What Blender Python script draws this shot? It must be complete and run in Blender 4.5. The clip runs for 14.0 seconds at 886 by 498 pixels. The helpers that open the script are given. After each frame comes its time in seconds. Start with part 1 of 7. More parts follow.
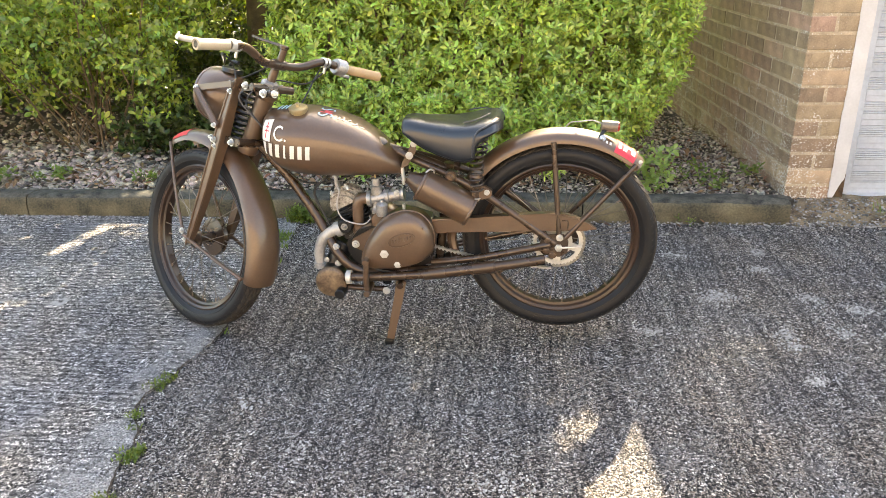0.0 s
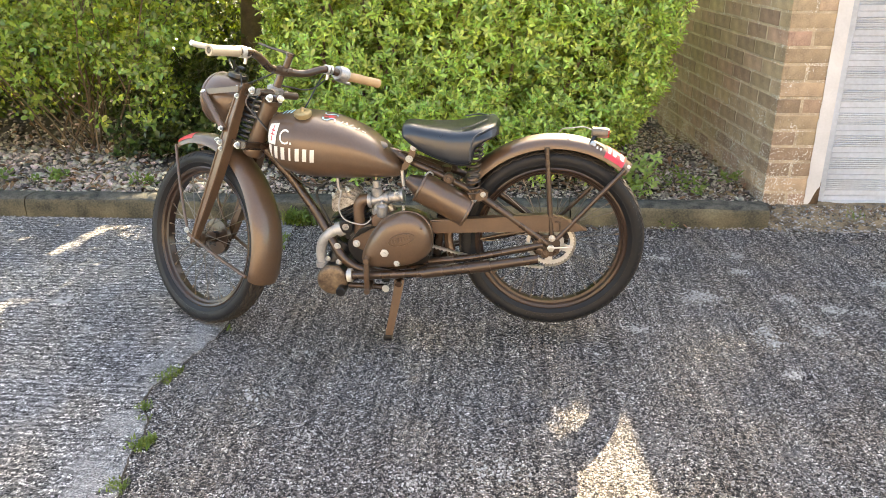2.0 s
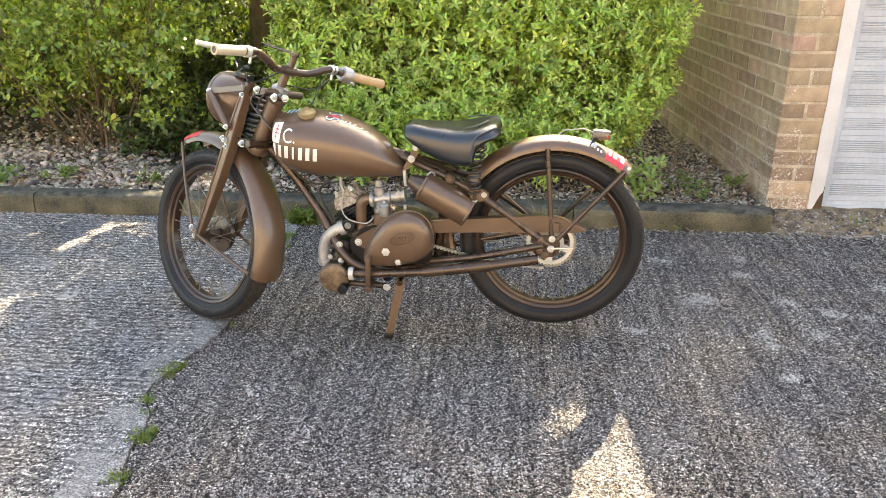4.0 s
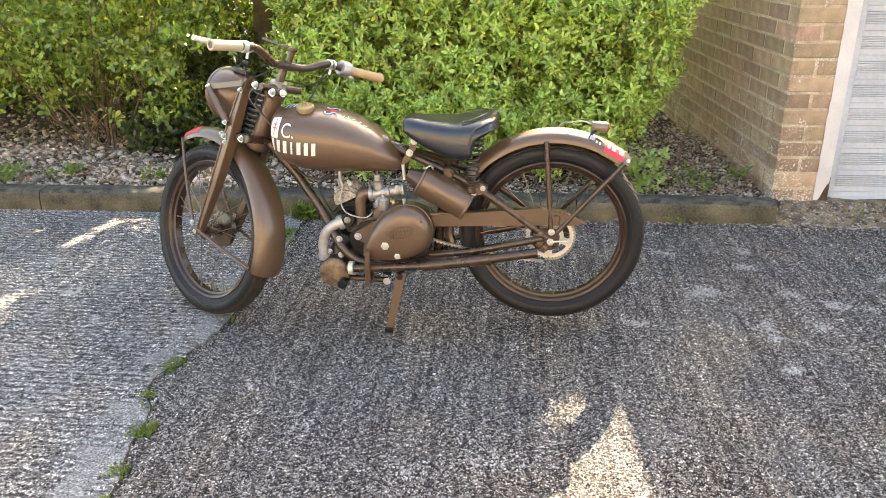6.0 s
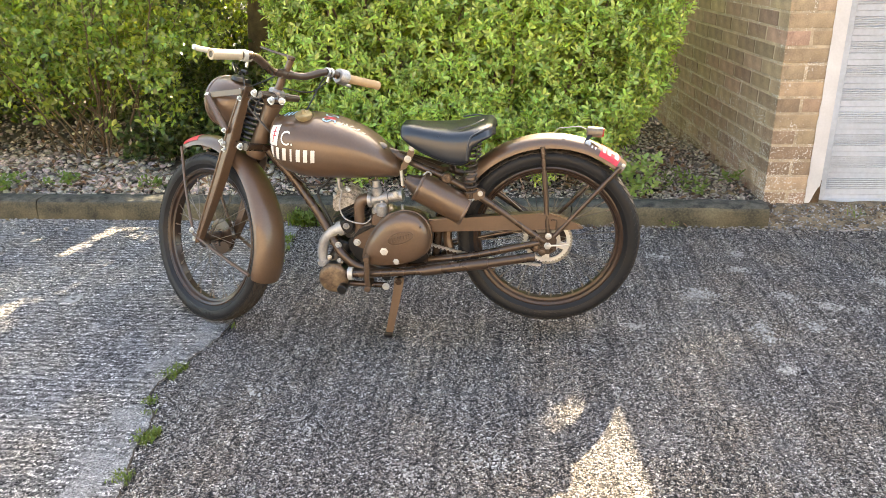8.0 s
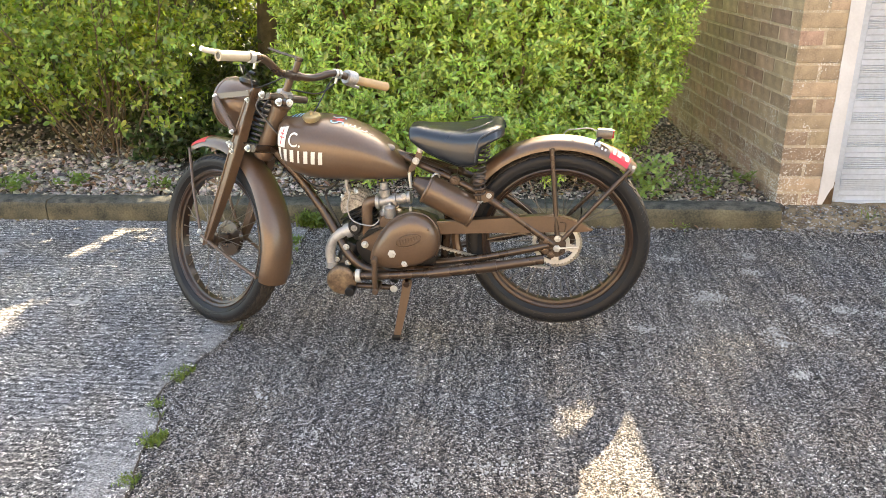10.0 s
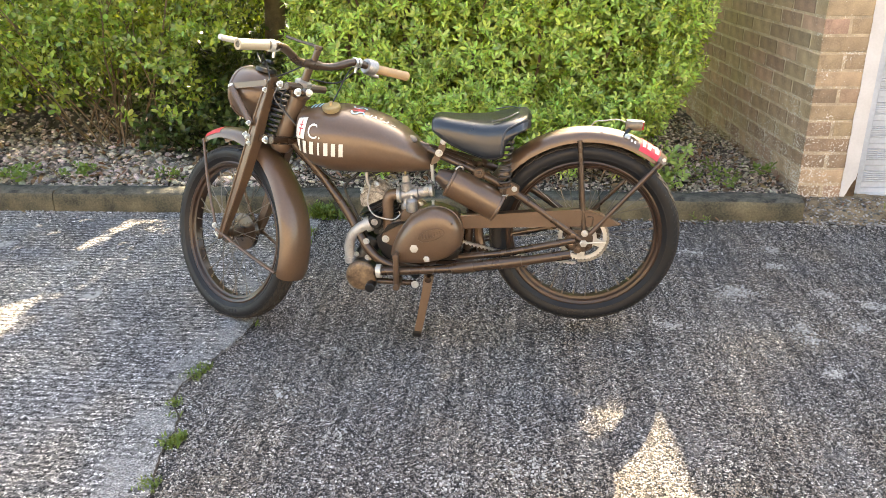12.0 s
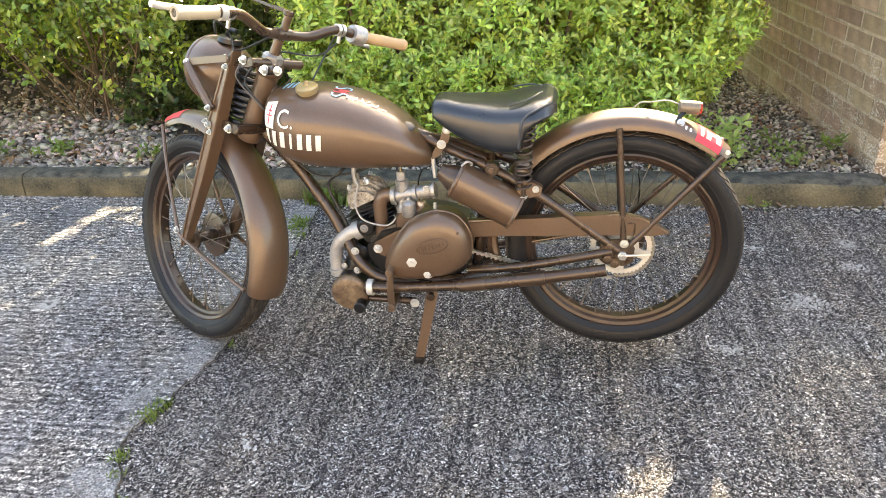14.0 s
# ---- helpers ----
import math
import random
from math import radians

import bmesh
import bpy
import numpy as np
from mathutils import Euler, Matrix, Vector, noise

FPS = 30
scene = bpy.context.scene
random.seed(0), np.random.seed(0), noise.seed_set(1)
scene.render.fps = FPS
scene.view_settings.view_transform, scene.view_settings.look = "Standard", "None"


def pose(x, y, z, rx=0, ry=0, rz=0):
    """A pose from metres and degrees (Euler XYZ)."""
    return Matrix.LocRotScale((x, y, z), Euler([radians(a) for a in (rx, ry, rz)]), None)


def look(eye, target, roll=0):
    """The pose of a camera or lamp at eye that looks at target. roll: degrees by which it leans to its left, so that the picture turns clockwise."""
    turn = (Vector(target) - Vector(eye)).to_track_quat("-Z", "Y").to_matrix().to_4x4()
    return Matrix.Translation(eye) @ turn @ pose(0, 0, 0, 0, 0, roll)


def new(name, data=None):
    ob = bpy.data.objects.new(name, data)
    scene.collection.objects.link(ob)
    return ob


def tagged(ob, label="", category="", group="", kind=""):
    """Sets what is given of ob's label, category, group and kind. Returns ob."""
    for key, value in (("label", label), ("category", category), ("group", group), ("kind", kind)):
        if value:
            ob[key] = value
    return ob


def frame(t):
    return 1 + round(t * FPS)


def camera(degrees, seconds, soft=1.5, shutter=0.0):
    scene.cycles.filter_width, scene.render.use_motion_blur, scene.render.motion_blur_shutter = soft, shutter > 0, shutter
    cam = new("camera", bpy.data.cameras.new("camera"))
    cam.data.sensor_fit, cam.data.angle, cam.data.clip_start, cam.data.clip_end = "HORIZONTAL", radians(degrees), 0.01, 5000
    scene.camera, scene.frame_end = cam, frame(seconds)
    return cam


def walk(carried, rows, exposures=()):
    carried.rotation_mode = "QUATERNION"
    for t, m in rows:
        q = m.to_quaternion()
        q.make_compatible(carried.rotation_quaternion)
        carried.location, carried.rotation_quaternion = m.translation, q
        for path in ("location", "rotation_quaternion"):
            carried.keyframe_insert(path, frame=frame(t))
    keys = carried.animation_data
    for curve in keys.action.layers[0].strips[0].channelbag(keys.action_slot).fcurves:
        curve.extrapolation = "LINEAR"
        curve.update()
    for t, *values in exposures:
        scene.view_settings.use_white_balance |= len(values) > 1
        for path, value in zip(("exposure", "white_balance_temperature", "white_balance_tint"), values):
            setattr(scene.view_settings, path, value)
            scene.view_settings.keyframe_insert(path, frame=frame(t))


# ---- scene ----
cam = camera(60.3, 14.0, soft=0.55)

PATH = [
    (0, (0.346, -2.404, 1.283), (0.162, -0.569, 0.51), -1.4),
    (0.5, (0.34, -2.41, 1.283), (0.166, -0.574, 0.509), -1.4),
    (1, (0.339, -2.421, 1.283), (0.177, -0.581, 0.515), -1.2),
    (1.5, (0.328, -2.468, 1.29), (0.182, -0.624, 0.531), -0.9),
    (2, (0.301, -2.521, 1.297), (0.167, -0.672, 0.545), -0.5),
    (2.5, (0.292, -2.545, 1.298), (0.164, -0.694, 0.552), -0.1),
    (5, (0.347, -2.538, 1.295), (0.173, -0.691, 0.547), -0.4),
    (5.5, (0.341, -2.531, 1.291), (0.162, -0.687, 0.539), -0.6),
    (6, (0.366, -2.54, 1.293), (0.182, -0.698, 0.534), -0.8),
    (6.5, (0.381, -2.561, 1.295), (0.198, -0.721, 0.534), -0.9),
    (7, (0.372, -2.572, 1.295), (0.194, -0.729, 0.538), -1.0),
    (7.5, (0.355, -2.585, 1.298), (0.187, -0.739, 0.548), -1.0),
    (8, (0.349, -2.569, 1.298), (0.184, -0.719, 0.555), -1.1),
    (8.5, (0.349, -2.567, 1.298), (0.18, -0.716, 0.56), -1.1),
    (11, (0.355, -2.524, 1.301), (0.157, -0.681, 0.55), -1.4),
    (11.5, (0.333, -2.507, 1.299), (0.142, -0.666, 0.542), -1.3),
    (12, (0.265, -2.484, 1.297), (0.079, -0.649, 0.524), -1.2),
    (12.5, (0.212, -2.469, 1.302), (0.02, -0.648, 0.498), -1.6),
    (13, (0.186, -2.352, 1.279), (-0.015, -0.547, 0.443), -2.0),
    (13.5, (0.236, -2.133, 1.28), (0.019, -0.344, 0.413), -2.5),
    (14, (0.289, -1.977, 1.262), (0.023, -0.204, 0.376), -2.6),
]
walk(cam, [(t, look(eye, target, roll)) for t, eye, target, roll in PATH], [(0.0, 2.86), (11.5, 2.86), (14.0, 3.04)])

# ---------------------------------------------------------------- world and sun
SUN_WAY = Vector((-0.335, -1.33, -1.0)).normalized()
world = bpy.data.worlds.new("sky")
scene.world = world
world.use_nodes = True
wn = world.node_tree.nodes
sky = wn.new("ShaderNodeTexSky")
sky.sky_type = "NISHITA"
sky.sun_disc = False
sky.sun_elevation = math.asin(-SUN_WAY.z)
sky.sun_rotation = math.atan2(-SUN_WAY.x, -SUN_WAY.y)
sky.dust_density = 2.0
wn["Background"].inputs["Strength"].default_value = 0.15
world.node_tree.links.new(sky.outputs[0], wn["Background"].inputs["Color"])
sun = new("sun", bpy.data.lights.new("sun", "SUN"))
sun.data.energy = 4.5
sun.data.angle = radians(0.55)
sun.data.color = (1.0, 0.93, 0.80)
sun.matrix_world = Matrix.Translation((2, 6, 8)) @ SUN_WAY.to_track_quat("-Z", "Y").to_matrix().to_4x4()
scene.view_settings.use_white_balance = True
scene.view_settings.white_balance_temperature, scene.view_settings.white_balance_tint = 8650.0, 11.0
scene.view_settings.exposure = 2.86


# ---------------------------------------------------------------- materials
def mat(name, base, rough=0.6, metal=0.0, vary=0.25, scale=6.0, fine=60.0, bump=0.1, coat=0.0, spec=0.5,
        island=0.0, obj=0.0, rvary=0.12, second=None, translucent=0.0):
    """A surface with variation at two scales, fine relief and, if asked, a shift of tone from piece to piece."""
    m = bpy.data.materials.new(name)
    m.use_nodes = True
    nt = m.node_tree
    n, link = nt.nodes, nt.links.new
    b = n["Principled BSDF"]
    co = n.new("ShaderNodeTexCoord")
    big, small = n.new("ShaderNodeTexNoise"), n.new("ShaderNodeTexNoise")
    big.inputs["Scale"].default_value, small.inputs["Scale"].default_value = scale, fine
    big.inputs["Detail"].default_value, small.inputs["Detail"].default_value = 5.0, 4.0
    link(co.outputs["Object"], big.inputs["Vector"])
    link(co.outputs["Object"], small.inputs["Vector"])
    mix = n.new("ShaderNodeMix")
    mix.data_type = "RGBA"
    dark = second or tuple(c * (1 - vary) for c in base)
    mix.inputs["A"].default_value = (*dark, 1)
    mix.inputs["B"].default_value = (*(min(1, c * (1 + vary * 0.6)) for c in base), 1)
    add = n.new("ShaderNodeMath")
    add.operation = "MULTIPLY_ADD"
    link(small.outputs["Fac"], add.inputs[0])
    add.inputs[1].default_value = 0.5
    link(big.outputs["Fac"], add.inputs[2])
    ramp = n.new("ShaderNodeMapRange")
    ramp.inputs["From Min"].default_value, ramp.inputs["From Max"].default_value = 0.5, 1.0
    link(add.outputs[0], ramp.inputs["Value"])
    link(ramp.outputs[0], mix.inputs["Factor"])
    colour = mix.outputs["Result"]
    if island or obj:
        hsv = n.new("ShaderNodeHueSaturation")
        src = n.new("ShaderNodeNewGeometry") if island else n.new("ShaderNodeObjectInfo")
        rnd = src.outputs["Random Per Island"] if island else src.outputs["Random"]
        amount = island or obj
        val = n.new("ShaderNodeMapRange")
        val.inputs["To Min"].default_value, val.inputs["To Max"].default_value = 1 - amount, 1 + amount
        link(rnd, val.inputs["Value"])
        link(val.outputs[0], hsv.inputs["Value"])
        hm = n.new("ShaderNodeMath")
        hm.operation = "FRACT"
        mul = n.new("ShaderNodeMath")
        mul.operation = "MULTIPLY"
        mul.inputs[1].default_value = 37.7
        link(rnd, mul.inputs[0])
        link(mul.outputs[0], hm.inputs[0])
        hue = n.new("ShaderNodeMapRange")
        hue.inputs["To Min"].default_value, hue.inputs["To Max"].default_value = 0.5 - amount * 0.07, 0.5 + amount * 0.07
        link(hm.outputs[0], hue.inputs["Value"])
        link(hue.outputs[0], hsv.inputs["Hue"])
        link(colour, hsv.inputs["Color"])
        colour = hsv.outputs["Color"]
    link(colour, b.inputs["Base Color"])
    rr = n.new("ShaderNodeMapRange")
    rr.inputs["To Min"].default_value, rr.inputs["To Max"].default_value = max(0.02, rough - rvary), min(1, rough + rvary)
    link(big.outputs["Fac"], rr.inputs["Value"])
    link(rr.outputs[0], b.inputs["Roughness"])
    b.inputs["Metallic"].default_value = metal
    b.inputs["Specular IOR Level"].default_value = spec
    b.inputs["Coat Weight"].default_value = coat
    b.inputs["Coat Roughness"].default_value = 0.12
    if bump:
        bp = n.new("ShaderNodeBump")
        bp.inputs["Strength"].default_value = bump
        bp.inputs["Distance"].default_value = 0.004
        link(small.outputs["Fac"], bp.inputs["Height"])
        link(bp.outputs[0], b.inputs["Normal"])
    if translucent:
        tr = n.new("ShaderNodeBsdfTranslucent")
        tint = n.new("ShaderNodeMix")
        tint.data_type, tint.blend_type = "RGBA", "MULTIPLY"
        tint.inputs["Factor"].default_value = 1.0
        tint.inputs["B"].default_value = (1.8, 1.75, 0.75, 1)
        link(colour, tint.inputs["A"])
        link(tint.outputs["Result"], tr.inputs["Color"])
        ms = n.new("ShaderNodeMixShader")
        ms.inputs[0].default_value = translucent
        link(b.outputs[0], ms.inputs[1])
        link(tr.outputs[0], ms.inputs[2])
        link(ms.outputs[0], n["Material Output"].inputs["Surface"])
    return m


def ground_mat(name, ribs_along_x, paste, stones, cover):
    """Worn concrete: small mixed stones set in cement, with pale worn spots, stains and tamping ribs."""
    m = bpy.data.materials.new(name)
    m.use_nodes = True
    nt = m.node_tree
    n, link = nt.nodes, nt.links.new
    b = n["Principled BSDF"]
    co = n.new("ShaderNodeTexCoord")
    warp = n.new("ShaderNodeTexNoise")
    warp.inputs["Scale"].default_value = 45.0
    link(co.outputs["Object"], warp.inputs["Vector"])
    wmix = n.new("ShaderNodeMix")
    wmix.data_type, wmix.blend_type = "RGBA", "LINEAR_LIGHT"
    wmix.inputs["Factor"].default_value = 0.006
    link(co.outputs["Object"], wmix.inputs["A"])
    link(warp.outputs["Color"], wmix.inputs["B"])

    def cells(scale):
        v = n.new("ShaderNodeTexVoronoi")
        v.inputs["Scale"].default_value = scale
        v.inputs["Randomness"].default_value = 1.0
        link(wmix.outputs["Result"], v.inputs["Vector"])
        return v

    def ramp(src, stops, interp="LINEAR"):
        r = n.new("ShaderNodeValToRGB")
        r.color_ramp.interpolation = interp
        while len(r.color_ramp.elements) < len(stops):
            r.color_ramp.elements.new(0.5)
        for e, (p, c) in zip(r.color_ramp.elements, stops):
            e.position, e.color = p, (*c, 1)
        link(src, r.inputs[0])
        return r.outputs[0]

    def blend(fac, a, bb, kind="MIX"):
        x = n.new("ShaderNodeMix")
        x.data_type, x.blend_type = "RGBA", kind
        if isinstance(fac, float):
            x.inputs["Factor"].default_value = fac
        else:
            link(fac, x.inputs["Factor"])
        for sock, val in (("A", a), ("B", bb)):
            if isinstance(val, tuple):
                x.inputs[sock].default_value = (*val, 1)
            else:
                link(val, x.inputs[sock])
        return x.outputs["Result"]

    def noise_tex(scale, detail=4.0, vec=None):
        t = n.new("ShaderNodeTexNoise")
        t.inputs["Scale"].default_value, t.inputs["Detail"].default_value = scale, detail
        link(vec or co.outputs["Object"], t.inputs["Vector"])
        return t.outputs["Fac"]

    def gaps(scale, lo, hi):
        """White on the stones, black in the joints between them."""
        v = cells(scale)
        v.feature = "DISTANCE_TO_EDGE"
        return ramp(v.outputs["Distance"], [(lo, (0, 0, 0)), (hi, (1, 1, 1))])

    coarse, fine = (122.0, 265.0) if ribs_along_x else (146.0, 310.0)
    va, vb = cells(coarse), cells(fine)
    sep = n.new("ShaderNodeSeparateColor")
    link(va.outputs["Color"], sep.inputs[0])
    sepb = n.new("ShaderNodeSeparateColor")
    link(vb.outputs["Color"], sepb.inputs[0])
    stone = ramp(sep.outputs[0], stones, "CONSTANT")
    grit = ramp(sepb.outputs[1], stones, "CONSTANT")
    held = ramp(sep.outputs[2], [(0.0, (0, 0, 0)), (0.26 if not ribs_along_x else 0.30, (1, 1, 1))], "CONSTANT")
    in_a = blend(1.0, gaps(coarse, 0.10, 0.155), held, "MULTIPLY")
    in_b = gaps(fine, 0.08, 0.15)
    base = blend(in_b, paste, grit)
    base = blend(in_a, base, stone)
    grain = ramp(noise_tex(420.0, 3.0), [(0.3, (0.55, 0.55, 0.55)), (0.7, (1.42, 1.42, 1.42))])
    base = blend(1.0, base, grain, "MULTIPLY")
    film = ramp(noise_tex(5.0, 7.0), [(0.585 - cover * 0.22, (0, 0, 0)), (0.82 - cover * 0.22, (0.8, 0.8, 0.8))])
    film2 = ramp(noise_tex(95.0, 4.0), [(0.44, (0, 0, 0)), (0.58, (1, 1, 1))])
    both = blend(1.0, film, film2, "MULTIPLY")
    base = blend(both, base, tuple(min(1, c * 1.0 + 0.15) for c in paste))
    stain = ramp(noise_tex(1.4, 5.0), [(0.3, (0.66, 0.66, 0.70)), (0.7, (1.12, 1.1, 1.06))])
    base = blend(1.0, base, stain, "MULTIPLY")
    brown = ramp(noise_tex(2.7, 4.0), [(0.45, (1, 1, 1)), (0.68, (1.10, 1.01, 0.90))])
    base = blend(1.0, base, brown, "MULTIPLY")
    mp = n.new("ShaderNodeMapping")
    mp.inputs["Scale"].default_value = (30.0, 88.0, 1.0) if ribs_along_x else (46.0, 2.0, 1.0)
    mp.inputs["Rotation"].default_value = (0, 0, radians(-4 if ribs_along_x else 3))
    link(co.outputs["Object"], mp.inputs["Vector"])
    rib = noise_tex(1.0, 6.0 if ribs_along_x else 3.0, mp.outputs[0])
    # groove shade put into the colour: low parts of the ribs darkened
    ribc = ramp(rib, [(0.38, (0.44, 0.445, 0.46)), (0.58, (1.38, 1.38, 1.38))]) if ribs_along_x else ramp(rib, [(0.37, (0.62, 0.62, 0.64)), (0.60, (1.24, 1.24, 1.24))])
    base = blend(1.0, base, ribc, "MULTIPLY")
    if ribs_along_x:
        tamp = n.new("ShaderNodeTexWave")
        tamp.bands_direction = "Y"
        tamp.inputs["Scale"].default_value, tamp.inputs["Distortion"].default_value = 10.5, 3.2
        tamp.inputs["Detail"].default_value, tamp.inputs["Detail Scale"].default_value = 4.0, 1.6
        link(co.outputs["Object"], tamp.inputs["Vector"])
        # bands darkened in colour alone, for the shade between tamping ribs
        base = blend(1.0, base, ramp(tamp.outputs["Fac"], [(0.12, (0.62, 0.62, 0.64)), (0.45, (1.10, 1.10, 1.10))]), "MULTIPLY")
        # a smoother cement skin along the broken edge
        sx = n.new("ShaderNodeSeparateXYZ")
        link(co.outputs["Object"], sx.inputs[0])
        near = n.new("ShaderNodeMapRange")
        near.inputs["From Min"].default_value, near.inputs["From Max"].default_value = -1.02, -0.74
        near.inputs["To Min"].default_value, near.inputs["To Max"].default_value = -0.30, 0.16
        link(sx.outputs["X"], near.inputs["Value"])
        skin = n.new("ShaderNodeMath")
        skin.operation = "ADD"
        link(near.outputs[0], skin.inputs[0])
        link(noise_tex(9.0, 7.0), skin.inputs[1])
        base = blend(ramp(skin.outputs[0], [(0.54, (0, 0, 0)), (0.66, (0.62, 0.62, 0.62))]), base, blend(ramp(noise_tex(190.0, 5.0), [(0.38, (0, 0, 0)), (0.62, (1, 1, 1))]), (0.095, 0.097, 0.10), (0.44, 0.44, 0.438)))
    spots = n.new("ShaderNodeTexVoronoi")
    spots.inputs["Scale"].default_value = 4.4
    link(co.outputs["Object"], spots.inputs["Vector"])
    sp = ramp(spots.outputs["Distance"], [(0.10, (1, 1, 1)), (0.24, (0, 0, 0))])
    spn = ramp(noise_tex(34.0, 6.0), [(0.40, (0, 0, 0)), (0.54, (0.85, 0.85, 0.85))])
    seps = n.new("ShaderNodeSeparateColor")
    link(spots.outputs["Color"], seps.inputs[0])
    some = ramp(seps.outputs[0], [(0.0, (0, 0, 0)), (0.97 if not ribs_along_x else 0.85, (1, 1, 1))], "CONSTANT")
    lichen = blend(1.0, blend(1.0, sp, spn, "MULTIPLY"), some, "MULTIPLY")
    base = blend(lichen, base, (0.42, 0.415, 0.41))
    link(base, b.inputs["Base Color"])
    b.inputs["Roughness"].default_value = 0.80
    b.inputs["Specular IOR Level"].default_value = 0.22
    dome = n.new("ShaderNodeMapRange")
    dome.inputs["From Min"].default_value, dome.inputs["From Max"].default_value = 0.65, 0.0
    link(va.outputs["Distance"], dome.inputs["Value"])
    proud = n.new("ShaderNodeMath")
    proud.operation = "MULTIPLY"
    link(dome.outputs[0], proud.inputs[0])
    link(in_a, proud.inputs[1])
    hsum = n.new("ShaderNodeMath")
    hsum.operation = "ADD"
    link(proud.outputs[0], hsum.inputs[0])
    link(rib, hsum.inputs[1])
    bp = n.new("ShaderNodeBump")
    bp.inputs["Strength"].default_value = 1.0
    bp.inputs["Distance"].default_value = 0.009 if ribs_along_x else 0.007
    link(hsum.outputs[0], bp.inputs["Height"])
    link(bp.outputs[0], b.inputs["Normal"])
    return m


STONES = [(0.0, (0.009, 0.0095, 0.011)), (0.15, (0.052, 0.050, 0.052)), (0.31, (0.185, 0.163, 0.145)), (0.43, (0.022, 0.023, 0.027)),
          (0.52, (0.25, 0.225, 0.205)), (0.70, (0.39, 0.376, 0.362)), (0.885, (0.76, 0.75, 0.735))]
M_AGG = ground_mat("exposed aggregate", False, (0.012, 0.012, 0.013), STONES, 0.25)
STONES_B = [(0.0, (0.018, 0.0185, 0.020)), (0.20, (0.14, 0.139, 0.138)), (0.43, (0.30, 0.297, 0.29)), (0.57, (0.032, 0.033, 0.036)), (0.67, (0.47, 0.467, 0.46)), (0.83, (0.80, 0.795, 0.785))]
M_SLAB = ground_mat("tamped concrete", True, (0.155, 0.156, 0.158), STONES_B, 0.62)

M_SOIL = mat("soil", (0.055, 0.042, 0.030), 0.95, vary=0.5, scale=9, fine=90, bump=0.8)
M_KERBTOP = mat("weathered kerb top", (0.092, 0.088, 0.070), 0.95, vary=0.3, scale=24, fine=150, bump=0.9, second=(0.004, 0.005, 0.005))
M_KERB = mat("kerb concrete", (0.142, 0.120, 0.070), 0.9, vary=0.3, scale=7, fine=120, bump=0.9, second=(0.020, 0.020, 0.012))
M_PEBBLE = mat("pebbles", (0.35, 0.295, 0.245), 0.6, vary=0.45, scale=60, fine=240, bump=0.3, island=0.80)
M_AGGSTONE = mat("aggregate stones", (0.235, 0.222, 0.21), 0.6, vary=0.3, scale=60, fine=300, bump=0.15, island=0.85)
M_PALE = mat("pale worn stones", (0.40, 0.396, 0.39), 0.8, vary=0.3, scale=60, fine=300, bump=0.15, island=0.40)
M_BRICK = mat("brick", (0.370, 0.262, 0.175), 0.88, vary=0.3, scale=14, fine=150, bump=0.5, obj=0.25, second=(0.220, 0.155, 0.106))


def add_bloom(m, top):
    """Pale lime bloom in specks and crusts low on a wall."""
    nt = m.node_tree
    n, link = nt.nodes, nt.links.new
    b = n["Principled BSDF"]
    old = b.inputs["Base Color"].links[0].from_socket
    geo = n.new("ShaderNodeNewGeometry")
    sep = n.new("ShaderNodeSeparateXYZ")
    link(geo.outputs["Position"], sep.inputs[0])
    high = n.new("ShaderNodeMapRange")
    high.inputs["From Min"].default_value, high.inputs["From Max"].default_value = top, 0.1
    high.inputs["To Min"].default_value, high.inputs["To Max"].default_value = -0.05, 0.10
    link(sep.outputs["Z"], high.inputs["Value"])
    tex, tex2 = n.new("ShaderNodeTexNoise"), n.new("ShaderNodeTexNoise")
    tex.inputs["Scale"].default_value, tex.inputs["Detail"].default_value = 130.0, 3.0
    tex2.inputs["Scale"].default_value, tex2.inputs["Detail"].default_value = 9.0, 4.0
    link(geo.outputs["Position"], tex.inputs["Vector"])
    link(geo.outputs["Position"], tex2.inputs["Vector"])
    add = n.new("ShaderNodeMath")
    add.operation = "MULTIPLY_ADD"
    link(tex2.outputs["Fac"], add.inputs[0])
    add.inputs[1].default_value = 0.45
    link(tex.outputs["Fac"], add.inputs[2])
    add2 = n.new("ShaderNodeMath")
    add2.operation = "ADD"
    link(add.outputs[0], add2.inputs[0])
    link(high.outputs[0], add2.inputs[1])
    ramp = n.new("ShaderNodeMapRange")
    ramp.inputs["From Min"].default_value, ramp.inputs["From Max"].default_value = 0.875, 0.955
    link(add2.outputs[0], ramp.inputs["Value"])
    mix = n.new("ShaderNodeMix")
    mix.data_type = "RGBA"
    link(ramp.outputs[0], mix.inputs["Factor"])
    link(old, mix.inputs["A"])
    mix.inputs["B"].default_value = (0.62, 0.58, 0.51, 1)
    link(mix.outputs["Result"], b.inputs["Base Color"])


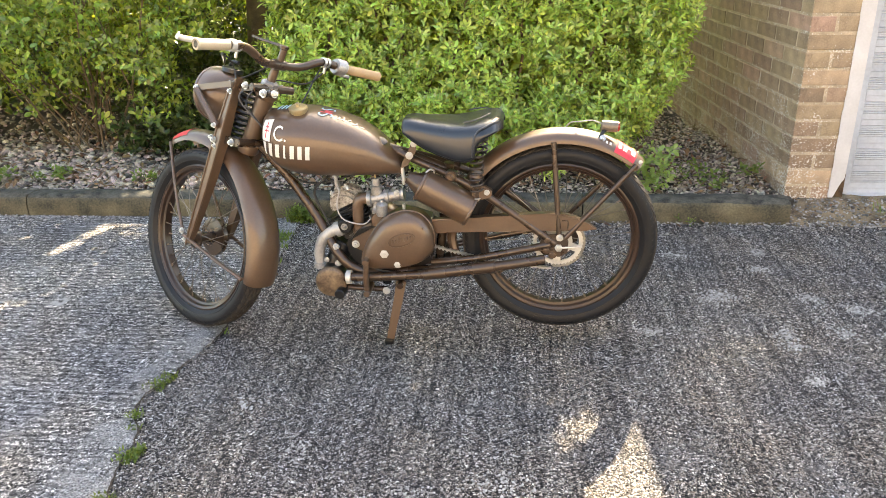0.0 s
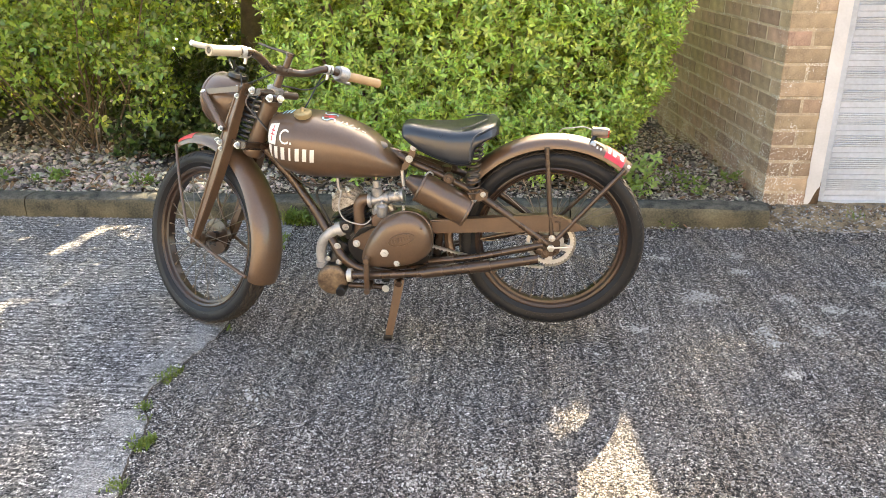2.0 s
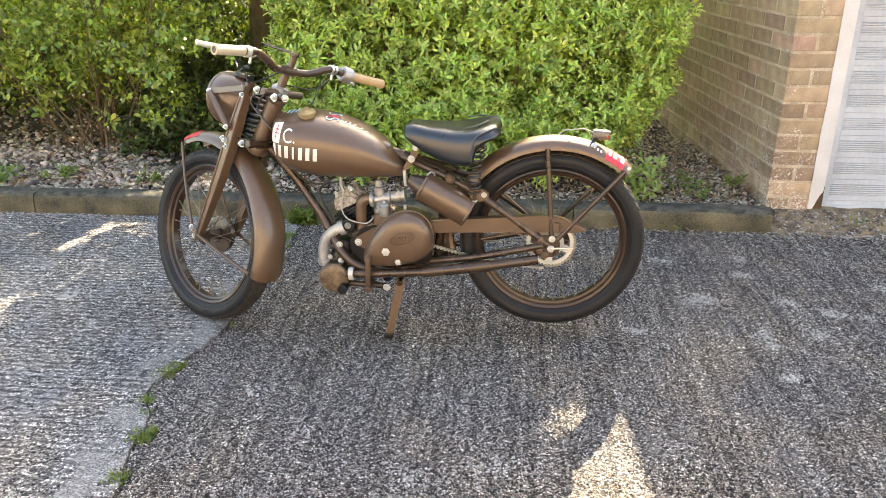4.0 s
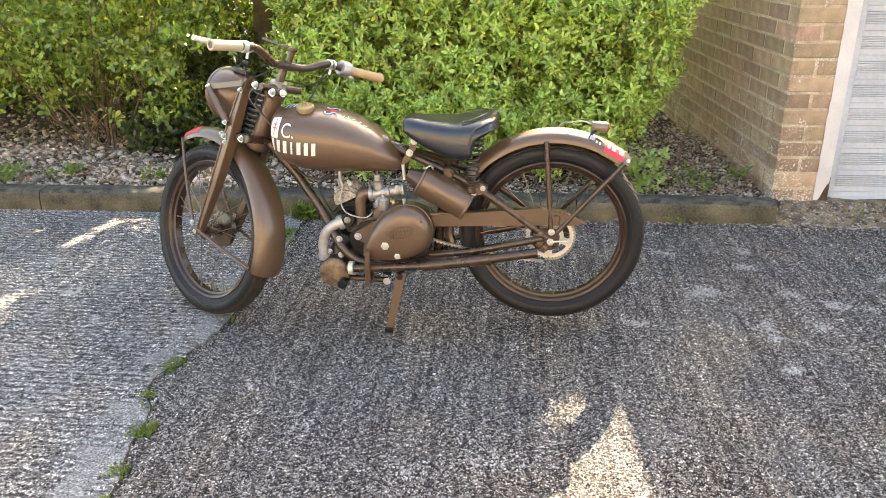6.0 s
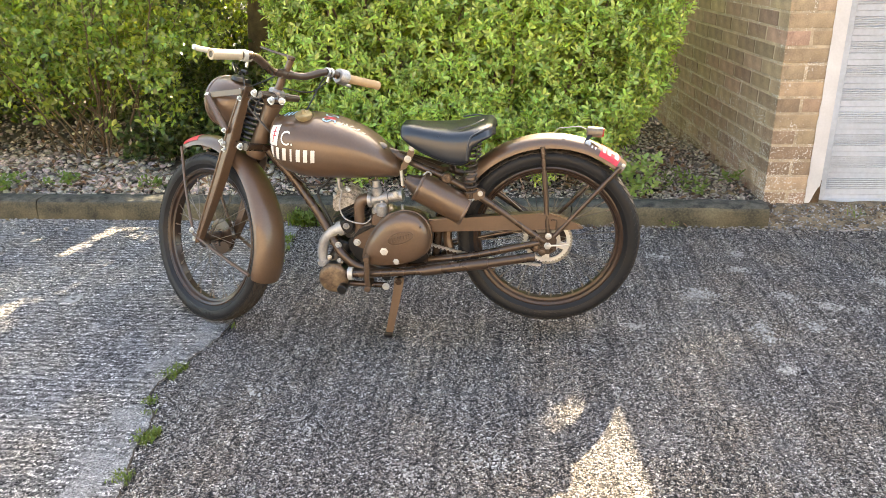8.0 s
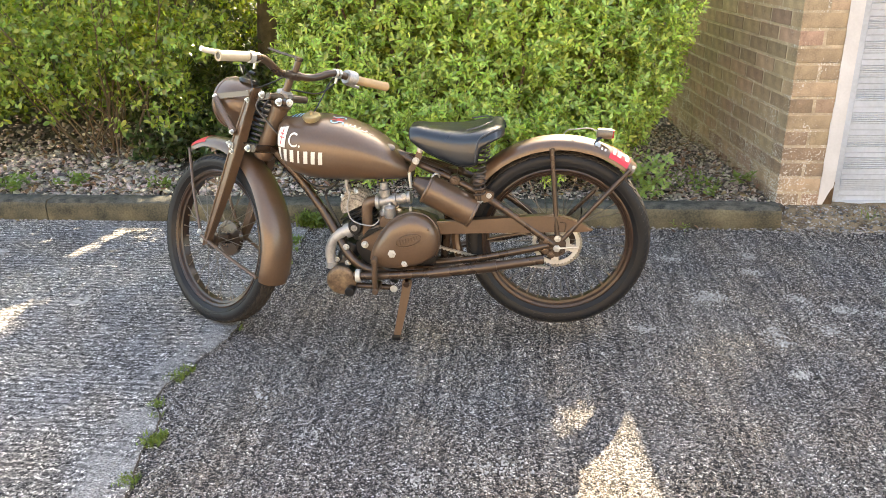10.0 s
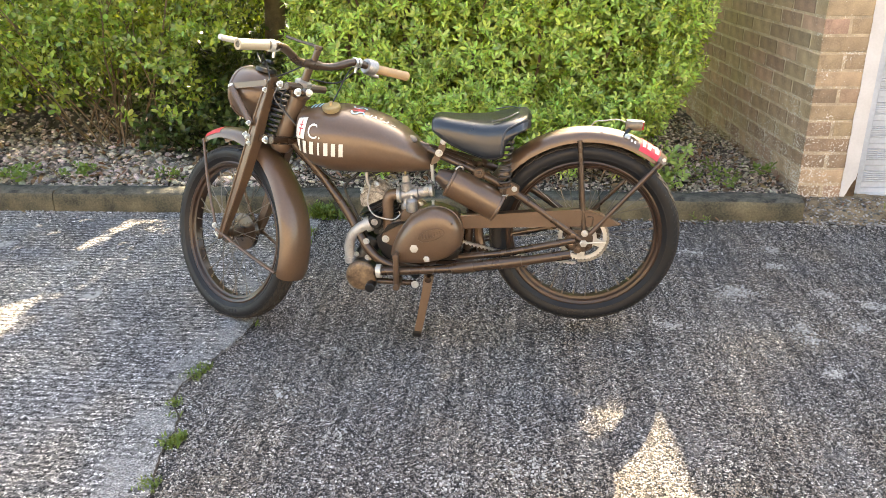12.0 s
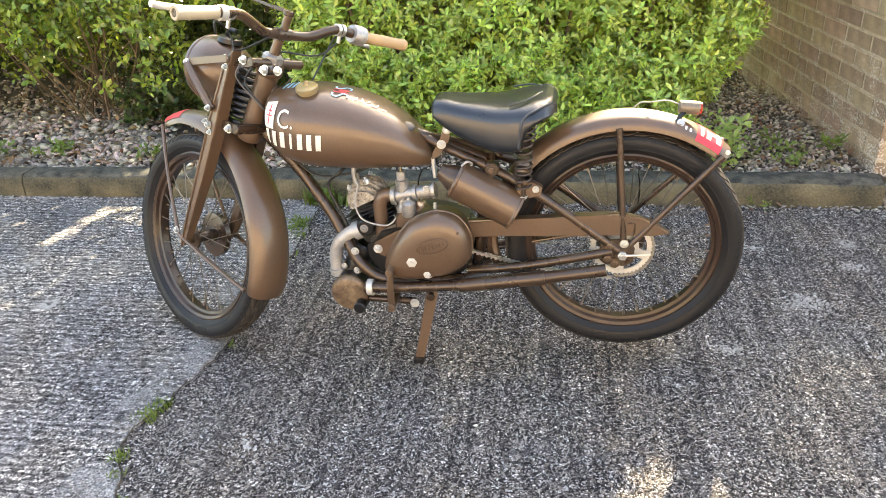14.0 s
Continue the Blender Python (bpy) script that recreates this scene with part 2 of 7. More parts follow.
add_bloom(M_BRICK, 0.75)
M_MORTAR = mat("mortar", (0.455, 0.362, 0.248), 0.95, vary=0.4, scale=14, fine=180, bump=0.7)
add_bloom(M_MORTAR, 3.2)
M_WHITE = mat("white gloss timber", (0.57, 0.567, 0.558), 0.45, vary=0.12, scale=9, fine=90, bump=0.15)
M_ROT = mat("rotten timber", (0.10, 0.06, 0.03), 0.95, vary=0.5, scale=30, fine=160, bump=0.8)
M_DOOR = mat("garage door metal", (0.43, 0.475, 0.53), 0.42, metal=0.0, vary=0.2, scale=3.5, fine=60, bump=0.05, coat=0.2)
M_ROOF = mat("roof felt", (0.08, 0.08, 0.085), 0.9, vary=0.3, scale=4, fine=80, bump=0.3)
M_LEAF_H = mat("hedge leaf", (0.365, 0.490, 0.118), 0.28, vary=0.30, scale=3, fine=70, bump=0.05, island=0.48, translucent=0.20, spec=0.7)
M_LEAF_HO = mat("hedge leaf near", (0.365, 0.490, 0.118), 0.28, vary=0.30, scale=3, fine=70, bump=0.05, obj=0.48, translucent=0.20, spec=0.7)
M_LEAF_B = mat("shrub leaf", (0.215, 0.29, 0.056), 0.28, vary=0.3, scale=3, fine=70, bump=0.05, island=0.52, translucent=0.30, spec=0.6)
M_LEAF_S = mat("shoot leaf", (0.235, 0.31, 0.085), 0.32, vary=0.3, scale=3, fine=70, bump=0.05, island=0.35, translucent=0.2, spec=0.5)
# darkened leaf colour stands in for the deep shade beyond shrub and hedge
M_LEAF_D = mat("leaf coloured dark for shade", (0.055, 0.085, 0.022), 0.32, vary=0.3, scale=3, fine=70, bump=0.05, island=0.6, translucent=0.2, spec=0.5)
M_WEED = mat("weed leaf", (0.115, 0.165, 0.030), 0.5, vary=0.25, scale=12, fine=70, bump=0.05, island=0.3, translucent=0.3)
M_BARK = mat("bark", (0.13, 0.095, 0.06), 0.9, vary=0.45, scale=20, fine=120, bump=0.6)
M_TWIG = mat("twig", (0.15, 0.105, 0.058), 0.85, vary=0.4, scale=20, fine=120, bump=0.3, island=0.3)
M_LITTER = mat("dead leaves", (0.17, 0.10, 0.05), 0.85, vary=0.4, scale=20, fine=90, bump=0.1, island=0.4)

M_PAINT = mat("brown enamel", (0.106, 0.0620, 0.0350), 0.42, metal=0.22, vary=0.18, scale=7, fine=140, bump=0.03, coat=0.65, rvary=0.08)
M_PAINT.node_tree.nodes["Principled BSDF"].inputs["Coat Roughness"].default_value = 0.15
M_PATINA = mat("heat-stained enamel", (0.215, 0.150, 0.088), 0.42, metal=0.2, vary=0.3, scale=26, fine=120, bump=0.05, second=(0.055, 0.033, 0.022), coat=0.2)
M_RIM = mat("brown rim enamel", (0.036, 0.0205, 0.0135), 0.36, metal=0.0, vary=0.3, scale=9, fine=140, bump=0.03, coat=0.25, spec=0.3)
M_HEAD = mat("mottled head alloy", (0.46, 0.42, 0.36), 0.6, metal=0.3, vary=0.3, scale=70, fine=220, bump=0.2, second=(0.075, 0.06, 0.045))
M_PAINT_FRAME = mat("dark brown enamel", (0.056, 0.034, 0.021), 0.28, metal=0.2, vary=0.2, scale=12, fine=160, bump=0.03, coat=0.25)
M_RUBBER = mat("tyre rubber", (0.0100, 0.0112, 0.0135), 0.50, vary=0.35, scale=16, fine=180, bump=0.10, second=(0.015, 0.0148, 0.0148), spec=0.27)
M_TREAD = mat("dusty tread rubber", (0.050, 0.043, 0.037), 0.85, vary=0.5, scale=30, fine=200, bump=0.2, second=(0.028, 0.025, 0.022), spec=0.25)
M_BLACK = mat("black enamel", (0.005, 0.005, 0.0055), 0.32, vary=0.25, scale=20, fine=160, bump=0.05)
M_SPRING = mat("rusty spring steel", (0.060, 0.044, 0.034), 0.45, metal=0.4, vary=0.4, scale=60, fine=200, bump=0.1)
M_LEATHER = mat("black leather", (0.0065, 0.0095, 0.0145), 0.32, vary=0.3, scale=12, fine=420, bump=0.12, coat=0.45)
M_PIPING = mat("grey piping", (0.035, 0.040, 0.048), 0.45, vary=0.15, scale=20, fine=200, bump=0.05)
M_LAMP = mat("dull lamp metal", (0.20, 0.165, 0.125), 0.42, metal=0.5, vary=0.3, scale=40, fine=220, bump=0.05)
M_NIPPLE = mat("spoke nipple", (0.20, 0.15, 0.11), 0.35, metal=0.5, vary=0.2, scale=40, fine=220, bump=0.02)
M_ZINC = mat("bright zinc", (0.62, 0.61, 0.58), 0.32, metal=0.9, vary=0.12, scale=40, fine=220, bump=0.05)
M_ALU = mat("cast aluminium", (0.38, 0.37, 0.355), 0.42, metal=0.7, vary=0.35, scale=45, fine=220, bump=0.3)
M_ALUPAINT = mat("silver exhaust paint", (0.43, 0.425, 0.41), 0.45, metal=0.5, vary=0.25, scale=25, fine=160, bump=0.15)
M_CHAIN = mat("dull chain steel", (0.34, 0.31, 0.26), 0.4, metal=0.7, vary=0.3, scale=60, fine=220, bump=0.05)
M_SPROCKET = mat("cream sprocket steel", (0.64, 0.62, 0.57), 0.45, metal=0.35, vary=0.2, scale=25, fine=160, bump=0.08)
M_SPOKE = mat("dull spoke steel", (0.17, 0.150, 0.125), 0.35, metal=0.7, vary=0.2, scale=30, fine=160, bump=0.02)
M_BRASS = mat("brass cap", (0.40, 0.31, 0.17), 0.42, metal=0.7, vary=0.2, scale=40, fine=220, bump=0.08)
M_GRIP = mat("tan rubber grip", (0.43, 0.29, 0.155), 0.62, vary=0.15, scale=20, fine=220, bump=0.15)
M_GRIP_PALE = mat("pale rubber grip", (0.44, 0.37, 0.265), 0.6, vary=0.12, scale=20, fine=220, bump=0.12)
M_WPAINT = mat("white paint", (0.68, 0.655, 0.59), 0.5, vary=0.08, scale=30, fine=200, bump=0.03)
M_RED = mat("red paint", (0.55, 0.03, 0.045), 0.38, vary=0.15, scale=30, fine=200, bump=0.03)
M_BLUE = mat("pale blue paint", (0.25, 0.50, 0.66), 0.45, vary=0.1, scale=30, fine=200, bump=0.03)
M_LEVER = mat("cream lever", (0.52, 0.51, 0.47), 0.35, metal=0.3, vary=0.08, scale=30, fine=200, bump=0.03)
M_GREYCABLE = mat("dull grey cable", (0.09, 0.085, 0.08), 0.5, vary=0.1, scale=30, fine=200, bump=0.03)
M_CABLE = mat("black cable", (0.015, 0.015, 0.015), 0.5, vary=0.1, scale=30, fine=200, bump=0.03)
M_WIRE = mat("grey cable", (0.35, 0.34, 0.32), 0.5, vary=0.1, scale=30, fine=200, bump=0.03)
M_LENS = mat("red tail lens", (0.30, 0.03, 0.02), 0.15, vary=0.1, scale=30, fine=200, bump=0.0)


# ---------------------------------------------------------------- building tools
def part(name, bm, material, parent=None, label="", smooth=True, m=None):
    """Links a bmesh as one mesh object under a thing or a part."""
    bmesh.ops.recalc_face_normals(bm, faces=bm.faces[:])
    me = bpy.data.meshes.new(name)
    bm.to_mesh(me)
    bm.free()
    me.materials.append(material)
    if smooth:
        me.shade_smooth()
        me.set_sharp_from_angle(angle=radians(38))
    ob = new(name, me)
    ob.parent = parent
    if m is not None:
        ob.matrix_basis = m
    if label:
        ob["label"] = label
    return ob


def mesh_part(name, verts, faces, material, parent=None, label="", smooth=False):
    me = bpy.data.meshes.new(name)
    me.from_pydata(verts, [], faces)
    me.materials.append(material)
    if smooth:
        me.shade_smooth()
    ob = new(name, me)
    ob.parent = parent
    if label:
        ob["label"] = label
    return ob


def smooth_line(pts, n=6):
    """A Catmull-Rom line through the points."""
    p = [Vector(q) for q in pts]
    p = [p[0] * 2 - p[1]] + p + [p[-1] * 2 - p[-2]]
    out = []
    for i in range(1, len(p) - 2):
        for k in range(n):
            t = k / n
            a, b, c, d = p[i - 1], p[i], p[i + 1], p[i + 2]
            out.append(0.5 * ((2 * b) + (c - a) * t + (2 * a - 5 * b + 4 * c - d) * t * t + (3 * b - a - 3 * c + d) * t ** 3))
    out.append(p[-2])
    return out


def sweep(bm, line, radii, segs=12, caps=True, flat=1.0):
    """A tube along a line; radii: one or one a point. flat squeezes it across its second axis."""
    line = [Vector(q) for q in line]
    if isinstance(radii, (int, float)):
        radii = [radii] * len(line)
    rings = []
    up = None
    for i, q in enumerate(line):
        d = (line[min(i + 1, len(line) - 1)] - line[max(i - 1, 0)]).normalized()
        if up is None:
            up = Vector((0, 1, 0)) if abs(d.y) < 0.9 else Vector((0, 0, 1))
        s = d.cross(up).normalized()
        up = s.cross(d).normalized()
        rings.append([bm.verts.new(q + (s * math.cos(a) + up * math.sin(a) * flat) * radii[i]) for a in (2 * math.pi * k / segs for k in range(segs))])
    for a, b in zip(rings, rings[1:]):
        for k in range(segs):
            bm.faces.new((a[k], a[(k + 1) % segs], b[(k + 1) % segs], b[k]))
    if caps:
        bm.faces.new(rings[0])
        bm.faces.new(rings[-1][::-1])
    return bm


def tube(pts, r, segs=12, n=6, curved=True):
    return sweep(bmesh.new(), smooth_line(pts, n) if curved and len(pts) > 2 else pts, r, segs)


def ring_profile(bm, centre, axis, prof, segs=32, start=0.0, closed=False, sweep_deg=360.0):
    """Turns a profile of (distance along axis, radius) about an axis."""
    axis = Vector(axis).normalized()
    s = axis.orthogonal().normalized()
    if abs(axis.y) > 0.9:
        s = Vector((1, 0, 0))
    u = axis.cross(s).normalized()
    full = abs(sweep_deg - 360) < 0.01
    count = segs if full else segs + 1
    rings = []
    for k in range(count):
        a = radians(start + sweep_deg * k / segs)
        d = s * math.cos(a) + u * math.sin(a)
        rings.append([bm.verts.new(Vector(centre) + axis * h + d * r) for h, r in prof])
    for k in range(count if full else count - 1):
        a, b = rings[k], rings[(k + 1) % count]
        m = len(prof)
        for i in range(m if closed else m - 1):
            bm.faces.new((a[i], a[(i + 1) % m], b[(i + 1) % m], b[i]))
    bmesh.ops.remove_doubles(bm, verts=bm.verts[:], dist=1e-6)
    return bm


def lathe(centre, axis, prof, segs=32, closed=False):
    return ring_profile(bmesh.new(), centre, axis, prof, segs, closed=closed)


def rod(p0, p1, r0, r1=None, segs=14, edge=0.0):
    p0, p1 = Vector(p0), Vector(p1)
    r1 = r0 if r1 is None else r1
    length = (p1 - p0).length
    e = edge or min(r0, r1, length) * 0.15
    return lathe(p0, p1 - p0, [(0, 0), (0, r0 - e), (e, r0), (length - e, r1), (length, r1 - e), (length, 0)], segs)


def hexbolt(p, axis, r, h):
    """A hexagon head on a washer with the end of its stud."""
    bm = bmesh.new()
    ring_profile(bm, p, axis, [(0, 0), (0, r * 1.35), (h * 0.2, r * 1.35), (h * 0.2, 0)], 14)
    ring_profile(bm, p, axis, [(h * 0.2, r), (h * 0.85, r), (h, r * 0.82), (h, r * 0.45), (h * 1.35, r * 0.42), (h * 1.35, 0)], 6)
    return bm


def box(bm, size, m=None, bevel=0.0, segs=2):
    verts = bmesh.ops.create_cube(bm, size=1.0)["verts"]
    for v in verts:
        v.co = Vector((v.co.x * size[0], v.co.y * size[1], v.co.z * size[2]))
    if bevel:
        edges = list({e for v in verts for e in v.link_edges})
        got = bmesh.ops.bevel(bm, geom=edges, offset=bevel, segments=segs, affect="EDGES", profile=0.5)
        verts = list({v for f in got["faces"] for v in f.verts} | {v for v in verts if v.is_valid})
    if m is not None:
        for v in verts:
            v.co = m @ v.co
    return bm


def loft(sections, caps=True):
    """A skin over rings with equal counts of points."""
    bm = bmesh.new()
    rings = [[bm.verts.new(p) for p in s] for s in sections]
    k = len(rings[0])
    for a, b in zip(rings, rings[1:]):
        for i in range(k):
            bm.faces.new((a[i], a[(i + 1) % k], b[(i + 1) % k], b[i]))
    if caps:
        bm.faces.new(rings[0])
        bm.faces.new(rings[-1][::-1])
    return bm


def plate(outline, y0, y1, bevel=0.0):
    """A flat plate in the bike's plane from y0 to y1, outline in (x, z)."""
    bm = bmesh.new()
    a = [bm.verts.new((x, y0, z)) for x, z in outline]
    b = [bm.verts.new((x, y1, z)) for x, z in outline]
    bm.faces.new(a)
    bm.faces.new(b[::-1])
    k = len(a)
    for i in range(k):
        bm.faces.new((a[i], a[(i + 1) % k], b[(i + 1) % k], b[i]))
    if bevel:
        bmesh.ops.bevel(bm, geom=bm.edges[:], offset=bevel, segments=2, affect="EDGES")
    return bm


def coil(p0, p1, r, wire, turns, segs=7, bulge=0.0):
    p0, p1 = Vector(p0), Vector(p1)
    d = (p1 - p0).normalized()
    s = d.orthogonal().normalized()
    u = d.cross(s)
    n = int(turns * 16)
    line = []
    for k in range(n + 1):
        t = k / n
        a = 2 * math.pi * turns * t
        rr = r * (1 + bulge * math.sin(math.pi * t))
        line.append(p0.lerp(p1, t) + (s * math.cos(a) + u * math.sin(a)) * rr)
    bm = bmesh.new()
    rings = []
    for i, q in enumerate(line):
        t = (line[min(i + 1, n)] - line[max(i - 1, 0)]).normalized()
        o = (q - p0) - d * (q - p0).dot(d)
        o.normalize()
        w = t.cross(o).normalized()
        rings.append([bm.verts.new(q + (o * math.cos(a) + w * math.sin(a)) * wire) for a in (2 * math.pi * k / segs for k in range(segs))])
    for a, b in zip(rings, rings[1:]):
        for k in range(segs):
            bm.faces.new((a[k], a[(k + 1) % segs], b[(k + 1) % segs], b[k]))
    return bm


def rnd(a, b):
    return random.uniform(a, b)


# ---------------------------------------------------------------- ground, slab, kerb, bed
def slab_edge(y):
    """Where the tamped slab ends, across the drive."""
    knots = [(-4.0, -0.60), (-1.3, -0.62), (-1.022, -0.639), (-0.961, -0.661), (-0.921, -0.668), (-0.846, -0.685), (-0.777, -0.683), (-0.704, -0.704), (-0.667, -0.736),
             (-0.587, -0.761), (-0.535, -0.764), (-0.436, -0.722), (-0.371, -0.719), (-0.302, -0.696), (-0.266, -0.679), (-0.13, -0.668), (0.3, -0.65), (0.7, -0.66), (1.0, -0.68)]
    for (a, xa), (b, xb) in zip(knots, knots[1:]):
        if a <= y <= b:
            base = xa + (xb - xa) * (y - a) / (b - a)
            return base + 0.006 * noise.noise((y * 9.0, 3.1, 0)) + 0.010 * noise.noise((y * 31.0, 7.7, 0)) + 0.006 * noise.noise((y * 90.0, 1.7, 0))
    return -0.6


def build_ground():
    bm = bmesh.new()
    n = 40
    xs = sorted({round(x, 3) for x in [-400, -60, -12] + [-4 + 8 * i / n for i in range(n + 1)] + [12, 60, 400]})
    ys = sorted({round(y, 3) for y in [-400, -60, -12] + [-4 + 5.2 * i / n for i in range(n + 1)] + [5, 12, 60, 400]})
    grid = [[bm.verts.new((x, y, 0.004 * noise.noise((x * 1.3, y * 1.3, 0)) - 0.004 if abs(x) < 4 and -4 < y < 1.2 else -0.004)) for x in xs] for y in ys]
    for j in range(len(ys) - 1):
        for i in range(len(xs) - 1):
            bm.faces.new((grid[j][i], grid[j][i + 1], grid[j + 1][i + 1], grid[j + 1][i]))
    tagged(part("ground", bm, M_AGG), "dark worn concrete drive with exposed aggregate", "ground", kind="structure")
    verts, faces = [], []
    rows = [-14.0, -9.0, -6.0] + [-4 + 4.99 * i / 330 for i in range(331)]
    cols = 40
    for y in rows:
        e = slab_edge(y)
        for c in range(cols + 1):
            f = c / cols
            x = -6 + (e + 6) * (1 - (1 - f) ** 2)
            z = 0.005 + 0.004 * noise.noise((x * 1.5, y * 1.5, 4)) - (0.006 if c == cols else 0.0) + 0.0016 * noise.noise((x * 3, y * 42, 0))
            verts.append((x, y, z))
        verts.append((e + 0.002, y, -0.02))
    w = cols + 2
    for j in range(len(rows) - 1):
        for c in range(w - 1):
            faces.append((j * w + c, j * w + c + 1, (j + 1) * w + c + 1, (j + 1) * w + c))
    tagged(mesh_part("pavement", verts, faces, M_SLAB, smooth=True), "pale grey tamped concrete slab with ragged cracked edge", "pavement", kind="structure")


def build_joint():
    """The dirt-filled crack between slab and drive."""
    verts, faces = [], []
    rows = [-4 + 4.98 * i / 700 for i in range(701)]
    for y in rows:
        e = slab_edge(y)
        w = max(0.0012, 0.0045 + 0.006 * noise.noise((y * 14.0, 0.7, 0)))
        verts += [(e - 0.001, y, 0.0012), (e + w, y, 0.0012)]
    for i in range(700):
        faces.append((2 * i, 2 * i + 1, 2 * i + 3, 2 * i + 2))
    tagged(mesh_part("slab_joint", verts, faces, M_SOIL), "dark dirt-filled crack along the slab's edge", "crack", kind="structure")


def pebble_mesh(verts, faces, p, size, flat=0.6, sub=1):
    """Adds one rounded, uneven stone."""
    bm = bmesh.new()
    bmesh.ops.create_icosphere(bm, subdivisions=sub, radius=1.0)
    turn = Euler((rnd(-0.4, 0.4), rnd(-0.4, 0.4), rnd(0, 6.3))).to_matrix()
    sx, sy, sz = size * rnd(0.75, 1.25), size * rnd(0.6, 0.95), size * flat * rnd(0.7, 1.1)
    k = len(verts)
    off = rnd(0, 99)
    bm.verts.index_update()
    for v in bm.verts:
        c = v.co * (1 + 0.22 * noise.noise(v.co * 1.3 + Vector((off, 0, 0))))
        verts.append(tuple(turn @ Vector((c.x * sx, c.y * sy, c.z * sz)) + Vector(p)))
    faces.extend(tuple(k + v.index for v in f.verts) for f in bm.faces)
    bm.free()


def build_bed():
    bm = bmesh.new()
    nx, ny = 90, 40
    x0, x1, y0, y1 = -6.0, 1.66, 1.12, 5.0
    grid = []
    for j in range(ny + 1):
        y = y0 + (y1 - y0) * (j / ny) ** 1.4
        row = []
        for i in range(nx + 1):
            x = x0 + (x1 - x0) * i / nx
            z = 0.075 + 0.03 * noise.noise((x * 2, y * 2, 1)) + 0.01 * noise.noise((x * 9, y * 9, 1)) + 0.05 * min(1, (y - y0) / 1.5) * min(1, max(0, (0.6 - x) / 0.8)) - (0.03 * min(1, (y - y0) / 1.5) if x > 0.9 else 0)
            if j == 0:
                z = -0.02
            row.append(bm.verts.new((x, y, z)))
        grid.append(row)
    for j in range(ny):
        for i in range(nx):
            bm.faces.new((grid[j][i], grid[j][i + 1], grid[j + 1][i + 1], grid[j + 1][i]))
    bed = tagged(part("planting_bed", bm, M_SOIL), "dark soil bed behind the kerb covered with pebbles", "flower bed", kind="structure")
    return bed


def bed_z(x, y):
    return 0.075 + 0.03 * noise.noise((x * 2, y * 2, 1)) + 0.05 * min(1, (y - 1.12) / 1.5) * min(1, max(0, (0.6 - x) / 0.8)) - (0.03 * min(1, (y - 1.12) / 1.5) if x > 0.9 else 0)


def build_pebbles(bed):
    verts, faces = [], []
    near = 0
    shapes = []
    for k in range(8):
        v, f = [], []
        pebble_mesh(v, f, (0, 0, 0), 1.0, 0.62, 2)
        me = bpy.data.meshes.new("pebble")
        me.from_pydata(v, [], f)
        me.materials.append(M_PEBBLE_O)
        me.shade_smooth()
        shapes.append(me)
    for k in range(23000):
        x = rnd(-4.2, 1.62)
        y = 1.15 + abs(random.gauss(0, 0.62 if x < 0.8 else 0.9))
        if y > 3.2 or x > side_x(y) - 0.01 or (-1.8 < x < -0.95 and y > 1.6 + 0.15 * noise.noise((x * 3, y * 3, 6)) and random.random() < 0.8):
            continue
        s = random.choice((0.006, 0.008, 0.010, 0.012, 0.015, 0.019)) * rnd(0.8, 1.25)
        if x > -0.9:
            s *= 0.62
        z = bed_z(x, y) + s * 0.3 + rnd(0, 0.014)
        if near < 300 and -2.4 < x < -0.8 and y < 1.75 and s > 0.0115:
            ob = new("pebble", shapes[near % 8])
            ob.parent = bed
            ob.matrix_basis = Matrix.LocRotScale((x, y, z), Euler((rnd(-0.5, 0.5), rnd(-0.5, 0.5), rnd(0, 6.3))), (s * 1.1, s * 1.1, s * 1.1))
            near += 1
        else:
            pebble_mesh(verts, faces, (x, y, z), s, 0.62, 1 if s < 0.019 else 2)
    for k in range(3600):
        x, y = rnd(0.75, 1.63), rnd(1.15, 3.1)
        if x > side_x(y) - 0.01:
            continue
        s = random.choice((0.005, 0.0065, 0.008, 0.010, 0.013)) * rnd(0.8, 1.2)
        pebble_mesh(verts, faces, (x, y, bed_z(x, y) + s * 0.3 + rnd(0, 0.012)), s, 0.62, 1)
    ob = mesh_part("pebbles", verts, faces, M_PEBBLE, bed, smooth=True)
    ob["kind"] = "stuff"


def build_loose_stones():
    """Small proud stones in the worn surface of the drive, and grit along the kerb and the garage."""
    verts, faces = [], []
    for k in range(24000):
        y = -1.55 + 2.5 * random.random() ** 1.25
        x = rnd(-0.75, 2.2)
        if x < slab_edge(y) + 0.012:
            continue
        s = rnd(0.0020, 0.0042)
        pebble_mesh(verts, faces, (x, y, -0.003 + 0.004 * noise.noise((x * 1.3, y * 1.3, 0)) + s * 0.30), s, 0.75, 1)
    for k in range(1500):
        x = rnd(-3.0, 2.6)
        y = 0.995 - abs(random.gauss(0, 0.035 if k % 2 else 0.07))
        s = rnd(0.003, 0.008)
        pebble_mesh(verts, faces, (x, y, 0.004 + s * 0.2), s, 0.6, 1)
    for k in range(1700):
        x = rnd(1.61, 2.9)
        y = rnd(0.95, 1.2)
        s = rnd(0.002, 0.0085) if k % 36 else rnd(0.009, 0.015)
        pebble_mesh(verts, faces, (x, y, verge_z(y) + s * 0.25), s, 0.6, 1)
    tagged(mesh_part("loose_stones", verts, faces, M_AGGSTONE, smooth=True), "small pale and brown stones in the drive surface", "stones", kind="stuff")


